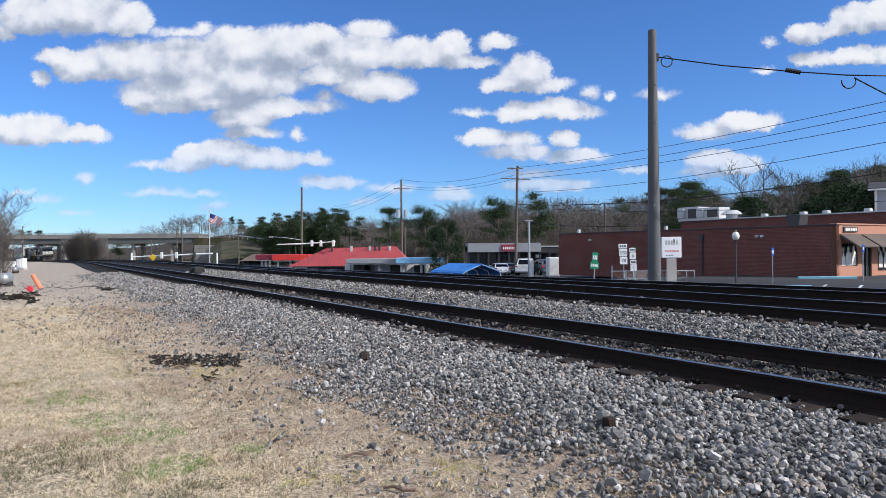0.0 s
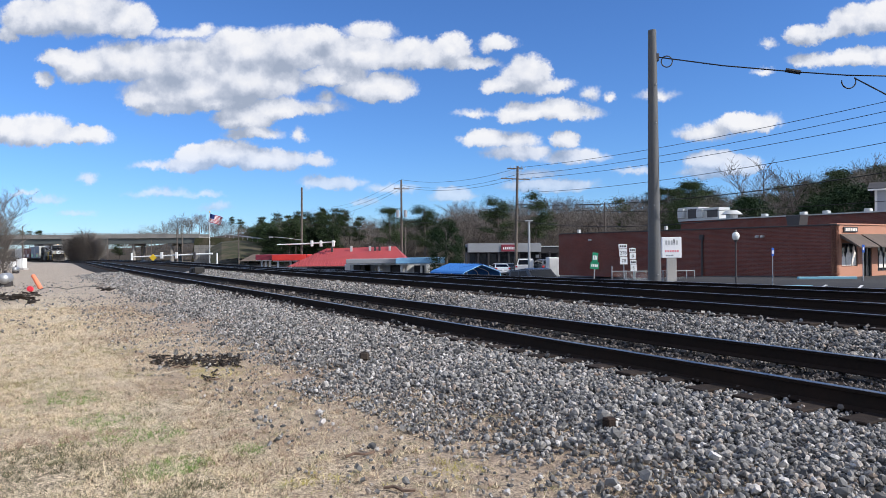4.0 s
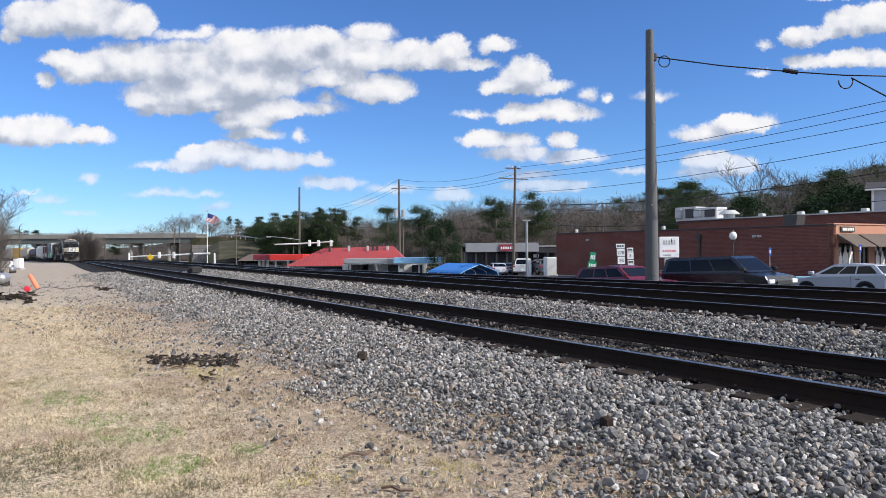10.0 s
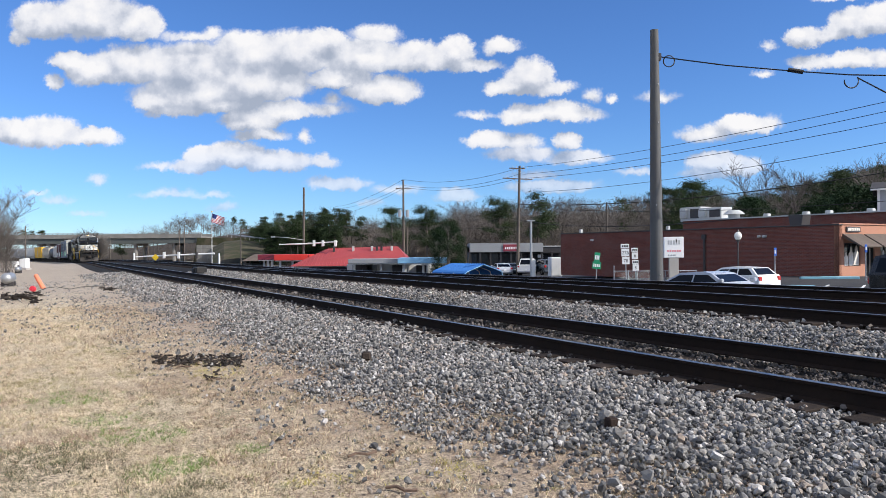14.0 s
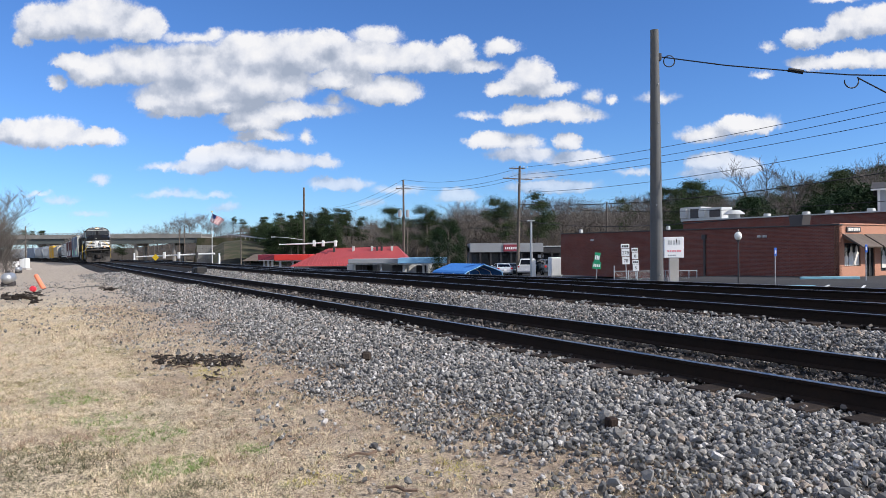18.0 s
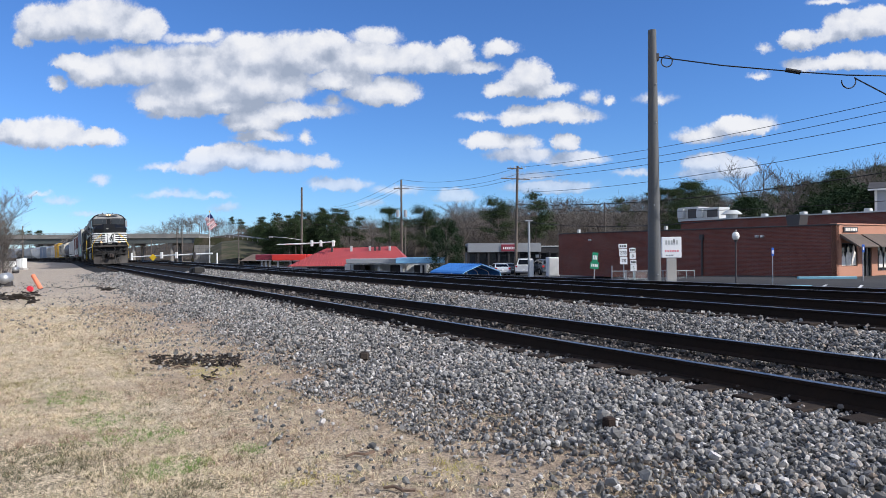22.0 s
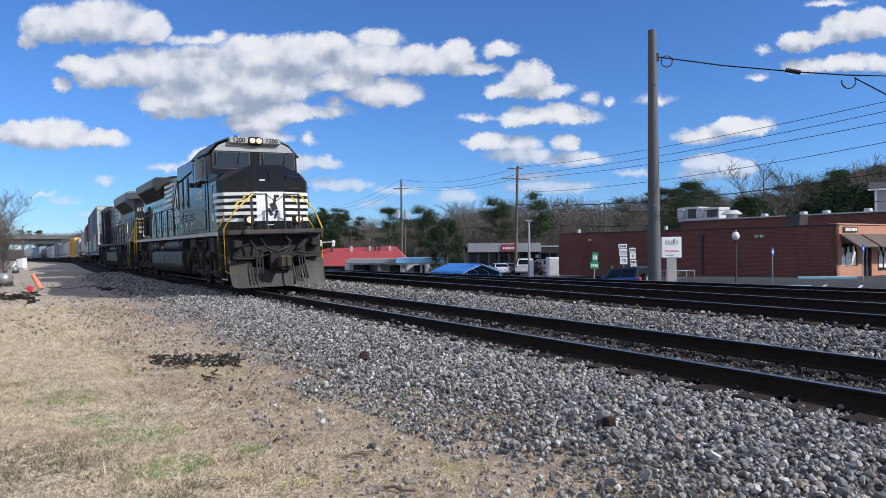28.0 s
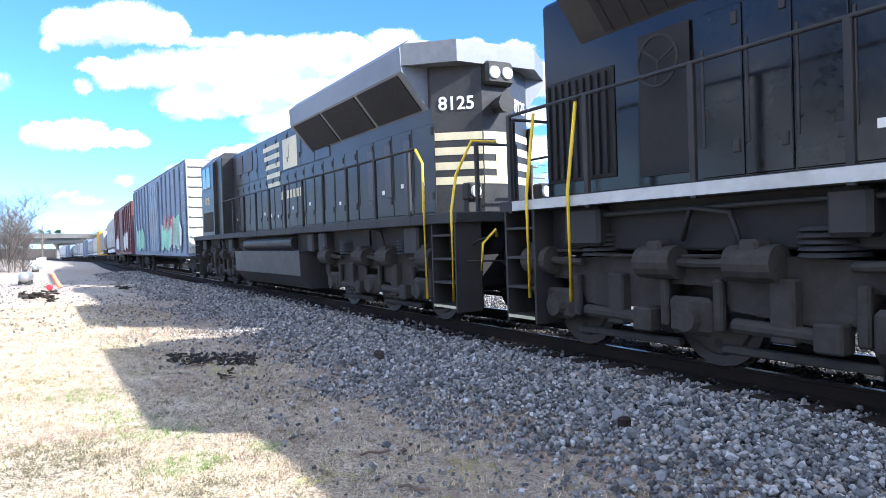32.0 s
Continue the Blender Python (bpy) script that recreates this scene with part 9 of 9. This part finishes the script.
    if cap:
        boxpart("bed_cap", cap, t, -2.92, -0.9, -W + 0.06, W - 0.06, 1.2, 1.98, 0.05, "white utility cap with side doors")
        for s_ in (-1, 1):
            boxpart("cap_door", cap, t, -2.75, -1.0, min(s_ * (W - 0.06), s_ * (W - 0.04)), max(s_ * (W - 0.06), s_ * (W - 0.04)), 1.45, 1.85, 0.01)
            boxpart("maroon_band", M_SIGNRED, t, -2.9, -0.6, min(s_ * (W + 0.0), s_ * (W + 0.006)), max(s_ * (W + 0.0), s_ * (W + 0.006)), 1.1, 1.17, 0)
            for k in range(3):
                boxpart("lettering", M_INK, t, 0.1 + k * 0.28, 0.32 + k * 0.28, min(s_ * W, s_ * (W + 0.005)), max(s_ * W, s_ * (W + 0.005)), 0.8, 0.98, 0)
    if kind == "jeep":
        w = rodpart("spare_wheel", M_TYRE, t, (-2.22, 0.1, 1.05), (-2.02, 0.1, 1.05), 0.38, None, 20)
        rodpart("rim", M_RIM, w, (-2.24, 0.1, 1.05), (-2.2, 0.1, 1.05), 0.22, None, 8)
    return t


def road_pose(s, off, left):
    a, b_ = at(s - 1.2, off, ground_z(s - 1.2, off)), at(s + 1.2, off, ground_z(s + 1.2, off))
    d = (b_ - a) if left else (a - b_)
    m = Matrix.Rotation(math.atan2(d.y, d.x), 4, "Z") @ Matrix.Rotation(-math.atan2(d.z, math.hypot(d.x, d.y)), 4, "Y")
    return Matrix.Translation((a + b_) / 2 + Vector((0, 0, 0.01))) @ m


P_NAVY, P_BLACKC, P_SILV, P_RED, P_WHITE, P_GREYC, P_JEEP, P_WINE = (car_paint(n, c) for n, c in (("dark navy paint", (0.006, 0.009, 0.017)), ("black car paint", (0.008, 0.008, 0.009)), ("silver-blue paint", (0.42, 0.45, 0.50)), ("dark red paint", (0.13, 0.01, 0.018)), ("white car paint", (0.78, 0.78, 0.77)), ("slate grey paint", (0.06, 0.075, 0.095)), ("bright blue paint", (0.01, 0.10, 0.32)), ("wine red paint", (0.10, 0.006, 0.016))))
R1, R2, LL = 23.5, 26.6, 31.8
# kind, paint, label, lane, a time, the place then, speed (towards the tripod: negative)
TRAFFIC = [
    ("suv", P_NAVY, "dark navy sport utility car on the road", R1, 2.0, 20.3, -11.6), ("sedan", P_GREYC, "slate grey sedan on the road", R1, 3.0, 21.1, -11.8),
    ("pickup", P_BLACKC, "black pickup truck on the road", R1, 5.5, 12.3, -11.5), ("sedan", P_BLACKC, "black sedan on the road", R1, 6.0, 22.1, -12.1),
    ("sedan", P_SILV, "silver-blue sedan on the road", R1, 8.0, 18.3, -11.2), ("suv", P_RED, "dark red sport utility car on the road", R1, 10.5, 16.1, -12.7),
    ("suv", P_NAVY, "dark navy sport utility car on the road", R1, 12.5, 18.9, -11.6), ("sedan", P_SILV, "silver-blue sedan on the road", R1, 14.0, 18.0, -12.4),
    ("pickup", P_WHITE, "white crew-cab pickup truck on the road", R2, 25.0, 31.3, -12.4), ("hatch", P_WINE, "wine red compact car on the road", LL, 2.0, 17.6, 12.5),
    ("pickup", P_WHITE, "white service pickup truck with utility cap", LL, 6.5, 23.3, 13.4), ("hatch", P_SILV, "silver hatchback on the road", LL, 10.0, 17.1, 11.5),
    ("sedan", P_BLACKC, "black sedan on the road", LL, 11.5, 24.1, 11.8), ("hatch", P_WHITE, "white compact car on the road", LL, 14.0, 23.2, 17.7),
    ("jeep", P_JEEP, "bright blue off-road car with black top", LL, 27.5, 22.8, 16.1),
]
movers = []
for i, (kind, paint, lab, lane, t0, s0, v) in enumerate(TRAFFIC):
    cap = M_DULLW if "utility cap" in lab else None
    movers.append((vehicle(kind, paint, lab, cap, P_BLACKC if kind == "jeep" else None, "truck" if kind == "pickup" else "car"), lane, t0, s0, v))
van = vehicle("van", P_BLACKC, "dark passenger van slowing on the road", category="van")
# standing cars
for kind, paint, lab, u, v, d, a in (("pickup", P_WHITE, "white pickup truck parked by the mall", 930, 478, 80, 80), ("sedan", P_SILV, "silver sedan parked by the mall", 884, 478, 82, 95), ("suv", P_GREYC, "grey car parked by the mall", 962, 480, 80, 100), ("sedan", P_GREYC, "grey sedan parked by the mall", 905, 480, 84, 88), ("suv", P_WHITE, "white car parked beside the canopy", 748, 478, 70, 20),
                                  ("van", P_WHITE, "white van waiting near the overpass", 222, 455, 190, 60), ("suv", P_BLACKC, "dark car waiting near the overpass", 205, 457, 185, 70), ("sedan", P_SILV, "silver car waiting near the overpass", 330, 462, 150, 30)):
    o = vehicle(kind, paint, lab, category="car" if kind != "van" else "van")
    p = sight(u, v, d)
    o.matrix_basis = Matrix.Translation((p.x, p.y, gz(p.x, p.y) + 0.01)) @ Matrix.Rotation(radians(a), 4, "Z")
    tagged(o, group="parked cars")
bx = thing("storage_box", "white painted steel storage box", "container")
p = sight(981, 456, 68)
boxpart("shell", M_DULLW, bx, p.x - 0.55, p.x + 0.55, 68, 70, gz(p.x, 68), p.z, 0.03)
boxpart("door", M_DULLW, bx, p.x - 0.48, p.x + 0.48, 67.97, 68, gz(p.x, 68) + 0.1, p.z - 0.1, 0.01)


# the flag, in five stiff widths
FLAG_W, FLAG_H, FLAG_N = 2.5, 1.45, 5
M_FR, M_FW, M_FB = (mat(n, c, 0.8, 0, 20, 0.06, 2, 0.1, 0.0) for n, c in (("flag red", (0.42, 0.02, 0.035)), ("flag white", (0.75, 0.75, 0.74)), ("flag blue", (0.015, 0.03, 0.16))))
flag_top = sight(371, 377.5, 122)
flag = thing("flag", "red, white and blue striped flag on a pole", "flag", Matrix.Translation(flag_top + Vector((0.08, 0, -0.05))))
flag_parts = []
for k in range(FLAG_N):
    bm = bmesh.new()
    w = FLAG_W / FLAG_N
    for r in range(13):
        z = -FLAG_H * (r + 1) / 13
        blue = k < 2 and r < 7
        box(bm, 0, w, -0.006, 0.006, z, z + FLAG_H / 13, 0, None, 2 if blue else r % 2)
    flag_parts.append(part("flag_width", bm, [M_FR, M_FW, M_FB], flag))


def fly_flag():
    rng = random.Random(4)
    droop = [(0, 0.45), (3.5, 0.35), (6, 1.15), (7.5, 1.0), (9, 0.75), (11, 0.5), (13, 0.3), (15, 0.5), (17, 0.45), (19, 1.1), (21, 1.2), (23, 1.2), (25, 0.9), (28, 0.6), (32, 0.5)]
    for k, o in enumerate(flag_parts):
        rows = []
        for i in range(81):
            t = i * 0.4
            x = z = y = 0.0
            for j in range(k + 1):
                a = curve(droop, t) * (0.75 + 0.25 * math.sin(j * 0.9 - t * 4.0)) * (0.85 + 0.08 * j)
                turn = 0.45 * math.sin(j * 1.4 - t * 5.0)
                m = Matrix.Translation((x, y, z)) @ Matrix.Rotation(turn, 4, "Z") @ Matrix.Rotation(a, 4, "Y")
                e = m @ Vector((FLAG_W / FLAG_N, 0, 0))
                x, y, z = e.x, e.y, e.z
            rows.append((t, m))
        walk(o, rows)


def drive_traffic():
    for ob, lane, t0, s0, v in movers:
        walk(ob, [(t * 0.5, road_pose(s0 + v * (t * 0.5 - t0), lane, v > 0)) for t in range(65)])
    slow = [(0, 120), (4, 81), (7, 47.5), (8.5, 31.8), (9, 26.8), (9.5, 22.7), (10, 19.5), (11, 15.9), (11.5, 14.5), (12, 13.7), (12.5, 13.2), (13, 12.5), (13.5, 11.8), (14, 10.5), (15, 6.5), (17, -6), (20, -30), (32, -150)]
    walk(van, [(t * 0.5, road_pose(curve(slow, t * 0.5), R2, False)) for t in range(65)])


def motions():
    drive_train()
    drift_clouds()
    drive_traffic()
    fly_flag()
motions()
